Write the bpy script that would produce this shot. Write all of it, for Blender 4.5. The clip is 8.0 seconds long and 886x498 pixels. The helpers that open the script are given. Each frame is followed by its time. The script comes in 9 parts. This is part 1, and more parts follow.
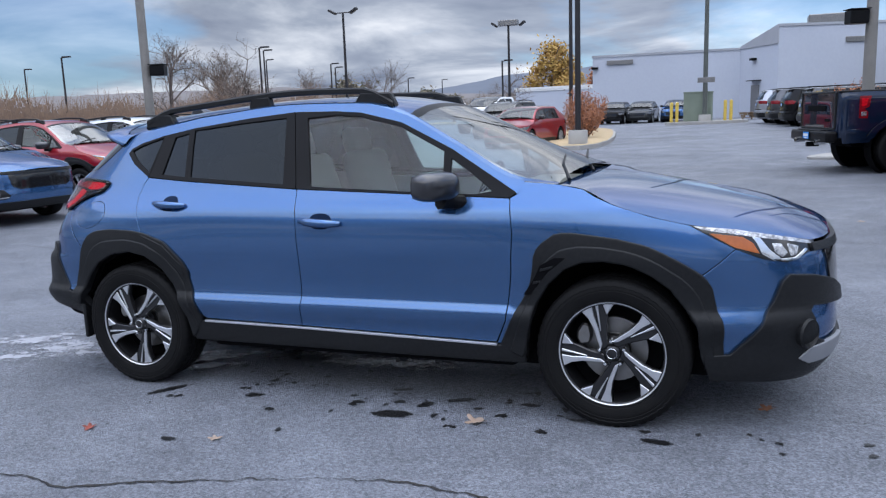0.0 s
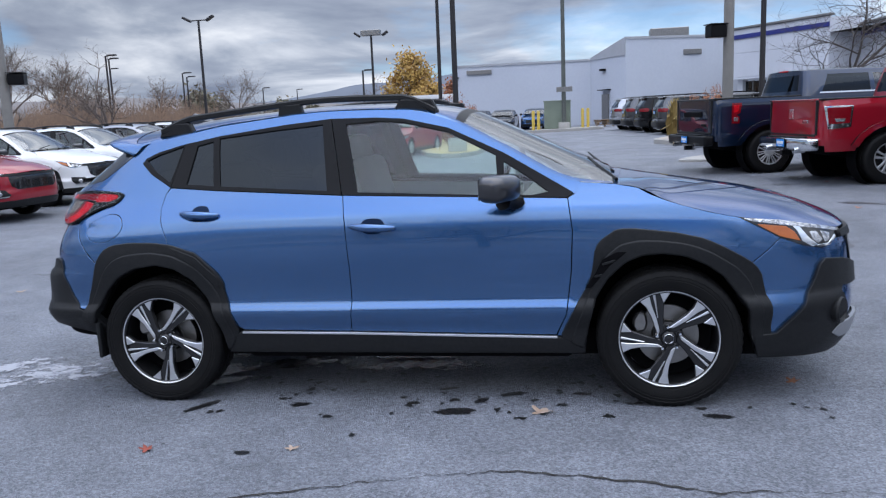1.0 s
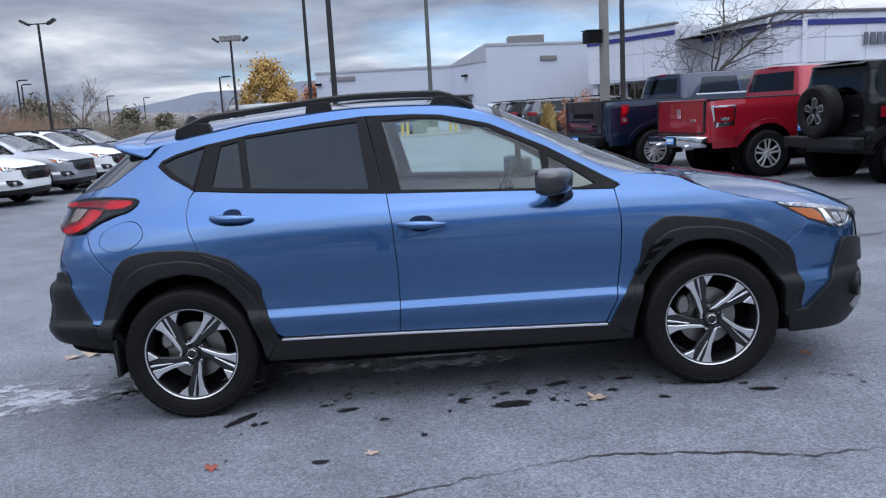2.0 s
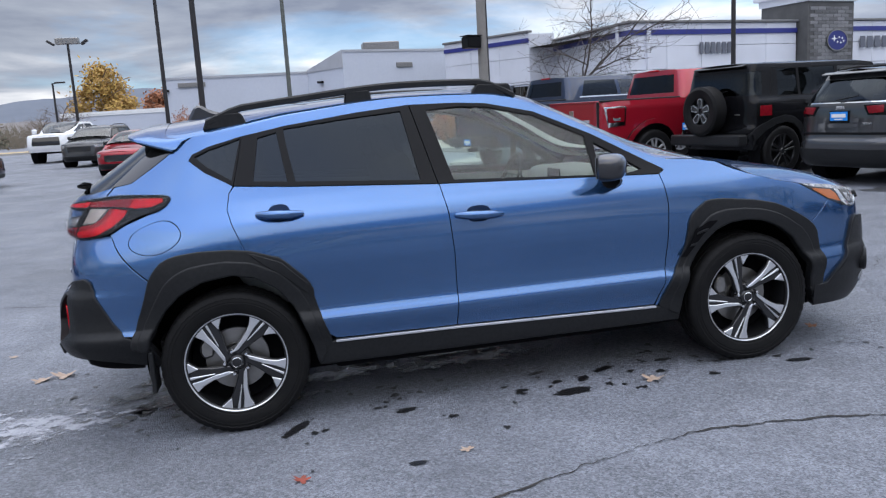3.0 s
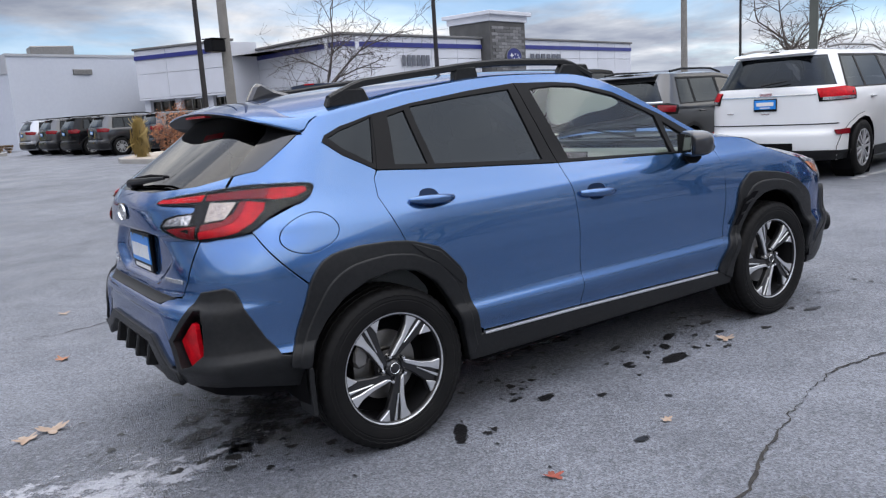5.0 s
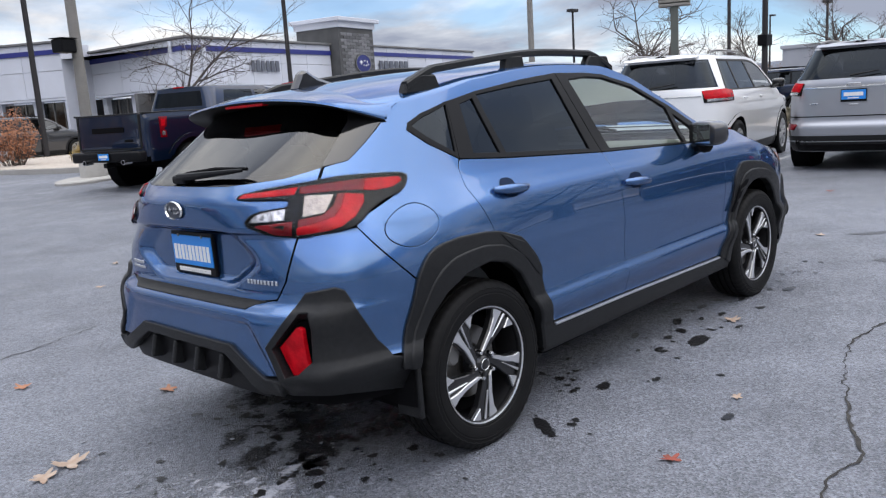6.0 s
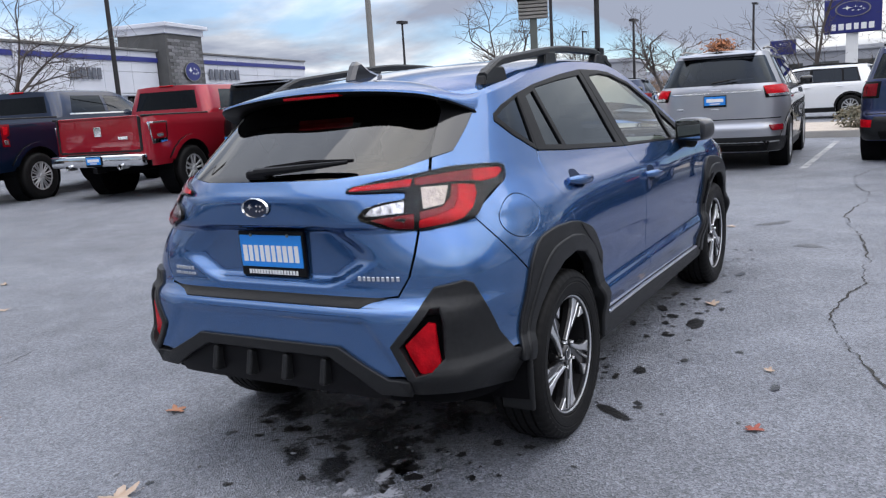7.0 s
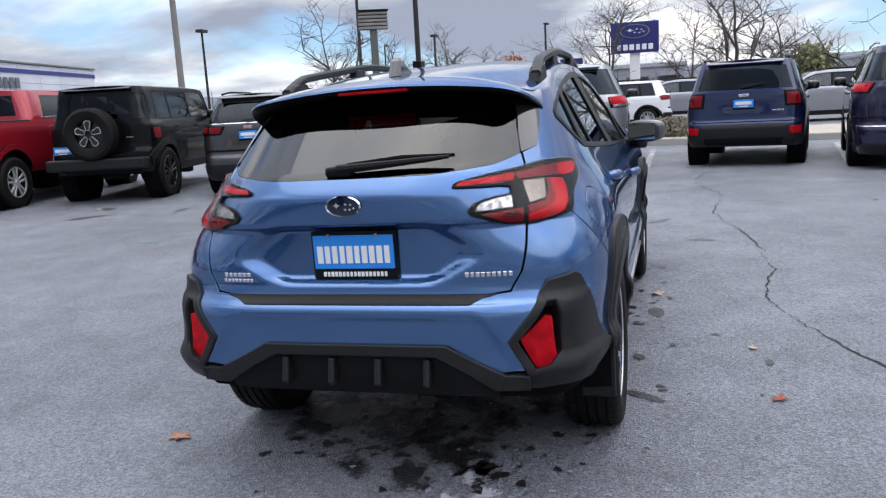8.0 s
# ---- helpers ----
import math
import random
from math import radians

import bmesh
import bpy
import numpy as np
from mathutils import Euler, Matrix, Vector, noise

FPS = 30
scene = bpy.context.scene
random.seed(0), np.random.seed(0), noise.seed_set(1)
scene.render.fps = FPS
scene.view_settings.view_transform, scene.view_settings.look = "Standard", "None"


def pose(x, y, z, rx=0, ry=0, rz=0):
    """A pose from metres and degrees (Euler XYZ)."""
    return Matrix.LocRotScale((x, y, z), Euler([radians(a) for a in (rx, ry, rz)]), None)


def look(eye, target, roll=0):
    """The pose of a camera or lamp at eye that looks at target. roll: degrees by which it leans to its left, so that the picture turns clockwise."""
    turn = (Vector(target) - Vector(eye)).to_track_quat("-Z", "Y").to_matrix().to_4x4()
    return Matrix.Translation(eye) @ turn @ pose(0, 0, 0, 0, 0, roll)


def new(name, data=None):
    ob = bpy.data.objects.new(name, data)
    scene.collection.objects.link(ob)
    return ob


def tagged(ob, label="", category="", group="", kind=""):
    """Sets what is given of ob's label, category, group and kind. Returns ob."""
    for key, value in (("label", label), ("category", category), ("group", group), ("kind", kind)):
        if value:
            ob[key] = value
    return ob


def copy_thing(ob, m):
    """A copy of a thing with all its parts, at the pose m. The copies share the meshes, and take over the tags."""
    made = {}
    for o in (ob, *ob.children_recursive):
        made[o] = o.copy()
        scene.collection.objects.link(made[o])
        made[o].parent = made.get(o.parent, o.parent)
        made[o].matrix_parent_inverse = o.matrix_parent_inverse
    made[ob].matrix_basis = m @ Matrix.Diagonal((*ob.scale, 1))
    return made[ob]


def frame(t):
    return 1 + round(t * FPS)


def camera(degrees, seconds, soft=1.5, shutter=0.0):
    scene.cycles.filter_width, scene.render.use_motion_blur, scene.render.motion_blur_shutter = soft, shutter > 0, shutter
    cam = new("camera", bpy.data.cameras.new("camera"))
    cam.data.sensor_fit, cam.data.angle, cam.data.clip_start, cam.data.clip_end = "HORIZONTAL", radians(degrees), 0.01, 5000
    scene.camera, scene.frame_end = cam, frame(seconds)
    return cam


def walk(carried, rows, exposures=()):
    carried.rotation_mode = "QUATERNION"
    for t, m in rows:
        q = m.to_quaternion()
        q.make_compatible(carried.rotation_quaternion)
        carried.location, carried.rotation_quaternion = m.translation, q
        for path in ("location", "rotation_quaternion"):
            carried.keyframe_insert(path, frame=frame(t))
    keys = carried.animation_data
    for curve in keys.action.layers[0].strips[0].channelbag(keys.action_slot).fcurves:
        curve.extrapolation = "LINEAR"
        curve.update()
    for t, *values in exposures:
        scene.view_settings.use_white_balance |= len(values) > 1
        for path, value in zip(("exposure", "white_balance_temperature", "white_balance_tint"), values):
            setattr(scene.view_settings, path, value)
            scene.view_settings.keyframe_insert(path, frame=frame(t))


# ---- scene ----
cam = camera(58.6, 8.0, soft=1.25)
PATH = [
    (0, (1.879, -4.268, 1.474), (1.161, -2.434, 1.127), -1.97),
    (0.5, (1.440, -4.481, 1.483), (0.898, -2.586, 1.143), -2.08),
    (1, (0.964, -4.658, 1.490), (0.595, -2.722, 1.153), -2.38),
    (1.5, (0.485, -4.774, 1.490), (0.292, -2.812, 1.156), -2.75),
    (3, (-1.024, -4.570, 1.439), (-0.656, -2.633, 1.099), -3.41),
    (3.5, (-1.554, -4.422, 1.432), (-0.991, -2.534, 1.085), -3.41),
    (4, (-2.018, -4.192, 1.407), (-1.269, -2.371, 1.056), -3.48),
    (4.5, (-2.487, -3.911, 1.402), (-1.556, -2.176, 1.049), -3.54),
    (6, (-3.627, -2.860, 1.377), (-2.216, -1.491, 1.015), -3.64),
    (6.5, (-3.909, -2.448, 1.357), (-2.357, -1.239, 0.996), -3.67),
    (7, (-4.223, -2.025, 1.362), (-2.543, -1.003, 1.000), -3.55),
    (7.5, (-4.438, -1.556, 1.349), (-2.643, -0.752, 0.988), -3.37),
    (8, (-4.618, -1.069, 1.355), (-2.733, -0.506, 0.996), -3.17),
]
walk(cam, [(t, look(eye, target, roll)) for t, eye, target, roll in PATH], [(0, 0.60, 6100, 11), (2.0, 0.62, 6200, 11), (4.0, 0.69, 6700, 11), (6.0, 0.73, 6850, 11), (8.0, 0.77, 6800, 11)])


# ---- light ----
SUN_HIGH, SUN_TURN = 74.0, 205.0
world = bpy.data.worlds.new("sky")
scene.world = world
world.use_nodes = True
wn, wl = world.node_tree.nodes, world.node_tree.links
wn.clear()


sky = wn.new("ShaderNodeTexSky")
sky.sky_type, sky.sun_disc = "NISHITA", False
sky.sun_elevation, sky.sun_rotation = radians(SUN_HIGH), radians(SUN_TURN)
sky.air_density, sky.dust_density = 1.0, 0.2
coord = wn.new("ShaderNodeTexCoord")
apart = wn.new("ShaderNodeSeparateXYZ")
wl.new(coord.outputs["Generated"], apart.inputs[0])
# the cloud deck lies on a level sheet, so it draws together towards the horizon
high = wn.new("ShaderNodeMath")
high.operation = "MAXIMUM"
high.inputs[1].default_value = 0.0
wl.new(apart.outputs["Z"], high.inputs[0])
rise = wn.new("ShaderNodeMath")
rise.operation = "ADD"
rise.inputs[1].default_value = 0.17
wl.new(high.outputs[0], rise.inputs[0])
flat = []
for axis in ("X", "Y"):
    d = wn.new("ShaderNodeMath")
    d.operation = "DIVIDE"
    wl.new(apart.outputs[axis], d.inputs[0])
    wl.new(rise.outputs[0], d.inputs[1])
    flat.append(d)
deck = wn.new("ShaderNodeCombineXYZ")
wl.new(flat[0].outputs[0], deck.inputs[0])
wl.new(flat[1].outputs[0], deck.inputs[1])


def cloud(scale, detail, rough, shift):
    m = wn.new("ShaderNodeMapping")
    m.inputs["Location"].default_value = shift
    wl.new(deck.outputs[0], m.inputs[0])
    n = wn.new("ShaderNodeTexNoise")
    n.inputs["Scale"].default_value, n.inputs["Detail"].default_value, n.inputs["Roughness"].default_value = scale, detail, rough
    n.inputs["Distortion"].default_value = 0.35
    wl.new(m.outputs[0], n.inputs["Vector"])
    return n


def ramp(source, stops):
    r = wn.new("ShaderNodeValToRGB")
    r.color_ramp.elements[0].position, r.color_ramp.elements[0].color = stops[0][0], (*stops[0][1], 1)
    r.color_ramp.elements[1].position, r.color_ramp.elements[1].color = stops[-1][0], (*stops[-1][1], 1)
    for at, c in stops[1:-1]:
        r.color_ramp.elements.new(at).color = (*c, 1)
    wl.new(source, r.inputs[0])
    return r


body = cloud(0.95, 8, 0.54, (3.1, 1.7, 0))
# a long dark bank of cloud, low in the east
BANK = (0.862, 0.498, 0.095)
along = wn.new("ShaderNodeVectorMath")
along.operation = "DOT_PRODUCT"
along.inputs[1].default_value = BANK
wl.new(coord.outputs["Generated"], along.inputs[0])
reach = wn.new("ShaderNodeMapRange")
reach.inputs["From Min"].default_value, reach.inputs["From Max"].default_value = 0.89, 0.955
wl.new(along.outputs["Value"], reach.inputs["Value"])
away = wn.new("ShaderNodeMath")
away.operation = "SUBTRACT"
away.inputs[1].default_value = BANK[2]
wl.new(apart.outputs["Z"], away.inputs[0])
gapless = wn.new("ShaderNodeMath")
gapless.operation = "ABSOLUTE"
wl.new(away.outputs[0], gapless.inputs[0])
thick = wn.new("ShaderNodeMapRange")
thick.inputs["From Min"].default_value, thick.inputs["From Max"].default_value = 0.045, 0.012
thick.inputs["To Min"].default_value, thick.inputs["To Max"].default_value = 0.0, 0.16
wl.new(gapless.outputs[0], thick.inputs["Value"])
heap = wn.new("ShaderNodeMath")
heap.operation = "MULTIPLY_ADD"
wl.new(thick.outputs[0], heap.inputs[0])
wl.new(reach.outputs[0], heap.inputs[1])
wl.new(body.outputs["Fac"], heap.inputs[2])
shade = ramp(heap.outputs[0], [(0.33, (0.78, 0.785, 0.79)), (0.42, (0.54, 0.565, 0.61)), (0.52, (0.315, 0.350, 0.415)), (0.65, (0.185, 0.215, 0.285))])
cover = cloud(0.55, 7, 0.55, (8.3, 4.6, 0))
# two gaps of blue low over the horizon
gaps = cover.outputs["Fac"]
for way, size in (((-0.74, 0.66, 0.13), 0.955), ((0.97, -0.20, 0.12), 0.975)):
    near = wn.new("ShaderNodeVectorMath")
    near.operation = "DOT_PRODUCT"
    near.inputs[1].default_value = way
    wl.new(coord.outputs["Generated"], near.inputs[0])
    open_sky = wn.new("ShaderNodeMapRange")
    open_sky.inputs["From Min"].default_value, open_sky.inputs["From Max"].default_value = size, 1.0
    open_sky.inputs["To Min"].default_value, open_sky.inputs["To Max"].default_value = 0.0, -0.17
    wl.new(near.outputs["Value"], open_sky.inputs["Value"])
    less = wn.new("ShaderNodeMath")
    wl.new(gaps, less.inputs[0])
    wl.new(open_sky.outputs[0], less.inputs[1])
    gaps = less.outputs[0]
mask = ramp(gaps, [(0.38, (0.42, 0.42, 0.42)), (0.48, (1, 1, 1))])
gain = wn.new("ShaderNodeMix")
gain.data_type, gain.blend_type = "RGBA", "MULTIPLY"
gain.inputs["Factor"].default_value = 1.0
wl.new(sky.outputs[0], gain.inputs[6])
gain.inputs[7].default_value = (0.053, 0.077, 0.105, 1)
both = wn.new("ShaderNodeMix")
both.data_type = "RGBA"
wl.new(mask.outputs[0], both.inputs["Factor"])
wl.new(gain.outputs[2], both.inputs[6])
wl.new(shade.outputs[0], both.inputs[7])
# an overcast sky is some three times as bright overhead as at the horizon
lift = wn.new("ShaderNodeMapRange")
lift.interpolation_type = "SMOOTHSTEP"
lift.inputs["From Min"].default_value, lift.inputs["From Max"].default_value = 0.22, 0.85
lift.inputs["To Min"].default_value, lift.inputs["To Max"].default_value = 1.0, 2.85
wl.new(apart.outputs["Z"], lift.inputs["Value"])
# the cloud is thinner and brighter towards the east
toward = wn.new("ShaderNodeVectorMath")
toward.operation = "DOT_PRODUCT"
toward.inputs[1].default_value = (0.98, 0.15, 0)
wl.new(coord.outputs["Generated"], toward.inputs[0])
side = wn.new("ShaderNodeMath")
side.operation = "MULTIPLY_ADD"
side.inputs[1].default_value, side.inputs[2].default_value = 0.28, 0.90
wl.new(toward.outputs["Value"], side.inputs[0])
glow = wn.new("ShaderNodeMath")
glow.operation = "MULTIPLY"
wl.new(lift.outputs[0], glow.inputs[0])
wl.new(side.outputs[0], glow.inputs[1])
back = wn.new("ShaderNodeBackground")
wl.new(glow.outputs[0], back.inputs["Strength"])
wl.new(both.outputs[2], back.inputs["Color"])
wout = wn.new("ShaderNodeOutputWorld")
wl.new(back.outputs[0], wout.inputs["Surface"])

sun = new("sun", bpy.data.lights.new("sun", "SUN"))
sun.data.energy, sun.data.angle, sun.data.color = 1.5, radians(110), (1.0, 0.97, 0.93)
a, h = radians(SUN_TURN), radians(SUN_HIGH)
sun.matrix_world = look((0, 0, 0), (-math.sin(a) * math.cos(h), -math.cos(a) * math.cos(h), -math.sin(h)))


# ---- materials ----
def material(name, color, rough=0.5, metal=0.0, coat=0.0, coat_rough=0.03, vary=0.0, scale=4.0, fine=0.0, fine_scale=120.0, bump=0.0,
             bump_scale=60.0, tint=None, spec=0.5, rough_vary=0.0, random_hue=0.0):
    """A principled surface whose colour and gloss change at two scales, with fine relief."""
    mat = bpy.data.materials.new(name)
    mat.use_nodes = True
    n, l = mat.node_tree.nodes, mat.node_tree.links
    p = n["Principled BSDF"]
    p.inputs["Base Color"].default_value = (*color, 1)
    p.inputs["Roughness"].default_value, p.inputs["Metallic"].default_value = rough, metal
    p.inputs["Coat Weight"].default_value, p.inputs["Coat Roughness"].default_value = coat, coat_rough
    p.inputs["Specular IOR Level"].default_value = spec
    co = n.new("ShaderNodeTexCoord")

    def noise_at(s, detail=5):
        t = n.new("ShaderNodeTexNoise")
        t.inputs["Scale"].default_value, t.inputs["Detail"].default_value = s, detail
        l.new(co.outputs["Object"], t.inputs["Vector"])
        return t.outputs["Fac"]
    last = None

    def blend(source, amount, other):
        nonlocal last
        m = n.new("ShaderNodeMix")
        m.data_type = "RGBA"
        r = n.new("ShaderNodeMapRange")
        r.inputs["From Min"].default_value, r.inputs["From Max"].default_value = 0.35, 0.65
        r.inputs["To Max"].default_value = amount
        l.new(source, r.inputs["Value"])
        l.new(r.outputs[0], m.inputs["Factor"])
        if last:
            l.new(last, m.inputs[6])
        else:
            m.inputs[6].default_value = (*color, 1)
        m.inputs[7].default_value = (*other, 1)
        last = m.outputs[2]
    if vary:
        blend(noise_at(scale), vary, tint or tuple(c * 0.5 for c in color))
    if fine:
        blend(noise_at(fine_scale, 2), fine, tuple(min(1, c * 1.9 + 0.01) for c in color))
    if random_hue:
        info = n.new("ShaderNodeObjectInfo")
        hs = n.new("ShaderNodeHueSaturation")
        r = n.new("ShaderNodeMapRange")
        r.inputs["To Min"].default_value, r.inputs["To Max"].default_value = 1 - random_hue, 1 + random_hue
        l.new(info.outputs["Random"], r.inputs["Value"])
        l.new(r.outputs[0], hs.inputs["Value"])
        if last:
            l.new(last, hs.inputs["Color"])
        else:
            hs.inputs["Color"].default_value = (*color, 1)
        last = hs.outputs[0]
    if last:
        l.new(last, p.inputs["Base Color"])
    if rough_vary:
        r = n.new("ShaderNodeMapRange")
        r.inputs["From Min"].default_value, r.inputs["From Max"].default_value = 0.3, 0.7
        r.inputs["To Min"].default_value, r.inputs["To Max"].default_value = max(0.02, rough - rough_vary), min(1, rough + rough_vary)
        l.new(noise_at(scale * 1.7), r.inputs["Value"])
        l.new(r.outputs[0], p.inputs["Roughness"])
    if bump:
        b = n.new("ShaderNodeBump")
        b.inputs["Strength"].default_value, b.inputs["Distance"].default_value = bump, 0.01
        l.new(noise_at(bump_scale, 3), b.inputs["Height"])
        l.new(b.outputs[0], p.inputs["Normal"])
    return mat


def glass(name, tint, gloss=1.5, sheen=(1.0, 1.0, 1.0)):
    """A thin tinted pane: it lets light through and mirrors it by Fresnel."""
    mat = bpy.data.materials.new(name)
    mat.use_nodes = True
    n, l = mat.node_tree.nodes, mat.node_tree.links
    n.remove(n["Principled BSDF"])
    t, g, f, m = (n.new("ShaderNode" + k) for k in ("BsdfTransparent", "BsdfGlossy", "Fresnel", "MixShader"))
    t.inputs[0].default_value = (*tint, 1)
    g.inputs["Color"].default_value = (*sheen, 1)
    g.inputs["Roughness"].default_value = 0.01
    f.inputs["IOR"].default_value = gloss
    l.new(f.outputs[0], m.inputs[0])
    l.new(t.outputs[0], m.inputs[1])
    l.new(g.outputs[0], m.inputs[2])
    l.new(m.outputs[0], n["Material Output"].inputs["Surface"])
    return mat


def paint(name, color, metal=0.5, rough=0.32):
    mat = material(name, color, rough, metal, 1.0, 0.008, fine=0.12, fine_scale=900.0, vary=0.06, scale=1.5)
    mat.node_tree.nodes["Principled BSDF"].inputs["Coat IOR"].default_value = 1.62
    # flakes keep their colour towards grazing angles
    mat.node_tree.nodes["Principled BSDF"].inputs["Specular Tint"].default_value = (*(min(1, 0.12 + c) for c in color), 1)
    return mat


def asphalt():
    """Worn asphalt: broad bleached and dark areas, mottling, and single stones in the binder."""
    mat = material("asphalt", (0.118, 0.122, 0.136), 0.5)
    n, l = mat.node_tree.nodes, mat.node_tree.links
    p = n["Principled BSDF"]
    co = n.new("ShaderNodeTexCoord")

    def field(kind, scale, detail=6, out="Fac"):
        t = n.new("ShaderNodeTex" + kind)
        t.inputs["Scale"].default_value = scale
        if kind == "Noise":
            t.inputs["Detail"].default_value = detail
            t.inputs["Roughness"].default_value = 0.62
        l.new(co.outputs["Object"], t.inputs["Vector"])
        return t.outputs[out]

    def span(source, lo, hi, a, b):
        r = n.new("ShaderNodeMapRange")
        for key, q in (("From Min", lo), ("From Max", hi), ("To Min", a), ("To Max", b)):
            r.inputs[key].default_value = q
        l.new(source, r.inputs["Value"])
        return r.outputs[0]

    def times(a, b):
        m = n.new("ShaderNodeMath")
        m.operation = "MULTIPLY"
        l.new(a, m.inputs[0])
        l.new(b, m.inputs[1])
        return m.outputs[0]
    stone = n.new("ShaderNodeTexVoronoi")
    stone.inputs["Scale"].default_value = 130.0
    l.new(co.outputs["Object"], stone.inputs["Vector"])
    grey = n.new("ShaderNodeSeparateColor")
    l.new(stone.outputs["Color"], grey.inputs[0])
    tone = times(span(field("Noise", 0.32), 0.35, 0.65, 0.80, 1.16), span(field("Noise", 2.6, 9), 0.3, 0.7, 0.88, 1.12))
    tone = times(tone, span(field("Noise", 38.0, 4), 0.35, 0.65, 0.82, 1.18))
    tone = times(tone, span(grey.outputs[0], 0.0, 1.0, 0.62, 1.42))
    mix = n.new("ShaderNodeMix")
    mix.data_type, mix.blend_type = "RGBA", "MULTIPLY"
    mix.inputs["Factor"].default_value = 1.0
    mix.inputs[6].default_value = (0.162, 0.172, 0.198, 1)
    l.new(tone, mix.inputs[7])
    l.new(mix.outputs[2], p.inputs["Base Color"])
    l.new(span(field("Noise", 0.9, 7), 0.35, 0.65, 0.42, 0.66), p.inputs["Roughness"])
    p.inputs["Specular IOR Level"].default_value = 0.30
    b = n.new("ShaderNodeBump")
    b.inputs["Strength"].default_value, b.inputs["Distance"].default_value = 1.0, 0.007
    l.new(stone.outputs["Distance"], b.inputs["Height"])
    b2 = n.new("ShaderNodeBump")
    b2.inputs["Strength"].default_value, b2.inputs["Distance"].default_value = 0.35, 0.02
    l.new(field("Noise", 30.0, 5), b2.inputs["Height"])
    l.new(b.outputs[0], b2.inputs["Normal"])
    l.new(b2.outputs[0], p.inputs["Normal"])
    return mat


def stain_on(name, color, rough, scale, ragged, soft, bump):
    """A stain that thins out in a ragged edge; its mesh spans a disc of radius one in its own space."""
    mat = material(name, color, rough)
    n, l = mat.node_tree.nodes, mat.node_tree.links
    p = n["Principled BSDF"]
    co, geo = n.new("ShaderNodeTexCoord"), n.new("ShaderNodeNewGeometry")
    size = n.new("ShaderNodeVectorMath")
    size.operation = "LENGTH"
    l.new(co.outputs["Object"], size.inputs[0])
    t = n.new("ShaderNodeTexNoise")
    t.inputs["Scale"].default_value, t.inputs["Detail"].default_value, t.inputs["Roughness"].default_value = scale, 9, 0.68
    l.new(geo.outputs["Position"], t.inputs["Vector"])
    a = n.new("ShaderNodeMath")
    a.operation = "MULTIPLY_ADD"
    a.inputs[1].default_value = ragged * 3.0
    l.new(t.outputs["Fac"], a.inputs[0])
    a.inputs[2].default_value = 1.0 - ragged * 1.5 - ragged * 0.25
    d = n.new("ShaderNodeMath")
    d.operation = "SUBTRACT"
    l.new(a.outputs[0], d.inputs[0])
    l.new(size.outputs["Value"], d.inputs[1])
    r = n.new("ShaderNodeMapRange")
    r.inputs["From Min"].default_value, r.inputs["From Max"].default_value = 0.0, soft
    l.new(d.outputs[0], r.inputs["Value"])
    clear, mix = n.new("ShaderNodeBsdfTransparent"), n.new("ShaderNodeMixShader")
    l.new(r.outputs[0], mix.inputs[0])
    l.new(clear.outputs[0], mix.inputs[1])
    l.new(p.outputs[0], mix.inputs[2])
    l.new(mix.outputs[0], n["Material Output"].inputs["Surface"])
    grain = n.new("ShaderNodeTexVoronoi")
    grain.inputs["Scale"].default_value = 90.0
    l.new(geo.outputs["Position"], grain.inputs["Vector"])
    b = n.new("ShaderNodeBump")
    b.inputs["Strength"].default_value, b.inputs["Distance"].default_value = bump, 0.008
    l.new(grain.outputs["Distance"], b.inputs["Height"])
    l.new(b.outputs[0], p.inputs["Normal"])
    return mat


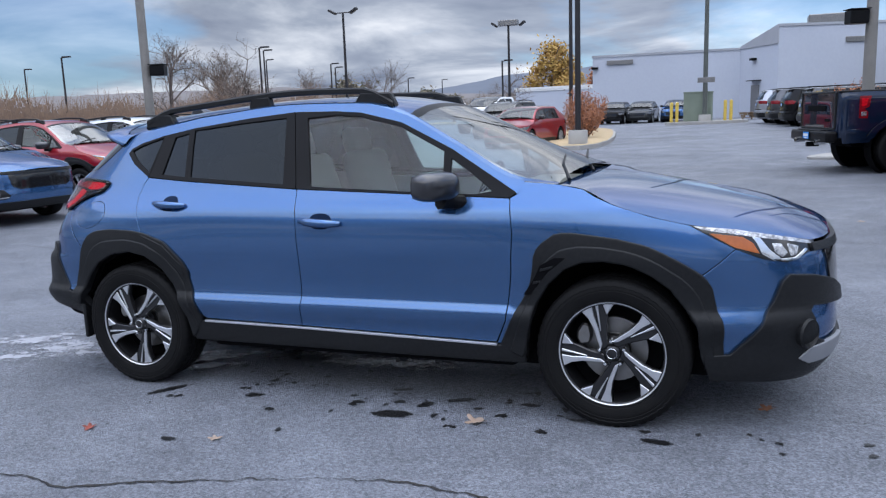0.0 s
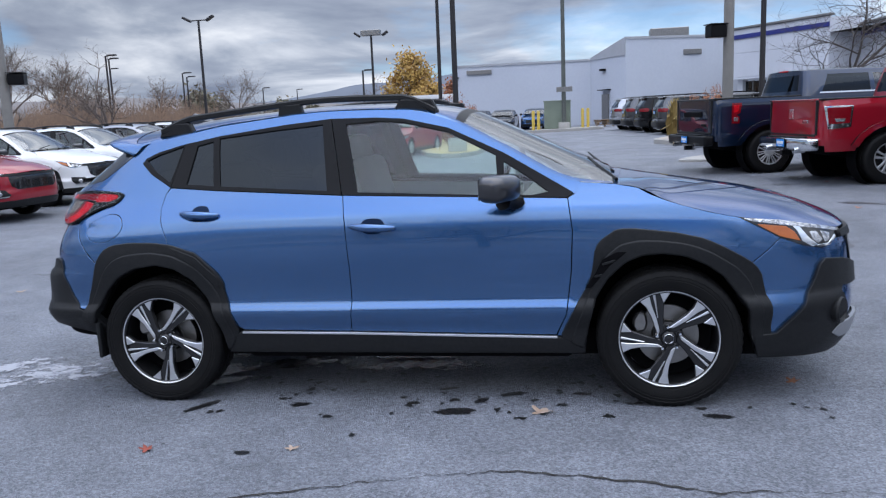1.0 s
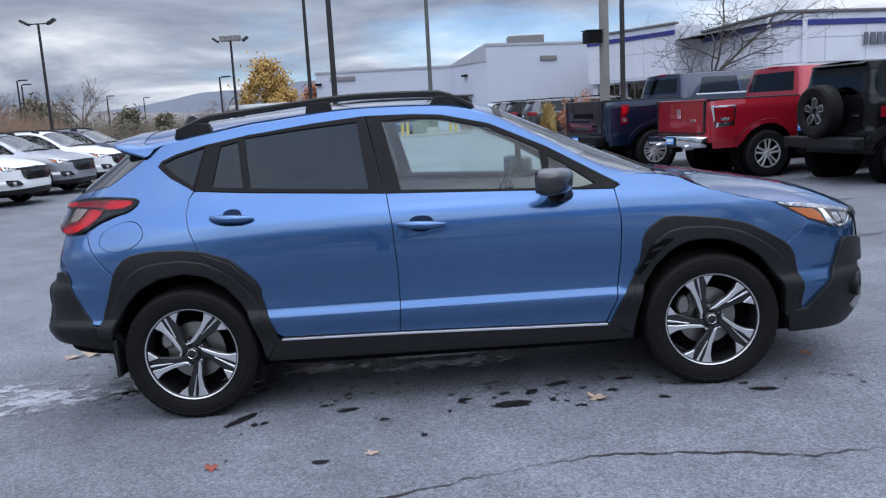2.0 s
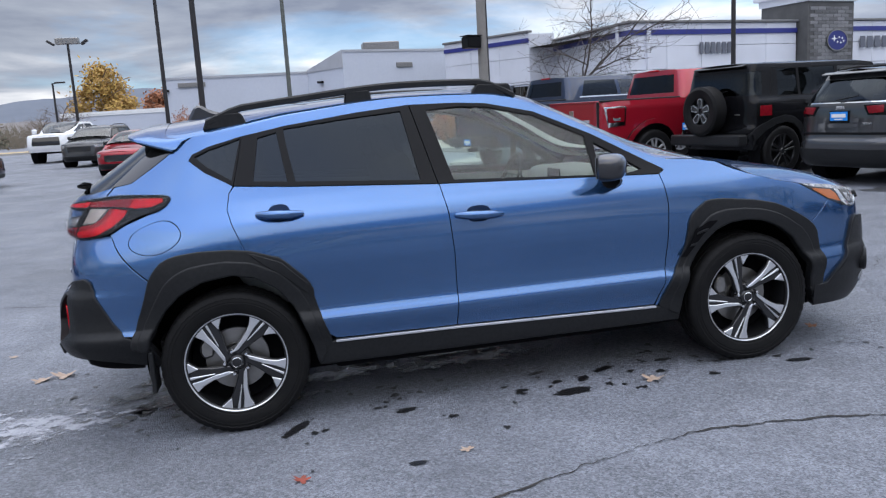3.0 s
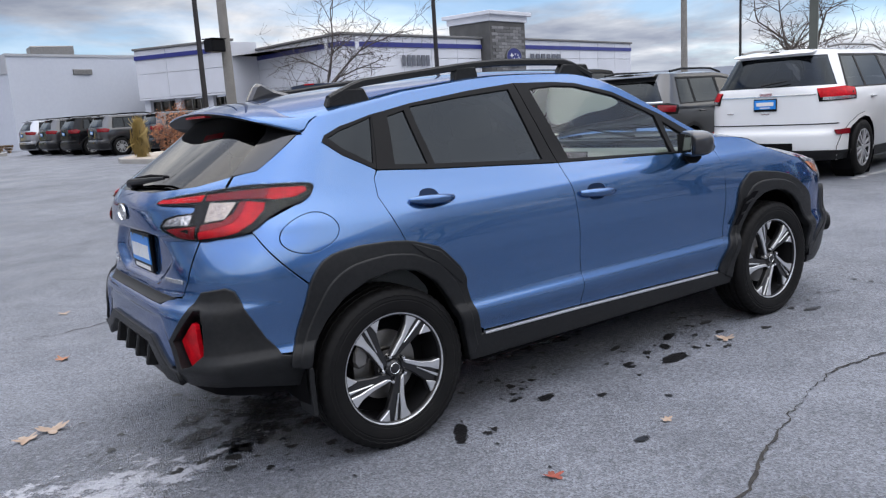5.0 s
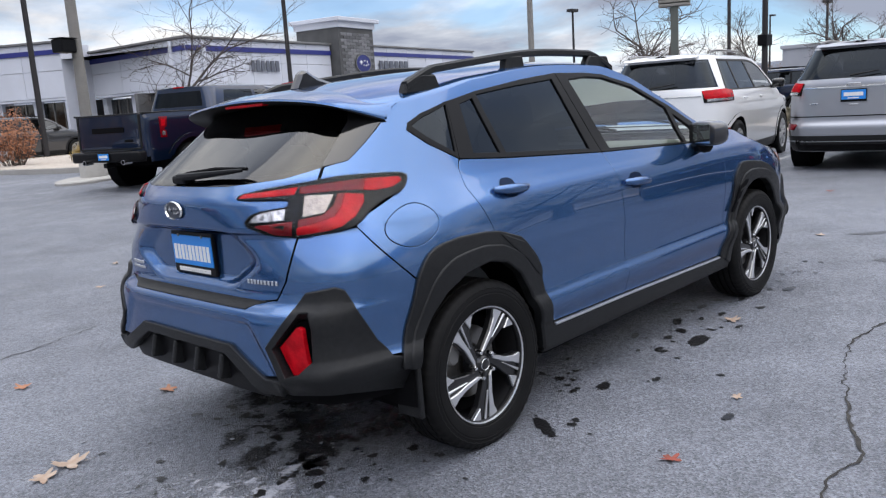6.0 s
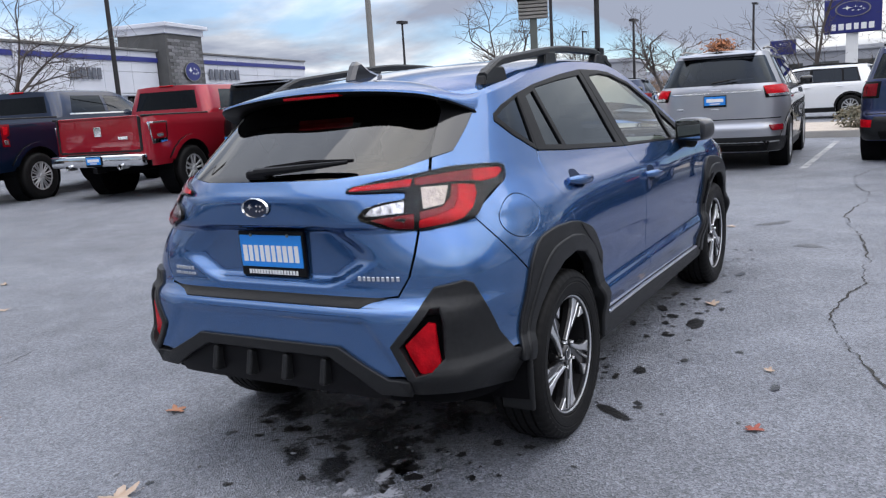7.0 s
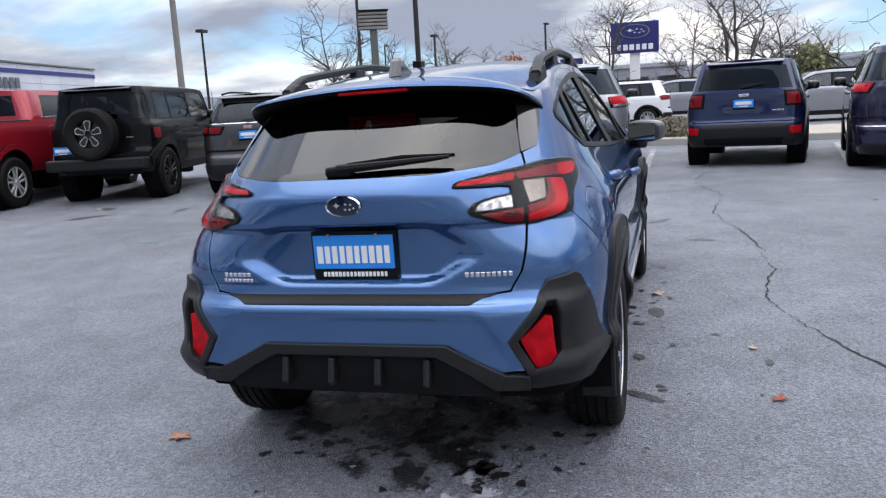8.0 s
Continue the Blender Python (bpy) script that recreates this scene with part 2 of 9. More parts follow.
M = {
    "asphalt": asphalt(),
    "blue": paint("blue_paint", (0.044, 0.120, 0.280), 0.76, 0.22),
    # near-black that also stands for the shade in shut lines and hollows
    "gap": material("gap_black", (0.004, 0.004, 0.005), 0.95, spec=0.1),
    "cladding": material("black_plastic", (0.009, 0.0095, 0.0105), 0.42, bump=0.16, bump_scale=700.0, fine=0.2, fine_scale=60.0, vary=0.25, scale=3.0, tint=(0.013, 0.0135, 0.015), spec=0.26),
    "gloss": material("gloss_black", (0.009, 0.009, 0.010), 0.12, coat=0.6),
    "lampblack": material("lamp_black", (0.004, 0.004, 0.004), 0.22, spec=0.15),
    "trim": material("trim_black", (0.006, 0.006, 0.007), 0.40, spec=0.13),
    "tyre": material("rubber", (0.007, 0.007, 0.0075), 0.55, bump=0.15, bump_scale=200.0, vary=0.4, scale=9.0, tint=(0.013, 0.0125, 0.012), spec=0.14),
    "silver": material("machined_alloy", (0.70, 0.71, 0.73), 0.28, 0.85, coat=0.4, fine=0.08),
    "brightalloy": material("bright_alloy", (0.50, 0.51, 0.53), 0.34, 0.55, coat=0.4, vary=0.2, scale=9.0),
    "darkalloy": material("dark_alloy", (0.020, 0.020, 0.022), 0.28, 0.4, coat=0.4),
    "steel": material("brake_steel", (0.32, 0.31, 0.30), 0.42, 1.0, vary=0.4, scale=14.0),
    "scoop": material("shaded_blue", (0.008, 0.018, 0.046), 0.5, 0.2, coat=0.0, spec=0.08),
    "chrome": material("chrome", (0.78, 0.79, 0.80), 0.08, 1.0),
    "red": material("red_lens", (0.20, 0.004, 0.010), 0.16, coat=0.2, vary=0.6, scale=40.0, tint=(0.09, 0.002, 0.005), spec=0.15, bump=0.25, bump_scale=120.0),
    "redlit": material("bright_red_lens", (0.56, 0.006, 0.014), 0.14, coat=0.1, vary=0.6, scale=26.0, tint=(0.22, 0.002, 0.006), spec=0.1, bump=0.25, bump_scale=120.0),
    "clear": material("clear_lens", (0.62, 0.62, 0.63), 0.12, 0.8, coat=0.6, vary=0.8, scale=45.0, tint=(0.16, 0.16, 0.17), bump=0.4, bump_scale=70.0),
    "dim": material("indicator_lens", (0.40, 0.35, 0.31), 0.16, 0.6, coat=0.4, vary=0.7, scale=60.0, tint=(0.17, 0.15, 0.14), bump=0.4, bump_scale=80.0),
    "amber": material("amber_lens", (0.42, 0.11, 0.02), 0.14, coat=0.4, vary=0.3, scale=45.0),
    "window": glass("side_glass", (0.82, 0.94, 0.89), 1.55),
    "screen": glass("windscreen_glass", (0.52, 0.62, 0.66), 3.1),
    "privacy": glass("privacy_glass", (0.024, 0.026, 0.030), 1.42, (0.80, 0.90, 1.0)),
    "cover": glass("lamp_cover", (0.96, 0.95, 0.95), 1.24),
    "skidgrey": material("silver_plastic", (0.30, 0.31, 0.33), 0.42, 0.3, vary=0.2, scale=5.0),
    "rearglass": glass("rear_glass", (0.085, 0.090, 0.095), 1.60),
    "cloth": material("grey_cloth", (0.44, 0.46, 0.46), 0.9, bump=0.3, bump_scale=300.0, vary=0.25, scale=6.0),
    "dash": material("dash_plastic", (0.34, 0.36, 0.35), 0.6, bump=0.1, bump_scale=300.0),
    "inner": material("dark_lining", (0.05, 0.05, 0.052), 0.85),
    "lining": material("pale_lining", (0.62, 0.64, 0.61), 0.85),
    # the mirrors' own grey; on the antenna fin it stands for shaded body colour
    "gunmetal": material("gunmetal_paint", (0.045, 0.045, 0.050), 0.30, 0.7, coat=1.0, vary=0.4, scale=8.0),
    "mirrorglass": material("mirror_glass", (0.30, 0.32, 0.32), 0.02, 1.0),
    "plateblue": material("plate_blue", (0.012, 0.24, 0.72), 0.35),
    "tint": glass("tinted_glass", (0.30, 0.34, 0.34), 1.75),
    "navy": paint("navy_paint", (0.005, 0.015, 0.042), 0.6),
    "ramred": paint("red_paint", (0.30, 0.008, 0.020), 0.35),
    "redcar": paint("red_pearl", (0.28, 0.010, 0.020), 0.35),
    "black": material("black_paint", (0.005, 0.005, 0.006), 0.25, coat=0.25, coat_rough=0.02, spec=0.08, vary=0.1, scale=2.0),
    "granite": paint("granite_paint", (0.055, 0.056, 0.060), 0.7),
    "whitecar": paint("white_car_paint", (0.76, 0.77, 0.78), 0.0, 0.4),
    "silvercar": paint("silver_paint", (0.34, 0.35, 0.38), 0.7),
    "deepblue": paint("deep_blue_paint", (0.008, 0.018, 0.075), 0.7),
    "midnight": paint("midnight_paint", (0.010, 0.012, 0.042), 0.4),
    "white": material("white_paint", (0.78, 0.78, 0.77), 0.45),
    "oil": stain_on("oil", (0.010, 0.010, 0.011), 0.34, 26.0, 0.55, 0.18, 0.25),
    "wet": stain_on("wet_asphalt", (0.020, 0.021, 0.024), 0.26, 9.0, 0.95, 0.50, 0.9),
    "damp": material("damp_asphalt", (0.050, 0.052, 0.058), 0.34, bump=0.5, bump_scale=170.0, fine=0.4, fine_scale=170.0),
    "speck": material("oil_speck", (0.012, 0.012, 0.013), 0.4, bump=0.3, bump_scale=170.0),
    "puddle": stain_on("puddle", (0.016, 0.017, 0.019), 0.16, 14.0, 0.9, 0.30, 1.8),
    "dried": stain_on("dried_water", (0.33, 0.34, 0.38), 0.75, 13.0, 1.25, 0.45, 0.3),
    "salt": material("dried_salt", (0.24, 0.25, 0.28), 0.75, vary=0.95, scale=22.0, tint=(0.115, 0.119, 0.135), fine=0.4, fine_scale=170.0),
    "crackfill": material("crack_dark", (0.016, 0.015, 0.015), 0.9, vary=0.6, scale=20.0, tint=(0.05, 0.045, 0.04)),
    "linepaint": material("line_paint", (0.45, 0.46, 0.47), 0.7, vary=0.9, scale=7.0, tint=(0.12, 0.12, 0.13)),
    "concrete": material("concrete", (0.33, 0.32, 0.30), 0.85, vary=0.5, scale=1.5, tint=(0.20, 0.19, 0.18), fine=0.3, fine_scale=80.0, bump=0.2),
    "concretepole": material("concrete_pole", (0.20, 0.19, 0.175), 0.8, vary=0.4, scale=3.0, fine=0.3),
    "darkpole": material("bronze_pole", (0.028, 0.026, 0.028), 0.5, 0.3, vary=0.3, scale=2.0),
    "greypole": material("grey_green_pole", (0.10, 0.11, 0.10), 0.55, vary=0.4, scale=2.0),
    "gravel": material("pale_gravel", (0.34, 0.30, 0.26), 0.95, vary=0.7, scale=5.0, tint=(0.18, 0.15, 0.12), fine=0.6, fine_scale=40.0, bump=0.8, bump_scale=40.0),
    "drygrass": material("dry_grass", (0.38, 0.29, 0.17), 0.95, vary=0.6, scale=3.0, tint=(0.22, 0.16, 0.09), fine=0.5, fine_scale=30.0, bump=0.8, bump_scale=30.0),
    "stucco": material("pale_stucco", (0.50, 0.53, 0.60), 0.85, vary=0.25, scale=0.25, tint=(0.42, 0.45, 0.52), fine=0.04, fine_scale=6.0),
    "coping": material("metal_coping", (0.40, 0.41, 0.44), 0.6, vary=0.3, scale=0.5),
    "copingdark": material("grey_coping", (0.16, 0.16, 0.16), 0.6, vary=0.3, scale=0.5),
    "facade": material("white_panel", (0.64, 0.66, 0.72), 0.55, vary=0.2, scale=0.6, random_hue=0.04),
    "stripe": material("stripe_blue", (0.022, 0.030, 0.20), 0.4, vary=0.2, scale=1.0),
    "grout": material("grout", (0.10, 0.10, 0.10), 0.9, vary=0.4, scale=2.0),
    "stone": material("grey_stone", (0.15, 0.15, 0.155), 0.8, vary=0.6, scale=2.5, fine=0.4, fine_scale=30.0, random_hue=0.35, bump=0.4, bump_scale=25.0),
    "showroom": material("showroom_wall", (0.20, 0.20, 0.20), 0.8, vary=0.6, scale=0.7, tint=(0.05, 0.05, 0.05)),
    "lettergrey": material("letter_grey", (0.14, 0.15, 0.18), 0.5, 0.3),
    "signblue": material("sign_blue", (0.020, 0.026, 0.16), 0.35, vary=0.2, scale=0.8),
    "farwall": material("far_wall", (0.36, 0.37, 0.40), 0.85, vary=0.4, scale=0.2),
    "greenbox": material("cabinet_green", (0.20, 0.24, 0.19), 0.6, vary=0.3, scale=1.5),
    "yellow": material("safety_yellow", (0.62, 0.44, 0.07), 0.55, vary=0.4, scale=5.0),
    "pallet": material("pallet_wood", (0.22, 0.15, 0.09), 0.9, vary=0.5, scale=6.0, random_hue=0.3),
    "bark": material("grey_bark", (0.082, 0.068, 0.062), 0.9, vary=0.5, scale=4.0, bump=0.5, bump_scale=30.0),
    "barkbrown": material("brown_bark", (0.16, 0.125, 0.105), 0.9, vary=0.5, scale=2.0),
    "leaftan": material("leaf_tan", (0.36, 0.25, 0.18), 0.7, vary=0.6, scale=25.0, tint=(0.46, 0.39, 0.33)),
    "leaforange": material("leaf_orange", (0.38, 0.18, 0.10), 0.7, vary=0.6, scale=25.0, tint=(0.22, 0.08, 0.04)),
    "leafred": material("leaf_red", (0.28, 0.06, 0.04), 0.7, vary=0.6, scale=25.0, tint=(0.16, 0.05, 0.03)),
    # far ranges: the distance haze is put into this base colour
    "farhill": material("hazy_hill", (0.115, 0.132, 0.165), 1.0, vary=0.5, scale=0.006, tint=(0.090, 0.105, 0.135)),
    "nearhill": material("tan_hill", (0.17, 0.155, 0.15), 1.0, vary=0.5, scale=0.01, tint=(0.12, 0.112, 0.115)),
}


def foliage(name, color, other):
    """Leaves whose colour changes from one to the next."""
    mat = material(name, color, 0.75)
    n, l = mat.node_tree.nodes, mat.node_tree.links
    g, m = n.new("ShaderNodeNewGeometry"), n.new("ShaderNodeMix")
    m.data_type = "RGBA"
    m.inputs[6].default_value, m.inputs[7].default_value = (*color, 1), (*other, 1)
    l.new(g.outputs["Random Per Island"], m.inputs["Factor"])
    l.new(m.outputs[2], n["Principled BSDF"].inputs["Base Color"])
    return mat


for key, one, two in (("rustleaf", (0.36, 0.13, 0.05), (0.20, 0.09, 0.05)), ("yellowleaf", (0.46, 0.30, 0.07), (0.30, 0.17, 0.05)), ("evergreen", (0.085, 0.085, 0.055), (0.17, 0.14, 0.095)),
                      ("yellowgrass", (0.42, 0.31, 0.11), (0.30, 0.22, 0.08)), ("yellowgreen", (0.22, 0.22, 0.09), (0.12, 0.14, 0.06)), ("brush", (0.20, 0.135, 0.10), (0.30, 0.20, 0.13)),
                      ("brusholive", (0.15, 0.14, 0.10), (0.24, 0.19, 0.14))):
    M[key] = foliage(key, one, two)


# ---- builders ----
from mathutils import geometry


def make(name, verts, faces, mat, parent=None, label="", smooth=True, normals=None):
    """One mesh object from plain data."""
    me = bpy.data.meshes.new(name)
    me.from_pydata([tuple(map(float, v)) for v in verts], [], [tuple(map(int, q)) for q in faces])
    me.materials.append(mat)
    if smooth:
        me.polygons.foreach_set("use_smooth", [True] * len(me.polygons))
    me.update()
    if normals is not None:
        me.normals_split_custom_set_from_vertices([tuple(map(float, n)) for n in normals])
    ob = new(name, me)
    if parent:
        ob.parent = parent
    if label:
        ob["label"] = label
    return ob


def part(name, bm, mat, parent, label="", smooth=False):
    """Link a bmesh as one mesh under a thing or under a part."""
    me = bpy.data.meshes.new(name)
    bmesh.ops.recalc_face_normals(bm, faces=bm.faces)
    bm.to_mesh(me)
    bm.free()
    me.materials.append(mat)
    if smooth:
        me.polygons.foreach_set("use_smooth", [True] * len(me.polygons))
        me.set_sharp_from_angle(angle=radians(35))
    ob = new(name, me)
    if parent:
        ob.parent = parent
    if label:
        ob["label"] = label
    return ob


def thing(name, m, label, category, group="", kind=""):
    ob = new(name)
    ob.matrix_world = m
    ob.empty_display_size = 0.2
    return tagged(ob, label, category, group, kind)


def box(size, at=(0, 0, 0), bevel=0.01, seg=2, bm=None, turn=None):
    """A bevelled box of that size round at."""
    b = bmesh.new()
    bmesh.ops.create_cube(b, size=1, matrix=Matrix.Diagonal((*size, 1)))
    if bevel:
        bmesh.ops.bevel(b, geom=b.edges[:], offset=min(bevel, min(size) * 0.45), segments=seg, affect="EDGES", profile=0.5)
    m = Matrix.Translation(at) @ (turn or Matrix())
    bmesh.ops.transform(b, matrix=m, verts=b.verts)
    return merge(bm, b)


def merge(bm, b):
    if bm is None:
        return b
    me = bpy.data.meshes.new("tmp")
    b.to_mesh(me)
    b.free()
    bm.from_mesh(me)
    bpy.data.meshes.remove(me)
    return bm


def tube(points, radii, sides=8, bm=None, cap=True):
    """A tapered tube along points."""
    b = bm or bmesh.new()
    pts = [Vector(p) for p in points]
    if not hasattr(radii, "__len__"):
        radii = [radii] * len(pts)
    rings = []
    side = None
    for i, p in enumerate(pts):
        d = (pts[min(i + 1, len(pts) - 1)] - pts[max(i - 1, 0)]).normalized()
        if side is None:
            side = d.orthogonal().normalized()
        side = (side - d * side.dot(d)).normalized()
        other = d.cross(side)
        rings.append([b.verts.new(p + radii[i] * (math.cos(a) * side + math.sin(a) * other))
                      for a in (2 * math.pi * k / sides for k in range(sides))])
    for r0, r1 in zip(rings, rings[1:]):
        for k in range(sides):
            b.faces.new((r0[k], r0[(k + 1) % sides], r1[(k + 1) % sides], r1[k]))
    if cap:
        b.faces.new(rings[0][::-1])
        b.faces.new(rings[-1])
    return b


def spin(profile, sides=32, bm=None, m=None, close=False):
    """A solid of revolution about the y axis from (radius, y) pairs."""
    b = bmesh.new()
    rings = []
    for r, y in profile:
        rings.append([b.verts.new((r * math.cos(a), y, r * math.sin(a))) for a in (2 * math.pi * k / sides for k in range(sides))])
    pairs = list(zip(rings, rings[1:])) + ([(rings[-1], rings[0])] if close else [])
    for r0, r1 in pairs:
        for k in range(sides):
            b.faces.new((r0[k], r0[(k + 1) % sides], r1[(k + 1) % sides], r1[k]))
    if m is not None:
        bmesh.ops.transform(b, matrix=m, verts=b.verts)
    return merge(bm, b)


def prism(loop, depth, m=None, bevel=0.0, bm=None):
    """A flat outline (x, y) made depth thick along z, both ways from its plane."""
    b = bmesh.new()
    f = b.faces.new([b.verts.new((x, y, -depth / 2)) for x, y in loop])
    out = bmesh.ops.extrude_face_region(b, geom=[f])
    bmesh.ops.translate(b, vec=(0, 0, depth), verts=[v for v in out["geom"] if isinstance(v, bmesh.types.BMVert)])
    if bevel:
        bmesh.ops.bevel(b, geom=b.edges[:], offset=bevel, segments=1, affect="EDGES")
    if m is not None:
        bmesh.ops.transform(b, matrix=m, verts=b.verts)
    bmesh.ops.recalc_face_normals(b, faces=b.faces)
    return merge(bm, b)


def rounded(loop, times=2, keep=0.25):
    """Cut the corners of a closed outline into curves."""
    p = np.array(loop, float)
    for _ in range(times):
        q = np.roll(p, -1, axis=0)
        p = np.stack([p + keep * (q - p), q - keep * (q - p)], 1).reshape(-1, 2)
    return p


def dense(loop, step):
    p = np.array(loop, float)
    out = []
    for a, b in zip(p, np.roll(p, -1, axis=0)):
        n = max(1, int(np.ceil(np.linalg.norm(b - a) / step)))
        out += [a + (b - a) * k / n for k in range(n)]
    return np.array(out)


def band(outer, inner, f0, f1, n=44):
    """The closed outline of a band between two curves, from the share f0 to f1 of its width."""
    def even(c):
        c = np.array(c, float)
        s = np.concatenate([[0], np.cumsum(np.linalg.norm(np.diff(c, axis=0), axis=1))])
        q = np.linspace(0, s[-1], n)
        return np.stack([np.interp(q, s, c[:, 0]), np.interp(q, s, c[:, 1])], -1)
    a, b = even(outer), even(inner)
    return list(a + (b - a) * f0) + list((a + (b - a) * f1)[::-1])


def inside(pts, loop):
    x, y = pts[:, 0], pts[:, 1]
    odd = np.zeros(len(pts), bool)
    for (x0, y0), (x1, y1) in zip(loop, np.roll(loop, -1, axis=0)):
        cross = (y0 > y) != (y1 > y)
        with np.errstate(divide="ignore", invalid="ignore"):
            odd ^= cross & (x < (x1 - x0) * (y - y0) / (y1 - y0) + x0)
    return odd


def normals_of(surf, u, v, up):
    e = 2e-3
    n = np.cross(surf(u + e, v) - surf(u - e, v), surf(u, v + e) - surf(u, v - e))
    n /= np.linalg.norm(n, axis=-1, keepdims=True) + 1e-12
    p = surf(u, v)
    if up:
        s = np.sign(n[:, 2:3])
    else:
        ref = np.stack([np.clip(p[:, 0], -1.1, 1.1), 0 * p[:, 0], np.minimum(p[:, 2], 1.0)], -1)
        s = np.sign((n * (p - ref)).sum(-1, keepdims=True))
    return p, n * np.where(s == 0, 1, s)


def sheet(name, loop, surf, mat, parent, off=0.0, thick=0.02, holes=(), res=0.035, label="", left=False, up=False, lip=0.35, grow=0.0, bev=0.0018):
    """A panel cut out of a body surface by an outline, with turned-in edges. left: its mirror image on the other side."""
    loops = [dense(h, res * 0.7) for h in (loop, *holes)]
    pts, edges = [], []
    for q in loops:
        k = len(pts)
        pts += list(q)
        edges += [(k + i, k + (i + 1) % len(q)) for i in range(len(q))]
    rim = np.array(pts)
    lo, hi = rim.min(0), rim.max(0)
    gx, gy = np.meshgrid(np.arange(lo[0] + res / 2, hi[0], res), np.arange(lo[1] + res / 2, hi[1], res), indexing="ij")
    grid = np.stack([gx.ravel(), gy.ravel()], -1)

    def within(q):
        ok = inside(q, loops[0])
        for h in loops[1:]:
            ok &= ~inside(q, h)
        return ok
    grid = grid[within(grid)]
    if len(grid):
        gap = np.min(np.linalg.norm(grid[:, None] - rim[None], axis=-1), axis=1)
        grid = grid[gap > res * 0.45]
    every = np.concatenate([rim, grid]) if len(grid) else rim
    vs, _, fs, *_ = geometry.delaunay_2d_cdt([Vector(p) for p in every], edges, [], 0, 1e-6)
    uv = np.array([tuple(v) for v in vs])
    tri = np.array([tuple(q) for q in fs if len(q) == 3])
    tri = tri[within(uv[tri].mean(1))]
    e0, e1 = uv[tri[:, 1]] - uv[tri[:, 0]], uv[tri[:, 2]] - uv[tri[:, 0]]
    tri = tri[np.abs(e0[:, 0] * e1[:, 1] - e0[:, 1] * e1[:, 0]) > 2e-3 * np.maximum((e0 ** 2).sum(1), (e1 ** 2).sum(1))]
    p, n = normals_of(surf, uv[:, 0], uv[:, 1], up)
    q = p[tri]
    turned = (np.cross(q[:, 1] - q[:, 0], q[:, 2] - q[:, 0]) * n[tri].mean(1)).sum(-1) < 0
    tri[turned] = tri[turned][:, ::-1]
    count = {}
    for a, b, c in tri:
        for e in ((a, b), (b, c), (c, a)):
            count[e] = count.get(e, 0) + 1
    border = [e for e in count if (e[1], e[0]) not in count]
    verts, norms, faces = list(p + n * off), list(n.copy()), [tuple(t) for t in tri]
    away = {}
    for a, b in border:
        d = p[b] - p[a]
        for i in (a, b):
            away[i] = away.get(i, 0) + np.cross(d, n[i])
    ring, low = {}, {}
    for i, w in away.items():
        w = w / (np.linalg.norm(w) + 1e-9)
        k = bev if lip else 0.0002
        ring[i], low[i] = len(verts), len(verts) + 2
        side = p[i] + n[i] * (off - k) + w * k
        verts += [side, side, p[i] + n[i] * (off - thick) + w * max(grow, k)]
        norms += [n[i] * 0.6 + w * 0.8, w, w]
    for a, b in border:
        faces += [(b, a, ring[a], ring[b]), (ring[b] + 1, ring[a] + 1, low[a], low[b])]
    verts, norms = np.array(verts), np.array(norms)
    if left:
        verts[:, 1] *= -1
        norms[:, 1] *= -1
        faces = [q[::-1] for q in faces]
    ob = make(name, verts, faces, mat, parent, label, True, norms)
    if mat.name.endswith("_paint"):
        # turned-in edges painted black: the shut lines' shade is put into the colour
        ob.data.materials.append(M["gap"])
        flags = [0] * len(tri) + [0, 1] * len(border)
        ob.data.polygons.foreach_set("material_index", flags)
    return ob


def strip(name, surf, us, vs, mat, parent, label="", thick=0.0):
    """A grid over a surface, us by vs."""
    u, v = np.meshgrid(us, vs, indexing="ij")
    p, n = normals_of(surf, u.ravel(), v.ravel(), True)
    k = len(vs)
    faces = [(i * k + j, i * k + j + 1, (i + 1) * k + j + 1, (i + 1) * k + j) for i in range(len(us) - 1) for j in range(k - 1)]
    a, b, c = (p[faces[len(faces) // 2][i]] for i in (0, 1, 2))
    if np.cross(b - a, c - a)[2] < 0:
        faces = [q[::-1] for q in faces]
    return make(name, p, faces, mat, parent, label, True, n)


# ---- main car: body surface ----
def spline(keys):
    """A smooth curve through (at, value) pairs, for arrays."""
    k = np.array(keys, float)
    t, v = k[:, 0], k[:, 1]
    d = np.diff(v) / np.diff(t)
    m = np.empty_like(v)
    m[0], m[-1] = d[0], d[-1]
    for i in range(1, len(v) - 1):
        m[i] = 0 if d[i - 1] * d[i] <= 0 else 2 * d[i - 1] * d[i] / (d[i - 1] + d[i])

    def at(s):
        s = np.clip(np.asarray(s, float), t[0], t[-1])
        i = np.clip(np.searchsorted(t, s) - 1, 0, len(t) - 2)
        h = t[i + 1] - t[i]
        q = (s - t[i]) / h
        return ((2 * q**3 - 3 * q**2 + 1) * v[i] + (q**3 - 2 * q**2 + q) * h * m[i]
                + (3 * q**2 - 2 * q**3) * v[i + 1] + (q**3 - q**2) * h * m[i + 1])
    return at


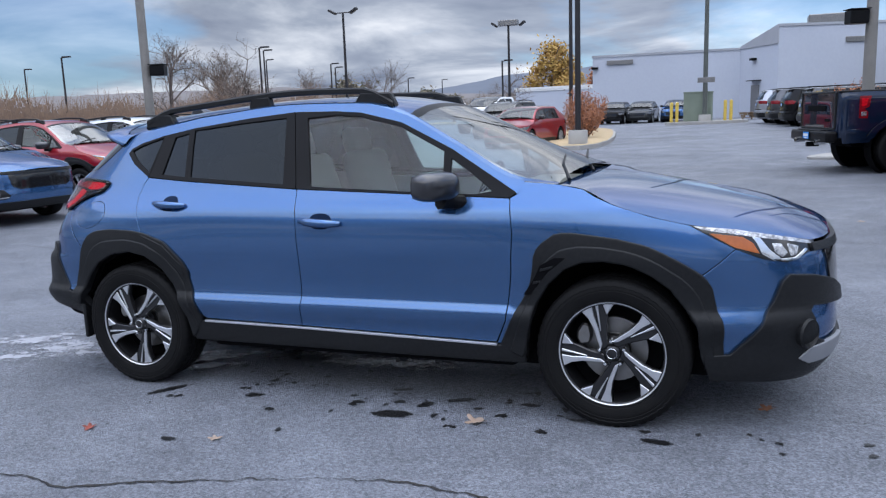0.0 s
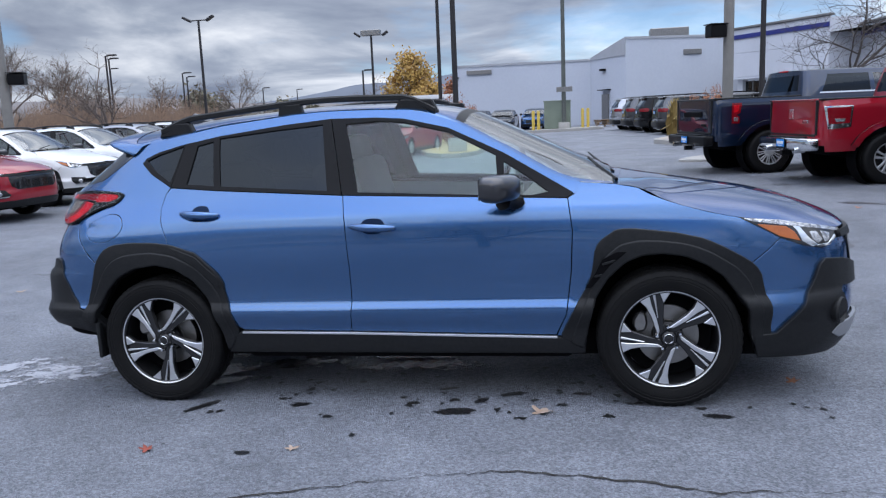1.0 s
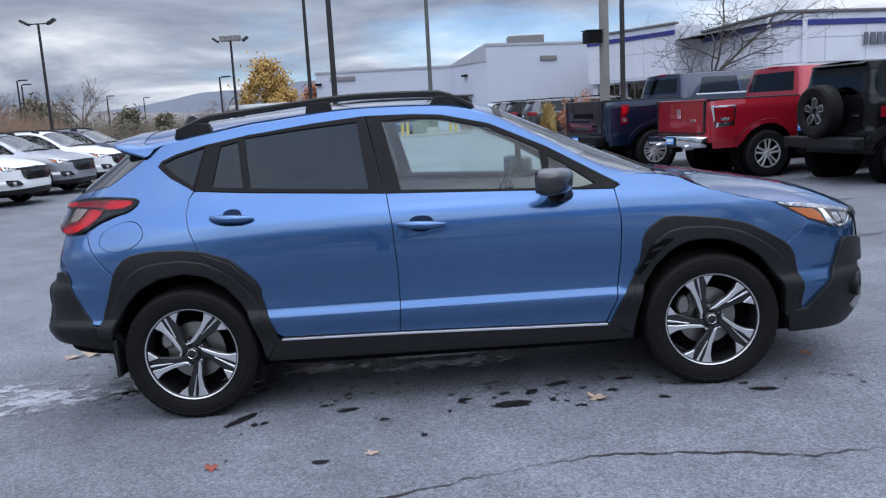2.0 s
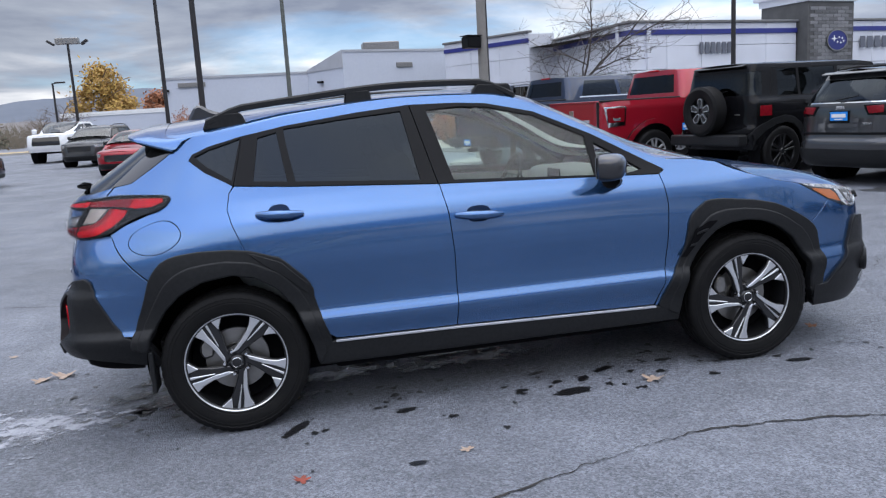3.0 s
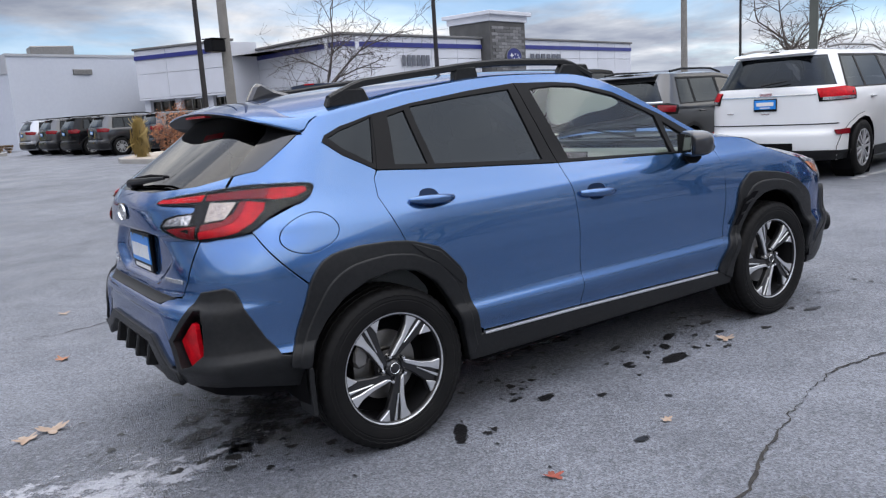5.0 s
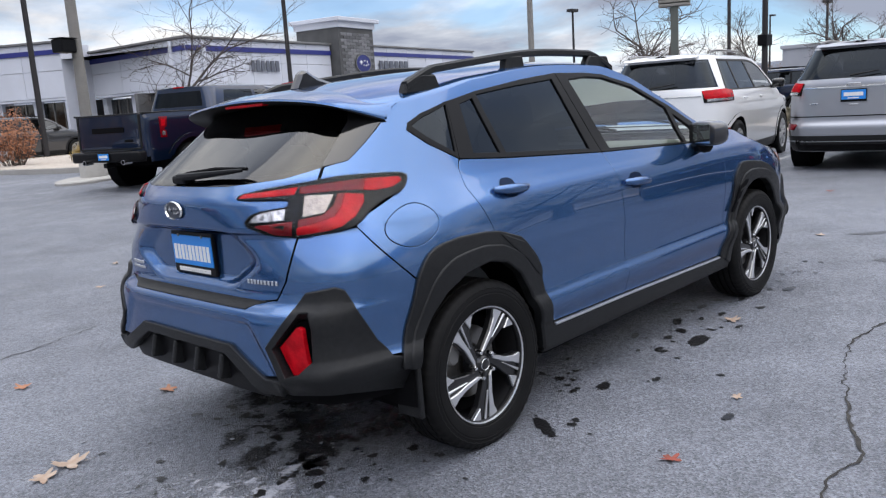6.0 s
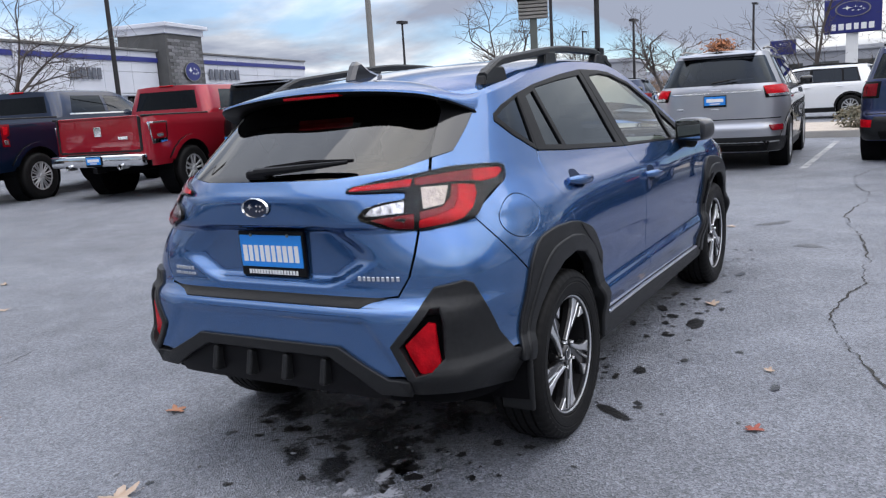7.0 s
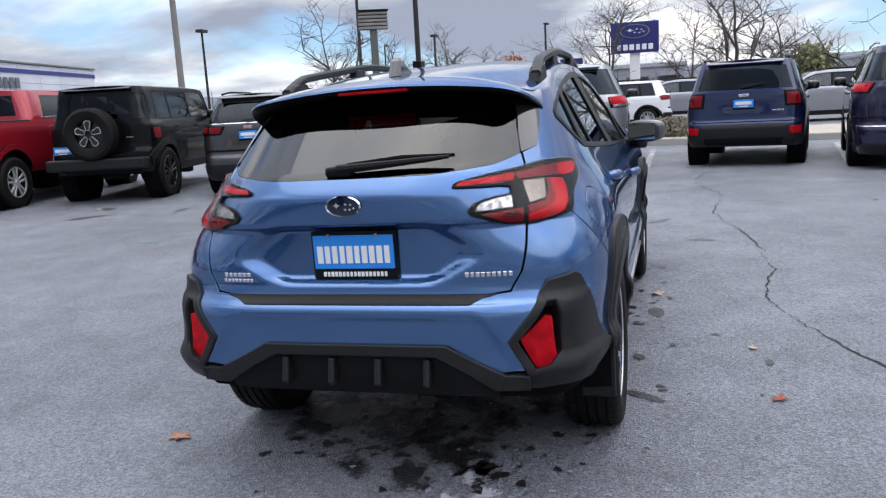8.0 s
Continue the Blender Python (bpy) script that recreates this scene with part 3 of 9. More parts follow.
WIDTH = spline([(0.18, 0.80), (0.30, 0.835), (0.40, 0.846), (0.475, 0.868), (0.490, 0.870), (0.502, 0.869), (0.552, 0.847), (0.60, 0.845), (0.68, 0.850), (0.78, 0.857),
                (0.90, 0.850), (0.98, 0.832), (1.04, 0.795), (1.10, 0.758), (1.30, 0.662), (1.46, 0.585), (1.58, 0.52)])
TAIL = spline([(0.20, -2.02), (0.32, -2.13), (0.40, -2.165), (0.47, -2.178), (0.56, -2.174), (0.655, -2.168), (0.676, -2.166), (0.715, -2.150), (0.74, -2.115), (0.79, -2.10),
               (0.97, -2.095), (1.00, -2.125), (1.08, -2.13), (1.15, -2.09), (1.20, -2.02), (1.29, -1.878), (1.38, -1.738), (1.46, -1.64), (1.58, -1.52)])
TAIL_N = spline([(0.2, 5.6), (0.4, 6.0), (0.6, 5.3), (0.72, 5.2), (0.80, 5.2), (1.00, 3.6), (1.12, 3.1), (1.2, 3.2), (1.45, 4.0)])
NOSE = spline([(0.18, 2.12), (0.28, 2.24), (0.45, 2.28), (0.60, 2.27), (0.75, 2.26), (0.88, 2.22), (0.96, 2.10), (1.1, 1.95)])
NOSE_N = spline([(0.2, 3.6), (0.6, 3.4), (0.9, 3.0), (1.1, 3.0)])
NOSE_FULL = spline([(0.2, 4.1), (0.6, 4.05), (0.75, 3.85), (0.9, 3.4), (1.1, 3.2)])


MID = -1 - math.pi / 2
HOLLOW = spline([(0.78, 0.27), (0.82, 0.33), (0.88, 0.40), (1.00, 0.27)])
SKIRT = spline([(0.40, 0.53), (0.466, 0.49), (0.684, 0.37)])


def ease(q):
    q = np.clip(q, 0, 1)
    return q * q * (3 - 2 * q)


def wrap(u, v):
    """The body's side, tail and nose: u runs along the right side and round its ends, v is the height."""
    u, v = np.asarray(u, float), np.asarray(v, float)
    stick = np.clip(u, -1, 1)
    phi = np.clip(np.abs(u) - 1, 0, None)
    s, c = np.sin(phi), np.cos(phi)
    w = WIDTH(v) + np.exp(-((v - 0.75) / 0.22) ** 2) * (0.016 * np.exp(-((u + 1.4) / 0.4) ** 2) + 0.014 * np.exp(-((u - 1.4) / 0.4) ** 2))
    a = np.where(u < 0, -TAIL(v) - 1, NOSE(v) - 1)
    n = np.where(u < 0, TAIL_N(v), NOSE_N(v))
    r = ((s / a) ** n + (np.abs(c) / w) ** n) ** (-1 / n)
    # the hollow round the plate, and the drawn-in lower bumper
    d = np.abs(u - MID)
    push = 0.036 * ease((HOLLOW(v) - d) / 0.10 + 0.2) * ease((v - 0.770) / 0.045) * ease((1.002 - v) / 0.03)
    push = push + 0.014 * ease((SKIRT(v) - d) / 0.045 + 0.5) * ease((0.695 - v) / 0.035)
    x, y = stick + np.sign(u) * r * s + push, -r * c
    # the nose stays broad towards its corners
    f = np.where(u > 1, np.clip((x - 1) / a, 0, 1), 0)
    m = NOSE_FULL(v)
    y = y * np.where(f < 1, ((1 - f ** m + 1e-9) ** (1 / m)) / ((1 - f ** n + 1e-9) ** (1 / n)), 1)
    return np.stack([x + (x - 1) * 0.008 * f ** 4, y, v], -1)


# ---- main car ----
# the lot falls gently under the car: its own plane leans this much from level
LEAN = Matrix(((0.99988, 0.0001, -0.0155), (0.0001, 0.9999, 0.0142), (0.0155, -0.0142, 0.9998))).to_4x4()


def drawn_in(loop, by=0.0035):
    """An outline pulled in towards its middle."""
    p = np.array(loop, float)
    e = np.roll(p, -1, axis=0) - np.roll(p, 1, axis=0)
    n = np.stack([-e[:, 1], e[:, 0]], -1) / np.linalg.norm(e, axis=1, keepdims=True)
    q = np.roll(p, -1, axis=0)
    turn = np.sign((p[:, 0] * q[:, 1] - p[:, 1] * q[:, 0]).sum())
    return p + n * by * turn


def both_ways(right):
    """Close an outline given on the right half by its mirror image about the tail's middle."""
    return list(right) + [(2 * MID - u, v) for u, v in right[::-1]]


def nose_ways(right):
    return list(right) + [(-2 * MID - u, v) for u, v in right[::-1]]


EDGE = spline([(-2.571, 1.455), (-2.1, 1.435), (-1.9, 1.418), (-1.72, 1.395), (-1.60, 1.405), (-1.331, 1.435), (-0.93, 1.482), (-0.40, 1.525),
               (0.02, 1.512), (0.27, 1.446), (0.55, 1.300), (0.93, 1.112), (1.12, 1.098)])
CREST = spline([(-2.0, 1.44), (-1.8, 1.462), (-1.6, 1.490), (-1.0, 1.545), (-0.4, 1.568), (0.0, 1.558), (0.28, 1.512), (0.40, 1.462), (0.80, 1.272), (1.20, 1.09)])
HOODEDGE = spline([(1.12, 1.095), (1.255, 1.076), (1.40, 1.008), (1.555, 0.957), (1.696, 0.920), (1.85, 0.895), (2.14, 0.830), (2.571, 0.835)])
HOODCREST = spline([(1.0, 1.112), (1.2, 1.098), (1.63, 1.030), (2.0, 0.952), (2.2, 0.872), (2.26, 0.84)])


def crown(edge, crest, q):
    def surf(u, t):
        b = wrap(u, edge(u))
        s = np.clip(np.abs(t), 0, 1)
        top = np.maximum(crest(b[..., 0]), b[..., 2] + 0.0005)
        k = q(b[..., 0])
        z = b[..., 2] + (top - b[..., 2]) * (1 - s ** 2.4) ** k
        return np.stack([b[..., 0], b[..., 1] * -np.asarray(t) * -1, z], -1)
    return surf


roof_top = crown(EDGE, CREST, spline([(-2, 0.75), (-1, 0.62), (0.2, 0.62), (0.35, 0.8), (1.2, 0.95)]))
hood_top = crown(HOODEDGE, HOODCREST, spline([(1.0, 0.9), (2.3, 0.8)]))

REAR_DOOR = [(-1.345, 1.160), (-1.368, 1.13), (-1.365, 1.06), (-1.325, 0.99), (-1.287, 0.92), (-1.255, 0.85), (-1.21, 0.81), (-1.12, 0.735),
             (-1.03, 0.65), (-0.96, 0.545), (-0.905, 0.44), (-0.855, 0.402), (-0.262, 0.392), (-0.249, 0.53), (-0.249, 0.74), (-0.261, 0.943), (-0.284, 1.087)]
FRONT_DOOR = [(-0.277, 1.087), (-0.254, 0.943), (-0.242, 0.74), (-0.242, 0.53), (-0.254, 0.392), (0.795, 0.367), (0.846, 0.473), (0.875, 0.687),
              (0.885, 0.885), (0.874, 0.98), (0.866, 1.036)]
GLASSES = {
    "quarter": [(-1.600, 1.312), (-1.529, 1.340), (-1.330, 1.383), (-1.362, 1.188), (-1.402, 1.206), (-1.52, 1.262)],
    "vent": [(-1.210, 1.380), (-1.063, 1.400), (-1.012, 1.161), (-1.236, 1.176)],
    "rear": [(-1.012, 1.413), (-0.70, 1.440), (-0.418, 1.458), (-0.367, 1.113), (-0.974, 1.158)],
    "front": [(-0.290, 1.451), (-0.124, 1.460), (0.023, 1.448), (0.265, 1.386), (0.514, 1.260), (0.530, 1.060), (-0.205, 1.100)],
    "corner": [(0.553, 1.226), (0.660, 1.158), (0.783, 1.069), (0.700, 1.055), (0.556, 1.060)],
}
TRIM_QUARTER = [(-1.623, 1.298), (-1.612, 1.323), (-1.529, 1.354), (-1.325, 1.392), (-1.352, 1.166), (-1.40, 1.186), (-1.523, 1.238)]
TRIM_REAR = [(-1.318, 1.392), (-0.929, 1.433), (-0.648, 1.464), (-0.376, 1.484), (-0.290, 1.092), (-1.346, 1.165)]
TRIM_FRONT = [(-0.368, 1.484), (-0.124, 1.477), (0.023, 1.464), (0.265, 1.404), (0.553, 1.266), (0.895, 1.062), (0.868, 1.040), (-0.282, 1.091)]


FRONT_ARCH = [(0.825, 0.357), (0.878, 0.468), (0.945, 0.585), (0.977, 0.650), (0.992, 0.729), (0.999, 0.796), (1.036, 0.834), (1.115, 0.881), (1.202, 0.881), (1.320, 0.868), (1.413, 0.855), (1.529, 0.825),
              (1.602, 0.786), (1.675, 0.738), (1.726, 0.697), (1.750, 0.655), (1.760, 0.597), (1.772, 0.501), (1.792, 0.345)]
FRONT_OPENING = [(0.925, 0.31), (0.949, 0.427), (0.989, 0.566), (1.055, 0.656), (1.150, 0.735), (1.240, 0.768), (1.340, 0.775), (1.448, 0.760), (1.539, 0.717), (1.617, 0.654), (1.675, 0.563), (1.708, 0.464), (1.735, 0.33)]
REAR_ARCH = [(-1.745, 0.47), (-1.730, 0.586), (-1.692, 0.690), (-1.666, 0.780), (-1.632, 0.840), (-1.584, 0.869), (-1.482, 0.880), (-1.345, 0.875), (-1.250, 0.862), (-1.095, 0.815), (-0.985, 0.720), (-0.948, 0.660),
             (-0.950, 0.620), (-0.925, 0.520), (-0.885, 0.395)]
REAR_OPENING = [(-1.700, 0.46), (-1.680, 0.56), (-1.640, 0.632), (-1.570, 0.706), (-1.470, 0.757), (-1.340, 0.774), (-1.228, 0.750), (-1.120, 0.684), (-1.040, 0.586), (-0.985, 0.470), (-0.958, 0.374), (-0.945, 0.30)]

POCKET = [(-2.108, 0.598), (-2.020, 0.722), (-1.986, 0.722), (-1.976, 0.669), (-1.979, 0.548), (-2.019, 0.505), (-2.066, 0.494)]


def corner_skin(u, v):
    """The rear bumper's corner: the body's skin with its lower edge cut under in a flat facet."""
    p = wrap(u, v)
    away = p - np.stack([np.clip(p[..., 0], -1, 1), 0 * p[..., 0], p[..., 2]], -1)
    away /= np.linalg.norm(away, axis=-1, keepdims=True)
    fold = 0.506 + 0.10 * (np.asarray(u) + 1.9)
    ridge = np.abs(np.asarray(u) + 1.935 + 0.10 * (np.asarray(v) - 0.6))
    cut = -0.42 * np.maximum(0, fold - v) + 0.012 * np.maximum(0, 1 - ridge / 0.10)
    return p + away * cut[..., None]


def wheel(parent, x, y, turn, left=False):
    """One wheel: tyre, rim with five slotted spokes set like a pinwheel, hub cap, nuts, brake disc and caliper. Its outer side faces -y."""
    w = part("wheel", spin([(0.226, 0.09), (0.229, -0.07), (0.238, -0.085), (0.234, -0.092), (0.228, -0.088), (0.222, -0.05), (0.218, 0.09)], 64, close=True),
             M["darkalloy"], parent, "two-tone alloy wheel with black tyre", True)
    w.matrix_local = Matrix.Translation((x, y, 0.340)) @ (Matrix.Rotation(math.pi, 4, "Z") if left else Matrix())
    side = [(0.234, -0.088), (0.243, -0.101), (0.250, -0.1015), (0.252, -0.104), (0.272, -0.1095), (0.290, -0.1105), (0.292, -0.1085), (0.296, -0.1085), (0.298, -0.110), (0.312, -0.1075), (0.315, -0.1095), (0.330, -0.103)]
    tread = [(0.340, -0.094), (0.3445, -0.082), (0.3455, -0.062), (0.336, -0.060), (0.336, -0.053), (0.346, -0.051), (0.3465, -0.024), (0.337, -0.022), (0.337, -0.015), (0.3465, -0.013), (0.3465, 0.0)]
    prof = side + tread
    prof = prof + [(r, -y0) for r, y0 in prof[::-1][1:]] + [(0.225, 0.08), (0.225, -0.08)]
    blocks = spin(prof, 156, close=True)
    for v in blocks.verts:
        far = math.hypot(v.co.x, v.co.z)
        k = round(math.atan2(v.co.z, v.co.x) * 156 / (2 * math.pi)) + (1 if v.co.y > 0 else 0)
        if far > 0.308 and abs(v.co.y) > 0.05 and k % 3 == 0:
            v.co.x, v.co.z = v.co.x * (far - 0.004) / far, v.co.z * (far - 0.004) / far
    part("tyre", blocks, M["tyre"], w, smooth=True)
    hub = pose(0, 0, 0, 90)
    for k in range(5):
        a = math.radians(turn) + 2 * math.pi * k / 5
        ca, sa = math.cos(a), math.sin(a)

        def loc(r, q):
            return (ca * r - sa * q, sa * r + ca * q)

        def flat(loop, depth, y0, bevel):
            return prism([loc(r, q) for r, q in loop], depth, Matrix.Translation((0, y0, 0)) @ hub, bevel)
        body = [(0.022, 0.046), (0.128, 0.049), (0.180, 0.060), (0.2205, 0.083), (0.2345, 0.024), (0.2330, -0.030), (0.2205, -0.083), (0.198, -0.056), (0.178, -0.031), (0.105, -0.006), (0.035, 0.010)]
        part("spoke", flat(body, 0.032, -0.058, 0.004), M["darkalloy"], w)
        # bright machined faces: the long blade, the sliver between its slots, and the facet at the rim
        for blade in ([(0.026, 0.045), (0.128, 0.047), (0.180, 0.058), (0.2210, 0.081), (0.2345, 0.026), (0.180, 0.030), (0.118, 0.026), (0.050, 0.030)],
                      [(0.112, 0.022), (0.180, 0.014), (0.2355, 0.010), (0.2355, -0.004), (0.180, 0.006), (0.112, 0.018)],
                      [(0.176, -0.028), (0.2345, -0.024), (0.2210, -0.080), (0.199, -0.053)]):
            part("blade", flat(blade, 0.010, -0.079, 0.0025), M["silver"], w)
        n = a + math.radians(60)
        part("lug_nut", spin([(0.0, -0.094), (0.007, -0.092), (0.0095, -0.086), (0.0105, -0.06)], 8, m=Matrix.Translation((0.057 * math.cos(n), 0, 0.057 * math.sin(n)))), M["chrome"], w, smooth=True)
    part("rim_lip", spin([(0.232, -0.086), (0.2335, -0.094), (0.2385, -0.0965), (0.2415, -0.092), (0.233, -0.080)], 72, close=True), M["silver"], w, smooth=True)
    part("hub_cap", spin([(0.0, -0.088), (0.026, -0.087), (0.033, -0.082), (0.040, -0.066), (0.066, -0.060), (0.07, -0.03)], 32), M["darkalloy"], w, smooth=True)
    part("hub_badge", spin([(0.0215, -0.0880), (0.0225, -0.0892), (0.0240, -0.0880)], 24, close=True), M["chrome"], w, smooth=True)
    part("brake_disc", spin([(0.03, 0.0), (0.075, -0.012), (0.078, 0.0), (0.150, 0.0), (0.150, 0.022), (0.03, 0.022)], 40, close=True), M["steel"], w, smooth=True)
    part("dust_shield", spin([(0.0, 0.035), (0.215, 0.035), (0.218, 0.06)], 40), M["gap"], w)
    part("brake_caliper", prism([(-0.150, 0.02), (-0.168, 0.05), (-0.165, 0.09), (-0.140, 0.125), (-0.105, 0.12), (-0.095, 0.07), (-0.105, 0.03)], 0.06,
                                Matrix.Translation((0, -0.016, 0)) @ hub, 0.010), M["steel"], w)
    return w


def door_handle(parent, u0, u1, v0, v1, mat, left):
    """A pull handle, its grip following the door, over a patch painted with recess shade."""
    s = -1 if left else 1
    b = bmesh.new()
    uu = np.linspace(u0, u1, 9)
    vv = np.linspace(v0, v1, 9)
    p = wrap(uu, vv)
    lift = [0.006, 0.020, 0.032, 0.036, 0.037, 0.036, 0.032, 0.020, 0.006]
    pts = [(q[0], s * (q[1] - k), q[2]) for q, k in zip(p, lift)]
    tube(pts, [0.013, 0.0175, 0.0205, 0.0215, 0.0215, 0.0215, 0.0205, 0.0175, 0.013], 12, b)
    grip = part("handle", b, mat, parent, smooth=True)
    mu, mv = (u0 + u1) / 2, (v0 + v1) / 2
    a = np.linspace(0, 2 * math.pi, 20, endpoint=False)
    dish = [(mu + 0.062 * math.cos(q) * abs(math.cos(q)) ** -0.3, mv + 0.004 + 0.038 * math.sin(q)) for q in a]
    # flat patch; the recess's shade is put into its dark blue
    sheet("handle_recess", dish, wrap, M["scoop"], grip, 0.0022, 0.004, res=0.02, left=left)
    return grip


def side_window(name, loop, mat, parent, left):
    ob = sheet(name, loop, wrap, mat, parent, -0.004, 0.003, res=0.05, left=left, lip=0)
    ob.visible_shadow = False
    return ob


def crosstrek(m, colour, label, full=True, group=""):
    """The compact crossover, all panels cut from one body surface."""
    car = thing("car", m, label, "car", group)
    P = colour
    for left in (False, True):
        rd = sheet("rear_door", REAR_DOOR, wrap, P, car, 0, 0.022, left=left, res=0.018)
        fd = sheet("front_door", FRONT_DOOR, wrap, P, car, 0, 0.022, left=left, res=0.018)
        door_handle(rd, -1.205, -0.955, 1.026, 1.014, P, left)
        door_handle(fd, -0.225, 0.005, 0.936, 0.922, P, left)
        sheet("window_frame", TRIM_REAR, wrap, M["trim"], rd, 0.004, 0.02, holes=[GLASSES["vent"], GLASSES["rear"]], left=left)
        sheet("window_frame", TRIM_FRONT, wrap, M["trim"], fd, 0.004, 0.02, holes=[GLASSES["front"], GLASSES["corner"]], left=left)
        side_window("vent_window", GLASSES["vent"], M["privacy"], rd, left)
        side_window("rear_window", GLASSES["rear"], M["privacy"], rd, left)
        side_window("front_window", GLASSES["front"], M["window"], fd, left)
        side_window("corner_window", GLASSES["corner"], M["window"], fd, left)
        top = [(u, float(EDGE(u))) for u in np.linspace(0.93, -1.72, 44)]
        side = top + [(-1.721, 1.362), (-1.759, 1.321), (-1.881, 1.212), (-1.963, 1.196), (-1.972, 1.140), (-1.75, 1.130), (-1.70, 1.08), (-1.84, 1.01), (-1.848, 0.988),
                      (-1.655, 0.757), (-1.648, 0.738), (-1.60, 0.742), (-1.53, 0.780), (-1.42, 0.805), (-1.30, 0.805), (-1.220, 0.785), (-1.222, 0.812),
                      (-1.262, 0.85), (-1.294, 0.92), (-1.332, 0.99), (-1.372, 1.06), (-1.375, 1.132), (-1.356, 1.163), (-1.40, 1.184), (-1.525, 1.236), (-1.627, 1.297),
                      (-1.614, 1.326), (-1.529, 1.357), (-1.331, 1.394), (-0.929, 1.436), (-0.648, 1.467), (-0.373, 1.487), (-0.124, 1.480),
                      (0.023, 1.467), (0.265, 1.407), (0.553, 1.269), (0.902, 1.058)]
        cap = [(-1.66 + 0.098 * math.cos(q) * (1 + 0.08 * math.cos(2 * q)), 0.962 + 0.077 * math.sin(q)) for q in np.linspace(0, 2 * math.pi, 28, endpoint=False)]
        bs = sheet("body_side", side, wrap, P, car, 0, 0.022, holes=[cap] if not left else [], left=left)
        if not left:
            sheet("fuel_door", [(-1.66 + (u + 1.66) * 0.945, 0.962 + (v - 0.962) * 0.935) for u, v in cap], wrap, P, bs, 0.0005, 0.012)
        sheet("window_frame", TRIM_QUARTER, wrap, M["trim"], bs, 0.004, 0.02, holes=[GLASSES["quarter"]], left=left)
        side_window("quarter_window", GLASSES["quarter"], M["privacy"], bs, left)
        fender = [(0.873, 1.038), (0.881, 0.98), (0.893, 0.885), (0.883, 0.687), (0.854, 0.473), (0.803, 0.36), (0.93, 0.37), (0.95, 0.48), (1.03, 0.65),
                  (1.16, 0.75), (1.31, 0.785), (1.45, 0.765), (1.575, 0.722), (1.662, 0.655), (1.834, 0.816), (1.696, 0.916), (1.555, 0.953),
                  (1.402, 1.004), (1.313, 1.041), (1.255, 1.072), (1.12, 1.094), (0.93, 1.108), (0.905, 1.056)]
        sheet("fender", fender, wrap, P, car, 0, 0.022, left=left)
        # arch and sill cladding
        for name, out, inn in (("front_arch", FRONT_ARCH, FRONT_OPENING), ("rear_arch", REAR_ARCH, REAR_OPENING)):
            arch = sheet(name, band(out, inn, 0.0, 0.62), wrap, M["cladding"], car, 0.016, 0.045, left=left, lip=0.5, grow=0.004, bev=0.007, res=0.025)
            sheet("arch_lip", band(out, inn, 0.52, 1.0), wrap, M["cladding"], arch, 0.025, 0.05, left=left, lip=0.5, grow=0.004, bev=0.010, res=0.025)
            if name == "front_arch":
                # no opening is cut: the slot's shade is a black patch on the arch
                vent = sheet("arch_vent", [(1.160, 0.778), (1.108, 0.778), (1.032, 0.744), (0.990, 0.670), (0.945, 0.606), (0.970, 0.606), (1.025, 0.668), (1.070, 0.716)], wrap, M["gap"], arch, 0.0275, 0.01, left=left, res=0.02)
                for rib in ([(1.10, 0.744), (1.035, 0.728), (1.030, 0.720), (1.095, 0.736)], [(1.03, 0.675), (0.995, 0.668), (0.990, 0.660), (1.025, 0.667)]):
                    sheet("vent_rib", rib, wrap, M["cladding"], vent, 0.032, 0.01, left=left, res=0.02)
            else:
                sheet("door_cladding", [(-1.250, 0.853), (-1.095, 0.797), (-0.972, 0.690), (-0.966, 0.640), (-1.06, 0.722), (-1.18, 0.800)], wrap, M["cladding"], arch, 0.0215, 0.02, left=left, lip=0.5, bev=0.005)
        sheet("sill", [(-0.94, 0.372), (-0.86, 0.381), (0.805, 0.345), (0.935, 0.345), (0.93, 0.275), (-0.94, 0.282)], wrap, M["cladding"], car, 0.012, 0.05, left=left, lip=0.4, bev=0.008)
        sheet("sill_strip", [(-0.86, 0.392), (-0.262, 0.384), (0.80, 0.358), (0.80, 0.351), (-0.262, 0.377), (-0.86, 0.385)], wrap, M["silver"], car, 0.016, 0.016, left=left, res=0.02)
        # tail lamp
        rim = rounded([(-2.238, 1.106), (-2.230, 1.121), (-2.135, 1.138), (-2.034, 1.147), (-1.910, 1.159), (-1.766, 1.152), (-1.685, 1.145), (-1.660, 1.132), (-1.672, 1.098), (-1.699, 1.078), (-1.761, 1.062),
                       (-1.808, 1.033), (-1.841, 0.997), (-1.877, 0.983), (-1.918, 0.977), (-2.000, 0.970), (-2.056, 0.970), (-2.126, 0.990), (-2.188, 1.012), (-2.200, 1.027), (-2.181, 1.051), (-2.136, 1.065), (-2.060, 1.071),
                       (-2.060, 1.098)], 1, 0.15)
        lamp = sheet("tail_lamp", rim, wrap, M["lampblack"], car, 0.008, 0.03, left=left, res=0.025, lip=0.5)
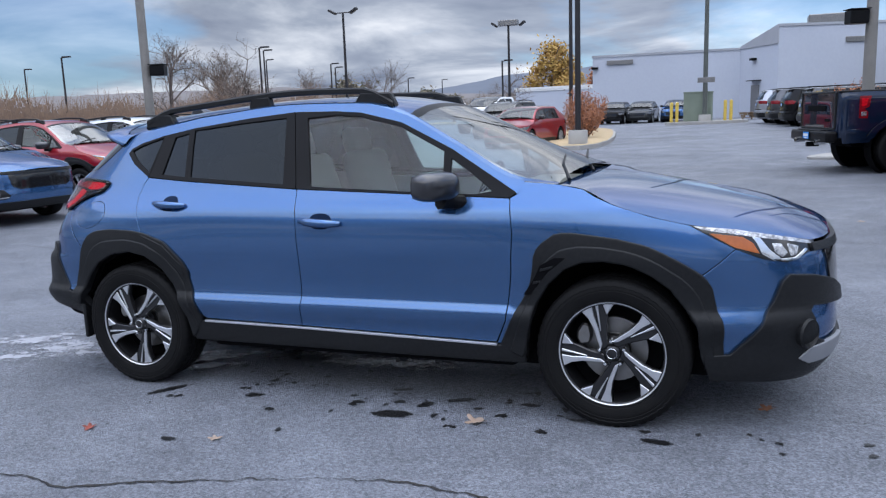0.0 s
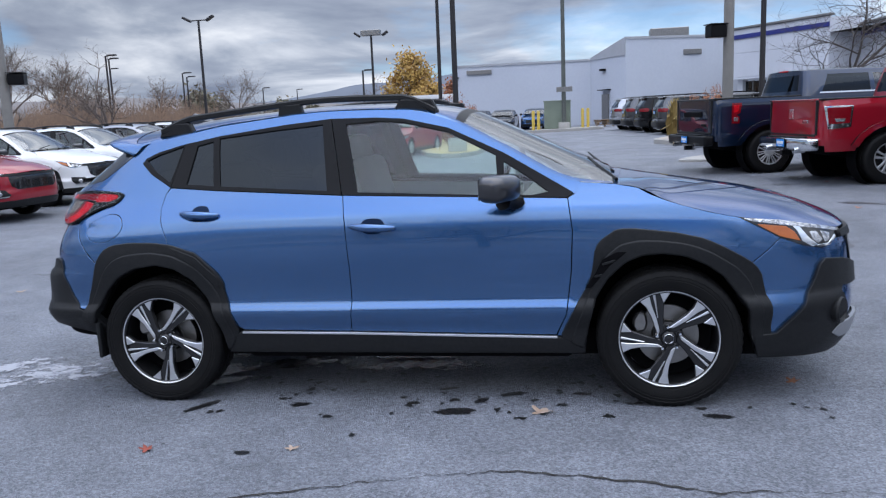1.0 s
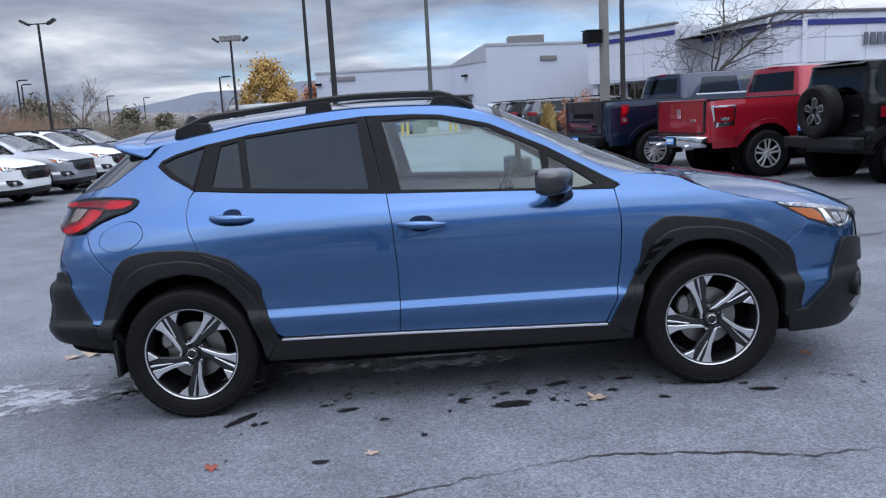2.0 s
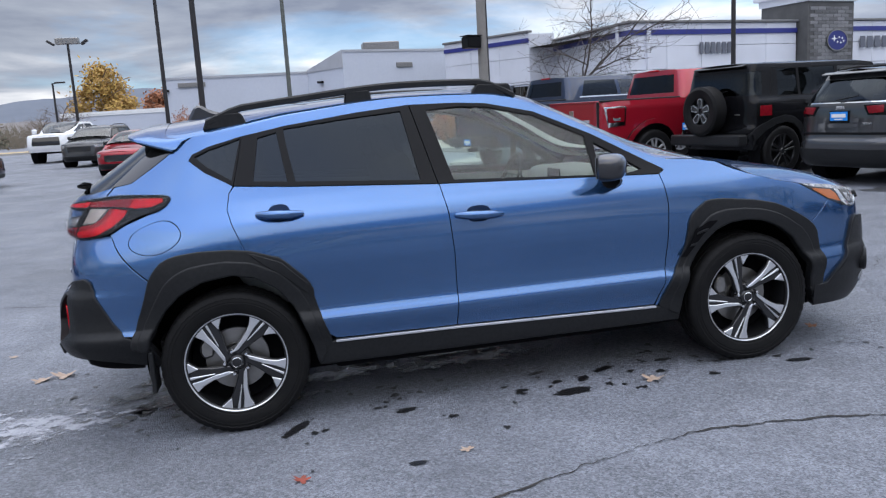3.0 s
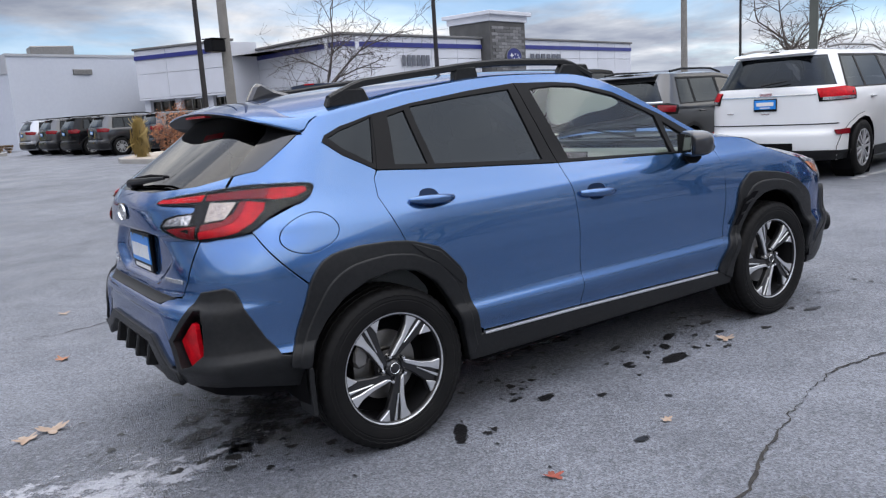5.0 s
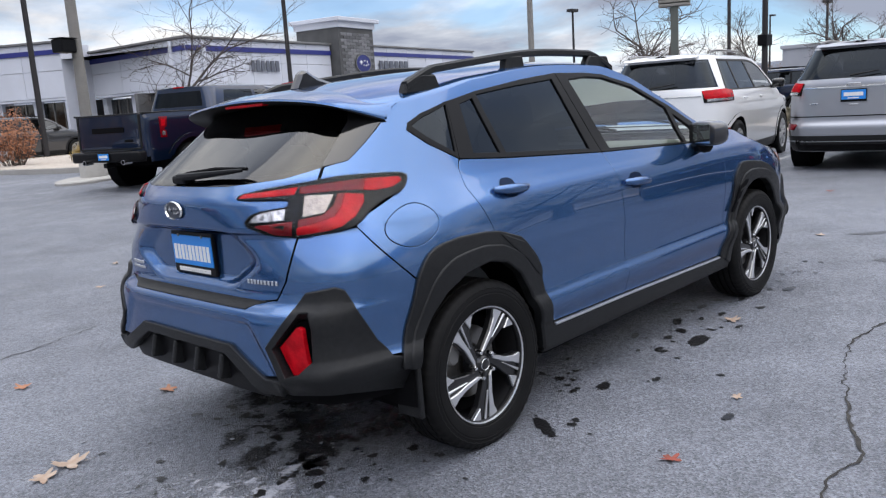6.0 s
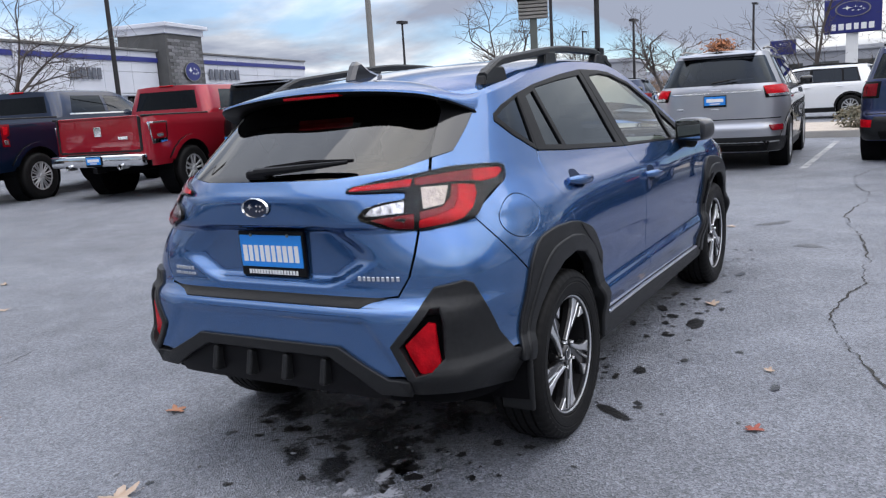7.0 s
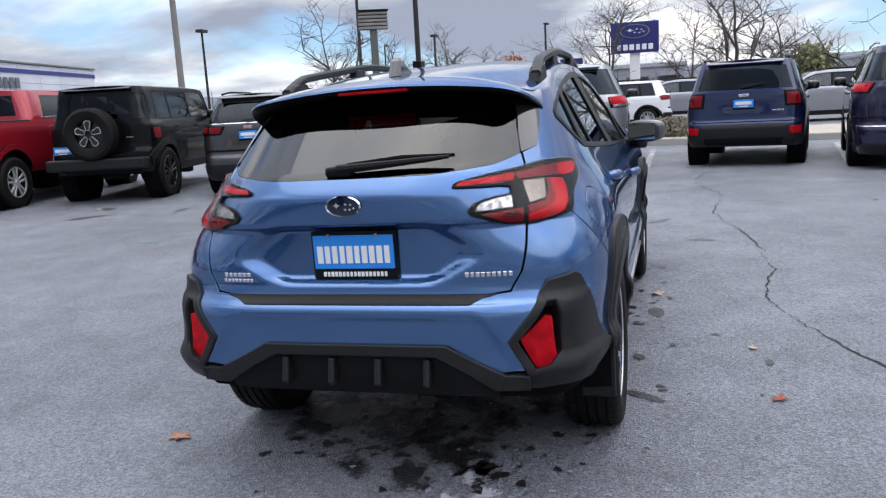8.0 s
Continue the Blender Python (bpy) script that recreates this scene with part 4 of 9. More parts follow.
        for name, mat, loop in (("upper_lens", "redlit", [(-2.226, 1.110), (-2.212, 1.120), (-2.040, 1.132), (-2.047, 1.111)]),
                                ("upper_lens", "red", [(-2.030, 1.132), (-1.911, 1.138), (-1.826, 1.138), (-1.834, 1.103), (-1.912, 1.110), (-2.029, 1.112)]),
                                ("upper_lens", "redlit", [(-1.822, 1.138), (-1.697, 1.130), (-1.690, 1.117), (-1.730, 1.099), (-1.798, 1.096), (-1.830, 1.102)]),
                                ("reversing_lens", "clear", [(-2.178, 1.027), (-2.161, 1.048), (-2.119, 1.058), (-2.066, 1.064), (-2.068, 1.029)]),
                                ("indicator_lens", "dim", [(-2.013, 1.102), (-1.927, 1.097), (-1.947, 1.042), (-2.010, 1.034)]),
                                ("lower_lens", "red", [(-2.160, 1.013), (-2.040, 1.021), (-2.042, 0.982), (-2.094, 0.990)]),
                                ("lower_lens", "red", [(-2.020, 1.024), (-1.951, 1.032), (-1.922, 1.060), (-1.913, 1.097), (-1.894, 1.097), (-1.901, 1.054), (-1.919, 1.026), (-1.966, 1.012), (-2.020, 1.003)]),
                                ("lower_lens", "redlit", [(-2.023, 0.999), (-1.965, 1.009), (-1.916, 1.023), (-1.898, 1.052), (-1.890, 1.096), (-1.832, 1.086), (-1.831, 1.060), (-1.856, 1.019), (-1.892, 0.995), (-1.934, 0.987), (-2.025, 0.983)])):
            sheet(name, loop, wrap, M[mat], lamp, 0.0105, 0.004, left=left, res=0.02)
        cover = sheet("lamp_cover", rim, wrap, M["cover"], lamp, 0.0150, 0.003, left=left, res=0.03, label="clear outer lens")
        cover.visible_shadow = False
        # rear bumper corner
        corner = sheet("bumper_corner", [(-2.122, 0.598), (-2.035, 0.722), (-1.996, 0.780), (-1.915, 0.793), (-1.892, 0.780), (-1.850, 0.675), (-1.819, 0.590), (-1.775, 0.518), (-1.705, 0.490), (-1.712, 0.350),
                                         (-1.760, 0.372), (-1.908, 0.428), (-2.000, 0.437), (-2.078, 0.436), (-2.076, 0.482)], corner_skin, M["cladding"], car, 0.010, 0.040, holes=[POCKET], left=left, lip=0.5, grow=0.006, bev=0.006, res=0.018)
        sheet("reflector_pocket", POCKET, wrap, M["gap"], corner, -0.045, 0.004, left=left)
        sheet("pocket_wall", POCKET, wrap, M["cladding"], corner, 0.010, 0.060, holes=[drawn_in(POCKET, 0.006)], left=left, res=0.02)
        flat_back = lambda u, v: wrap(u, v) * np.array([0.0, 1.0, 1.0]) + np.stack([-2.112 + 0.26 * (np.abs(wrap(u, v)[..., 1]) - 0.60), 0 * u, 0 * u], -1)
        sheet("reflector", [(-2.096, 0.596), (-2.024, 0.672), (-2.004, 0.668), (-2.000, 0.514), (-2.022, 0.502), (-2.066, 0.500)], flat_back, M["redlit"], corner, 0.0, 0.02, left=left, lip=0.5)
        garnish = sheet("pillar_garnish", [(-1.972, 1.198), (-1.884, 1.212), (-1.795, 1.294), (-1.740, 1.348), (-1.80, 1.385), (-1.90, 1.398), (-1.895, 1.350), (-1.937, 1.279)], wrap, M["gloss"], car, 0.003, 0.012, left=left)
        # head lamp and front corner
        head = sheet("head_lamp", [(1.696, 0.917), (1.849, 0.893), (2.143, 0.826), (2.16, 0.806), (2.009, 0.752), (1.926, 0.772), (1.836, 0.818)], wrap, M["gloss"], car, 0.004, 0.03, left=left, res=0.025)
        for name, mat, loop in (("drl_strip", "clear", [(1.705, 0.912), (1.846, 0.894), (2.050, 0.846), (2.130, 0.824), (2.122, 0.815), (2.045, 0.834), (1.860, 0.872), (1.745, 0.896)]),
                                ("indicator", "amber", [(1.756, 0.882), (1.868, 0.862), (1.897, 0.836), (1.912, 0.795), (1.833, 0.824)]),
                                ("lamp_bezel", "chrome", [(1.900, 0.862), (1.925, 0.856), (1.950, 0.805), (1.985, 0.768), (1.960, 0.763), (1.922, 0.792), (1.912, 0.835)]),
                                ("projector", "clear", [(1.965, 0.830), (1.995, 0.828), (2.012, 0.790), (1.990, 0.776), (1.968, 0.796)]),
                                ("projector", "clear", [(2.020, 0.826), (2.062, 0.812), (2.045, 0.778), (2.022, 0.778)]),
                                ("lamp_bezel", "chrome", [(1.985, 0.766), (2.040, 0.768), (2.092, 0.800), (2.098, 0.794), (2.045, 0.760), (1.985, 0.760)])):
            sheet(name, loop, wrap, M[mat], head, 0.0065, 0.004, left=left, res=0.02)
        fc = sheet("front_corner", [(1.725, 0.350), (1.815, 0.357), (1.862, 0.429), (1.950, 0.591), (1.980, 0.672), (2.005, 0.697), (2.103, 0.684), (2.223, 0.646), (2.33, 0.590), (2.380, 0.548), (2.37, 0.528), (2.208, 0.553), (2.085, 0.563),
                                    (2.068, 0.530), (2.10, 0.410), (2.15, 0.384), (2.309, 0.375), (2.571, 0.375), (2.571, 0.25), (2.29, 0.25), (2.143, 0.235), (1.766, 0.248)],
                   wrap, M["cladding"], car, 0.022, 0.05, left=left, lip=0.5, grow=0.006, bev=0.006)
        sheet("front_skid", [(2.035, 0.338), (2.075, 0.378), (2.16, 0.388), (2.30, 0.390), (2.36, 0.350), (2.30, 0.318), (2.08, 0.312)], wrap, M["skidgrey"], fc, 0.030, 0.02, left=left, lip=0.5, bev=0.006, label="silver plastic skid lip")
        s = 1 if left else -1
        c = wrap(np.array([2.045]), np.array([0.445]))[0]
        fog = part("fog_lamp", spin([(0.05, 0.03), (0.066, -0.035), (0.060, -0.045), (0.050, -0.03), (0.045, 0.0), (0.0, 0.01)], 28,
                                    m=Matrix.Translation((c[0] - 0.008, s * (abs(c[1]) - 0.006), c[2])) @ Matrix.Rotation(radians(55 * -s), 4, "Z") @ (Matrix() if not left else Matrix.Rotation(math.pi, 4, "Z"))), M["cladding"], fc, smooth=True)
        mirror(car, s)
        mud = box((0.022, 0.13, 0.20), (-1.715, s * 0.795, 0.345), 0.008)
        part("mud_flap", mud, M["cladding"], car)
        rail(car, s)
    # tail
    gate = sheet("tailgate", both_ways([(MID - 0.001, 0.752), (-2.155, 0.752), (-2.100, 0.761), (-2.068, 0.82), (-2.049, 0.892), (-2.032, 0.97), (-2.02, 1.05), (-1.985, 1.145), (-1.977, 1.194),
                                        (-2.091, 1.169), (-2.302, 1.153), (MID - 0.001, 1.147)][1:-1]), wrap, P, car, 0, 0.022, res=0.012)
    glass_loop = both_ways([(-2.302, 1.156), (-2.091, 1.172), (-1.967, 1.198), (-1.925, 1.25), (-1.893, 1.328), (-1.906, 1.396), (-1.983, 1.42), (-2.3, 1.445)])
    rg = sheet("rear_glass", glass_loop, wrap, M["rearglass"], gate, -0.003, 0.003, res=0.05, lip=0)
    rg.visible_shadow = False
    # black border behind the pane; its deep top band paints in the spoiler's shade
    sheet("glass_border", glass_loop, wrap, M["gap"], gate, -0.008, 0.004, holes=[both_ways([(-2.302, 1.180), (-2.100, 1.195), (-2.0, 1.215), (-1.955, 1.26), (-1.930, 1.315), (-1.950, 1.332), (-2.19, 1.343), (-2.42, 1.351)])], res=0.05)
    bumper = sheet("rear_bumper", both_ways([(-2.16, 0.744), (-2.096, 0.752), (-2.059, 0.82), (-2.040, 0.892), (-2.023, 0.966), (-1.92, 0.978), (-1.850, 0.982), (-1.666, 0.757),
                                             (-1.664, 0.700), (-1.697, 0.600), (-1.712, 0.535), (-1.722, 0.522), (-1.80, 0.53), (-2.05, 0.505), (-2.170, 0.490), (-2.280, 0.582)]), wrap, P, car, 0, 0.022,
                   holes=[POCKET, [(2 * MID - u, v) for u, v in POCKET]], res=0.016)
    sheet("bumper_step", both_ways([(-2.135, 0.749), (-2.215, 0.722)]), wrap, M["cladding"], bumper, 0.004, 0.01)
    skid = sheet("skid_lip", both_ways([(-2.291, 0.580), (-2.205, 0.522), (-2.138, 0.480), (-2.080, 0.482), (-2.081, 0.437), (-2.166, 0.439), (-2.235, 0.494), (-2.320, 0.550)]), wrap, M["cladding"], bumper, 0.018, 0.06, lip=0.5, bev=0.005)
    sheet("skid_panel", both_ways([(-2.305, 0.570), (-2.225, 0.505), (-2.15, 0.450), (-2.16, 0.395)]), wrap, M["trim"], skid, -0.016, 0.02)
    for k in range(4):
        u = MID + (k - 1.5) * 0.148
        c = wrap(np.array([u]), np.array([0.50]))[0]
        part("skid_fin", box((0.05, 0.026, 0.095), (c[0] + 0.006, c[1], 0.485), 0.008, turn=Matrix.Rotation(0.25, 4, "Y")), M["cladding"], skid)
    # plate, badges, wiper
    x = -2.064
    plate = part("plate_frame", box((0.014, 0.318, 0.170), (x - 0.01, 0.0, 0.886), 0.004), M["trim"], gate, "black dealer plate frame")
    part("plate", box((0.006, 0.302, 0.120), (x - 0.018, 0, 0.897), 0.002), M["plateblue"], plate)
    word_bars(plate, x - 0.0215, 0.0, 0.888, 0.280, 0.062, 10, M["white"])
    word_bars(plate, x - 0.0185, 0.0, 0.8175, 0.245, 0.017, 17, M["white"])
    for y in (-0.09, 0.09):
        part("plate_screw", spin([(0.0, -0.004), (0.006, -0.003), (0.007, 0.0)], 10, m=Matrix.Translation((x - 0.022, y, 0.957)) @ Matrix.Rotation(radians(-90), 4, "Z")), M["steel"], plate)
    oval = spin([(0.057, 0.0), (0.061, -0.007), (0.066, 0.0)], 40, close=True, m=Matrix.Translation((-2.136, 0, 1.066)) @ Matrix.Rotation(radians(-90), 4, "Z") @ Matrix.Diagonal((1.0, 1, 0.56, 1)))
    badge = part("badge_ring", oval, M["chrome"], gate, smooth=True)
    part("badge_field", spin([(0.0, -0.002), (0.058, -0.001), (0.060, 0.002)], 40, m=Matrix.Translation((-2.1355, 0, 1.066)) @ Matrix.Rotation(radians(-90), 4, "Z") @ Matrix.Diagonal((1.0, 1, 0.56, 1))), M["navy"], badge)
    for y, z, r in ((0.022, 1.07, 0.014), (-0.012, 1.074, 0.007), (-0.030, 1.072, 0.007), (-0.010, 1.056, 0.007), (-0.026, 1.055, 0.007), (-0.041, 1.060, 0.007)):
        star = [(r * (1 if k % 2 == 0 else 0.4) * math.cos(math.pi * k / 4), 0.8 * r * (1 if k % 2 == 0 else 0.4) * math.sin(math.pi * k / 4)) for k in range(8)]
        part("badge_star", prism(star, 0.003, Matrix.Translation((-2.140, y, z)) @ Matrix.Rotation(radians(90), 4, "Y") @ Matrix.Rotation(radians(90), 4, "Z")), M["chrome"], badge)
    word_bars(gate, None, -0.483, 0.815, 0.164, 0.016, 9, M["chrome"])
    word_bars(gate, None, 0.463, 0.820, 0.118, 0.014, 6, M["chrome"])
    word_bars(gate, None, 0.460, 0.799, 0.130, 0.012, 8, M["chrome"])
    wiper = part("wiper", box((0.05, 0.10, 0.035), (-2.062, 0.03, 1.178), 0.012), M["trim"], gate)
    part("wiper_arm", tube([(-2.075, 0.035, 1.186), (-2.072, -0.10, 1.194), (-2.052, -0.28, 1.205), (-2.036, -0.36, 1.210)], [0.017, 0.014, 0.010, 0.006], 8), M["trim"], wiper, smooth=True)
    part("wiper_blade", tube([(-2.060, 0.00, 1.200), (-2.044, -0.20, 1.214), (-2.022, -0.375, 1.214)], [0.007, 0.010, 0.006], 6), M["gap"], wiper, smooth=True)
    # roof, screen, hood, nose
    strip("roof", roof_top, np.concatenate([np.linspace(-2.565, -1.3, 30), np.linspace(-1.27, 0.30, 34)]), np.linspace(-1, 1, 33), P, car)
    ws = strip("windscreen", roof_top, np.linspace(0.345, 1.115, 24), np.linspace(-0.955, 0.955, 25), M["screen"], car)
    ws.visible_shadow = False
    for s in (-1, 1):
        strip("screen_pillar", roof_top, np.linspace(0.28, 1.115, 24), np.sort(np.linspace(s * 0.955, s * 1.0, 4)), P, car)
    strip("screen_header", roof_top, np.linspace(0.296, 0.35, 4), np.linspace(-0.96, 0.96, 25), M["trim"], car)
    strip("hood", hood_top, np.concatenate([np.linspace(1.125, 1.9, 24), np.linspace(1.93, 2.565, 24)]), np.linspace(-1, 1, 41), P, car)
    cowl = part("cowl", box((0.10, 1.30, 0.03), (1.10, 0, 1.075), 0.01), M["cladding"], car)
    for y0, y1 in ((-0.62, -0.05), (0.0, 0.58)):
        part("wiper_arm", tube([(1.11, y0, 1.105), (1.02, (y0 + y1) / 2, 1.165), (0.97, y1, 1.20)], [0.010, 0.008, 0.005], 6), M["trim"], cowl)
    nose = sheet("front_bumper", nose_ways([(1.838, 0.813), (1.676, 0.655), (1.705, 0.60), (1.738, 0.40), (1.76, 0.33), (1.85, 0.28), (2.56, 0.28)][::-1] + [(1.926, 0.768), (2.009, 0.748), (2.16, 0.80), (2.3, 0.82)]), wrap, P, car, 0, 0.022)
    sheet("grille", nose_ways([(2.20, 0.78), (2.22, 0.62), (2.3, 0.56)]), wrap, M["gloss"], nose, 0.008, 0.02)
    sheet("grille_bar", nose_ways([(2.12, 0.815), (2.12, 0.785)]), wrap, M["cladding"], nose, 0.018, 0.02)
    fin_loop = [(-1.52, 1.49), (-1.47, 1.575), (-1.44, 1.582), (-1.38, 1.545), (-1.27, 1.513), (-1.27, 1.49)]
    # dark grey in place of body colour: the fin's shade is put into its paint
    part("antenna_fin", prism([(u, v) for u, v in fin_loop], 0.05, Matrix.Rotation(radians(90), 4, "X"), 0.014), M["gunmetal"], car)
    spoiler(car, P)
    inside_of(car)
    for x, t in ((-1.335, 49.0), (1.335, 34.0)):
        wheel(car, x, -0.755, t)
        wheel(car, x, 0.755, t, True)
    return car


def word_bars(parent, x, y, z, width, height, count, mat):
    """A word that stands on the tail, as plain upright bars; with x None they follow the sheet metal."""
    rnd = random.Random(count * 7 + int(abs(y) * 100))
    step = width / count
    across = np.linspace(MID - 0.75, MID + 0.75, 301)
    tail = wrap(across, np.full(301, z))
    order = np.argsort(tail[:, 1])
    for k in range(count):
        w = step * rnd.uniform(0.62, 0.80)
        dy = width / 2 - (k + 0.5) * step
        at = x if x is not None else float(np.interp(y + dy, tail[order, 1], tail[order, 0])) - 0.0025
        part("letter_bar", box((0.003 if x is not None else 0.006, w, height), (at, y + dy, z), 0.0008, 1), mat, parent)


def mirror(car, s):
    """A door mirror: shell, glass, black foot."""
    b = bmesh.new()
    bmesh.ops.create_uvsphere(b, u_segments=24, v_segments=14, radius=1)
    for v in b.verts:
        x, y, z = v.co
        q = lambda a, n: math.copysign(abs(a) ** n, a)
        v.co = (q(x, 0.75) * 0.088 if x > 0 else q(x, 0.35) * 0.050, q(y, 0.62) * 0.118, q(z, 0.62) * 0.068)
    bmesh.ops.transform(b, matrix=Matrix.Translation((0.545, s * 0.912, 1.105)) @ Matrix.Rotation(radians(s * 30), 4, "Z"), verts=b.verts)
    m = part("door_mirror", b, M["gunmetal"], car, "dark grey door mirror", True)
    g = box((0.004, 0.190, 0.104), (0.503, s * 0.888, 1.106), 0.002, turn=Matrix.Rotation(radians(s * 30), 4, "Z"))
    part("mirror_glass", g, M["mirrorglass"], m)
    part("mirror_foot", tube([(0.63, s * 0.79, 1.02), (0.60, s * 0.84, 1.028), (0.565, s * 0.89, 1.045)], [0.038, 0.032, 0.05], 10), M["trim"], m, smooth=True)
    return m


def rail(car, s):
    """A raised roof rail on three feet."""
    xs = np.linspace(-1.37, 0.19, 28)
    b = bmesh.new()
    rings = []
    for i, x in enumerate(xs):
        y = s * (float(WIDTH(EDGE(x))) - 0.045)
        t = (x + 1.32) / 1.51
        lift = 0.050 * min(1, 9 * (1 - t) + 0.10) - 0.30 * max(0.0, -1.22 - x)
        z = float(roof_top(np.array([x]), np.array([0.92]))[0][2]) + lift
        w, h = 0.021, 0.017
        rings.append([b.verts.new((x, y + dy * w, z + dz * h)) for dy, dz in ((-1, -0.7), (-1, 0.5), (-0.6, 1), (0.6, 1), (1, 0.5), (1, -0.7), (0.6, -1), (-0.6, -1))])
    for r0, r1 in zip(rings, rings[1:]):
        for k in range(8):
            b.faces.new((r0[k], r0[(k + 1) % 8], r1[(k + 1) % 8], r1[k]))
    b.faces.new(rings[0]), b.faces.new(rings[-1])
    r = part("roof_rail", b, M["cladding"], car, "black raised roof rail", True)
    for x, loop in ((-1.27, [(-0.118, -0.040), (0.10, -0.03), (0.070, 0.034), (0.0, 0.038), (-0.060, 0.030), (-0.100, 0.004)]), (-0.62, [(-0.075, -0.03), (0.075, -0.03), (0.06, 0.046), (-0.06, 0.046)]),
                    (0.07, [(-0.12, -0.02), (0.15, -0.06), (0.10, 0.04), (-0.07, 0.046)])):
        y = s * (float(WIDTH(EDGE(x))) - 0.045)
        z = float(roof_top(np.array([x]), np.array([0.92]))[0][2])
        part("rail_foot", prism([(x + dx, z + dz) for dx, dz in loop], 0.046, Matrix.Translation((0, y, 0)) @ Matrix.Rotation(radians(90), 4, "X"), 0.007), M["cladding"], r)
    return r


def spoiler(car, P):
    """The roof's rear lip, its corners swept forward to the pillars."""
    us = np.linspace(-2.3, -0.9, 200)
    rim = wrap(us, EDGE(us))
    order = np.argsort(rim[:, 0])

    def roof_at(x, y):
        half, low = (np.interp(x, rim[order, 0], k[order]) for k in (np.abs(rim[:, 1]), rim[:, 2]))
        return low + max(float(CREST(x)) - low, 0) * (1 - min(1.0, abs(y) / half) ** 2.4) ** 0.7
    shares = np.sin(np.linspace(-1, 1, 45) * math.pi / 2)
    verts, faces, rows = [], [], 7
    for e in shares:
        y, q = 0.603 * e, abs(e)
        x1 = -1.776 + 0.034 * q ** 2 + 0.205 * q ** 16
        z1 = 1.462 - 0.050 * q ** 2 - 0.062 * q ** 16
        x0 = x1 + 0.19 - 0.09 * q ** 8
        z0 = roof_at(x0, y * 0.965) + 0.003
        loop = [(x0, y * 0.965, z0), (x0 * 0.5 + x1 * 0.5, y * 0.985, (z0 + z1) / 2 + 0.010), (x1 + 0.020, y, z1 + 0.007), (x1 + 0.004, y, z1 + 0.004), (x1, y, z1 - 0.004), (x1 + 0.010, y, z1 - 0.014), (x1 + 0.13, y * 0.97, z1 - 0.030)]
        verts += loop
    for i in range(len(shares) - 1):
        for k in range(rows - 1):
            faces.append((i * rows + k, i * rows + k + 1, (i + 1) * rows + k + 1, (i + 1) * rows + k))
    sp = make("spoiler", verts, faces, P, car)
    sp.data.set_sharp_from_angle(angle=radians(40))
    # underside faces in black, with the overhang's shade put into the colour
    sp.data.materials.append(M["trim"])
    for f in sp.data.polygons:
        if min(v % rows for v in f.vertices) >= 4:
            f.material_index = 1
    part("brake_light", box((0.03, 0.28, 0.014), (-1.752, 0, 1.444), 0.004), M["redlit"], sp)
    return sp


def seat(parent, x, y, back_x):
    s = part("seat", box((0.50, 0.48, 0.16), (x, y, 0.62), 0.06, 3), M["cloth"], parent, "grey cloth seat", True)
    part("seat_back", box((0.14, 0.46, 0.62), (back_x, y, 0.95), 0.06, 3, turn=Matrix.Rotation(radians(-16), 4, "Y")), M["cloth"], s, smooth=True)
    part("headrest", box((0.10, 0.27, 0.17), (back_x - 0.12, y, 1.31), 0.045, 3, turn=Matrix.Rotation(radians(-12), 4, "Y")), M["cloth"], s, smooth=True)
    return s


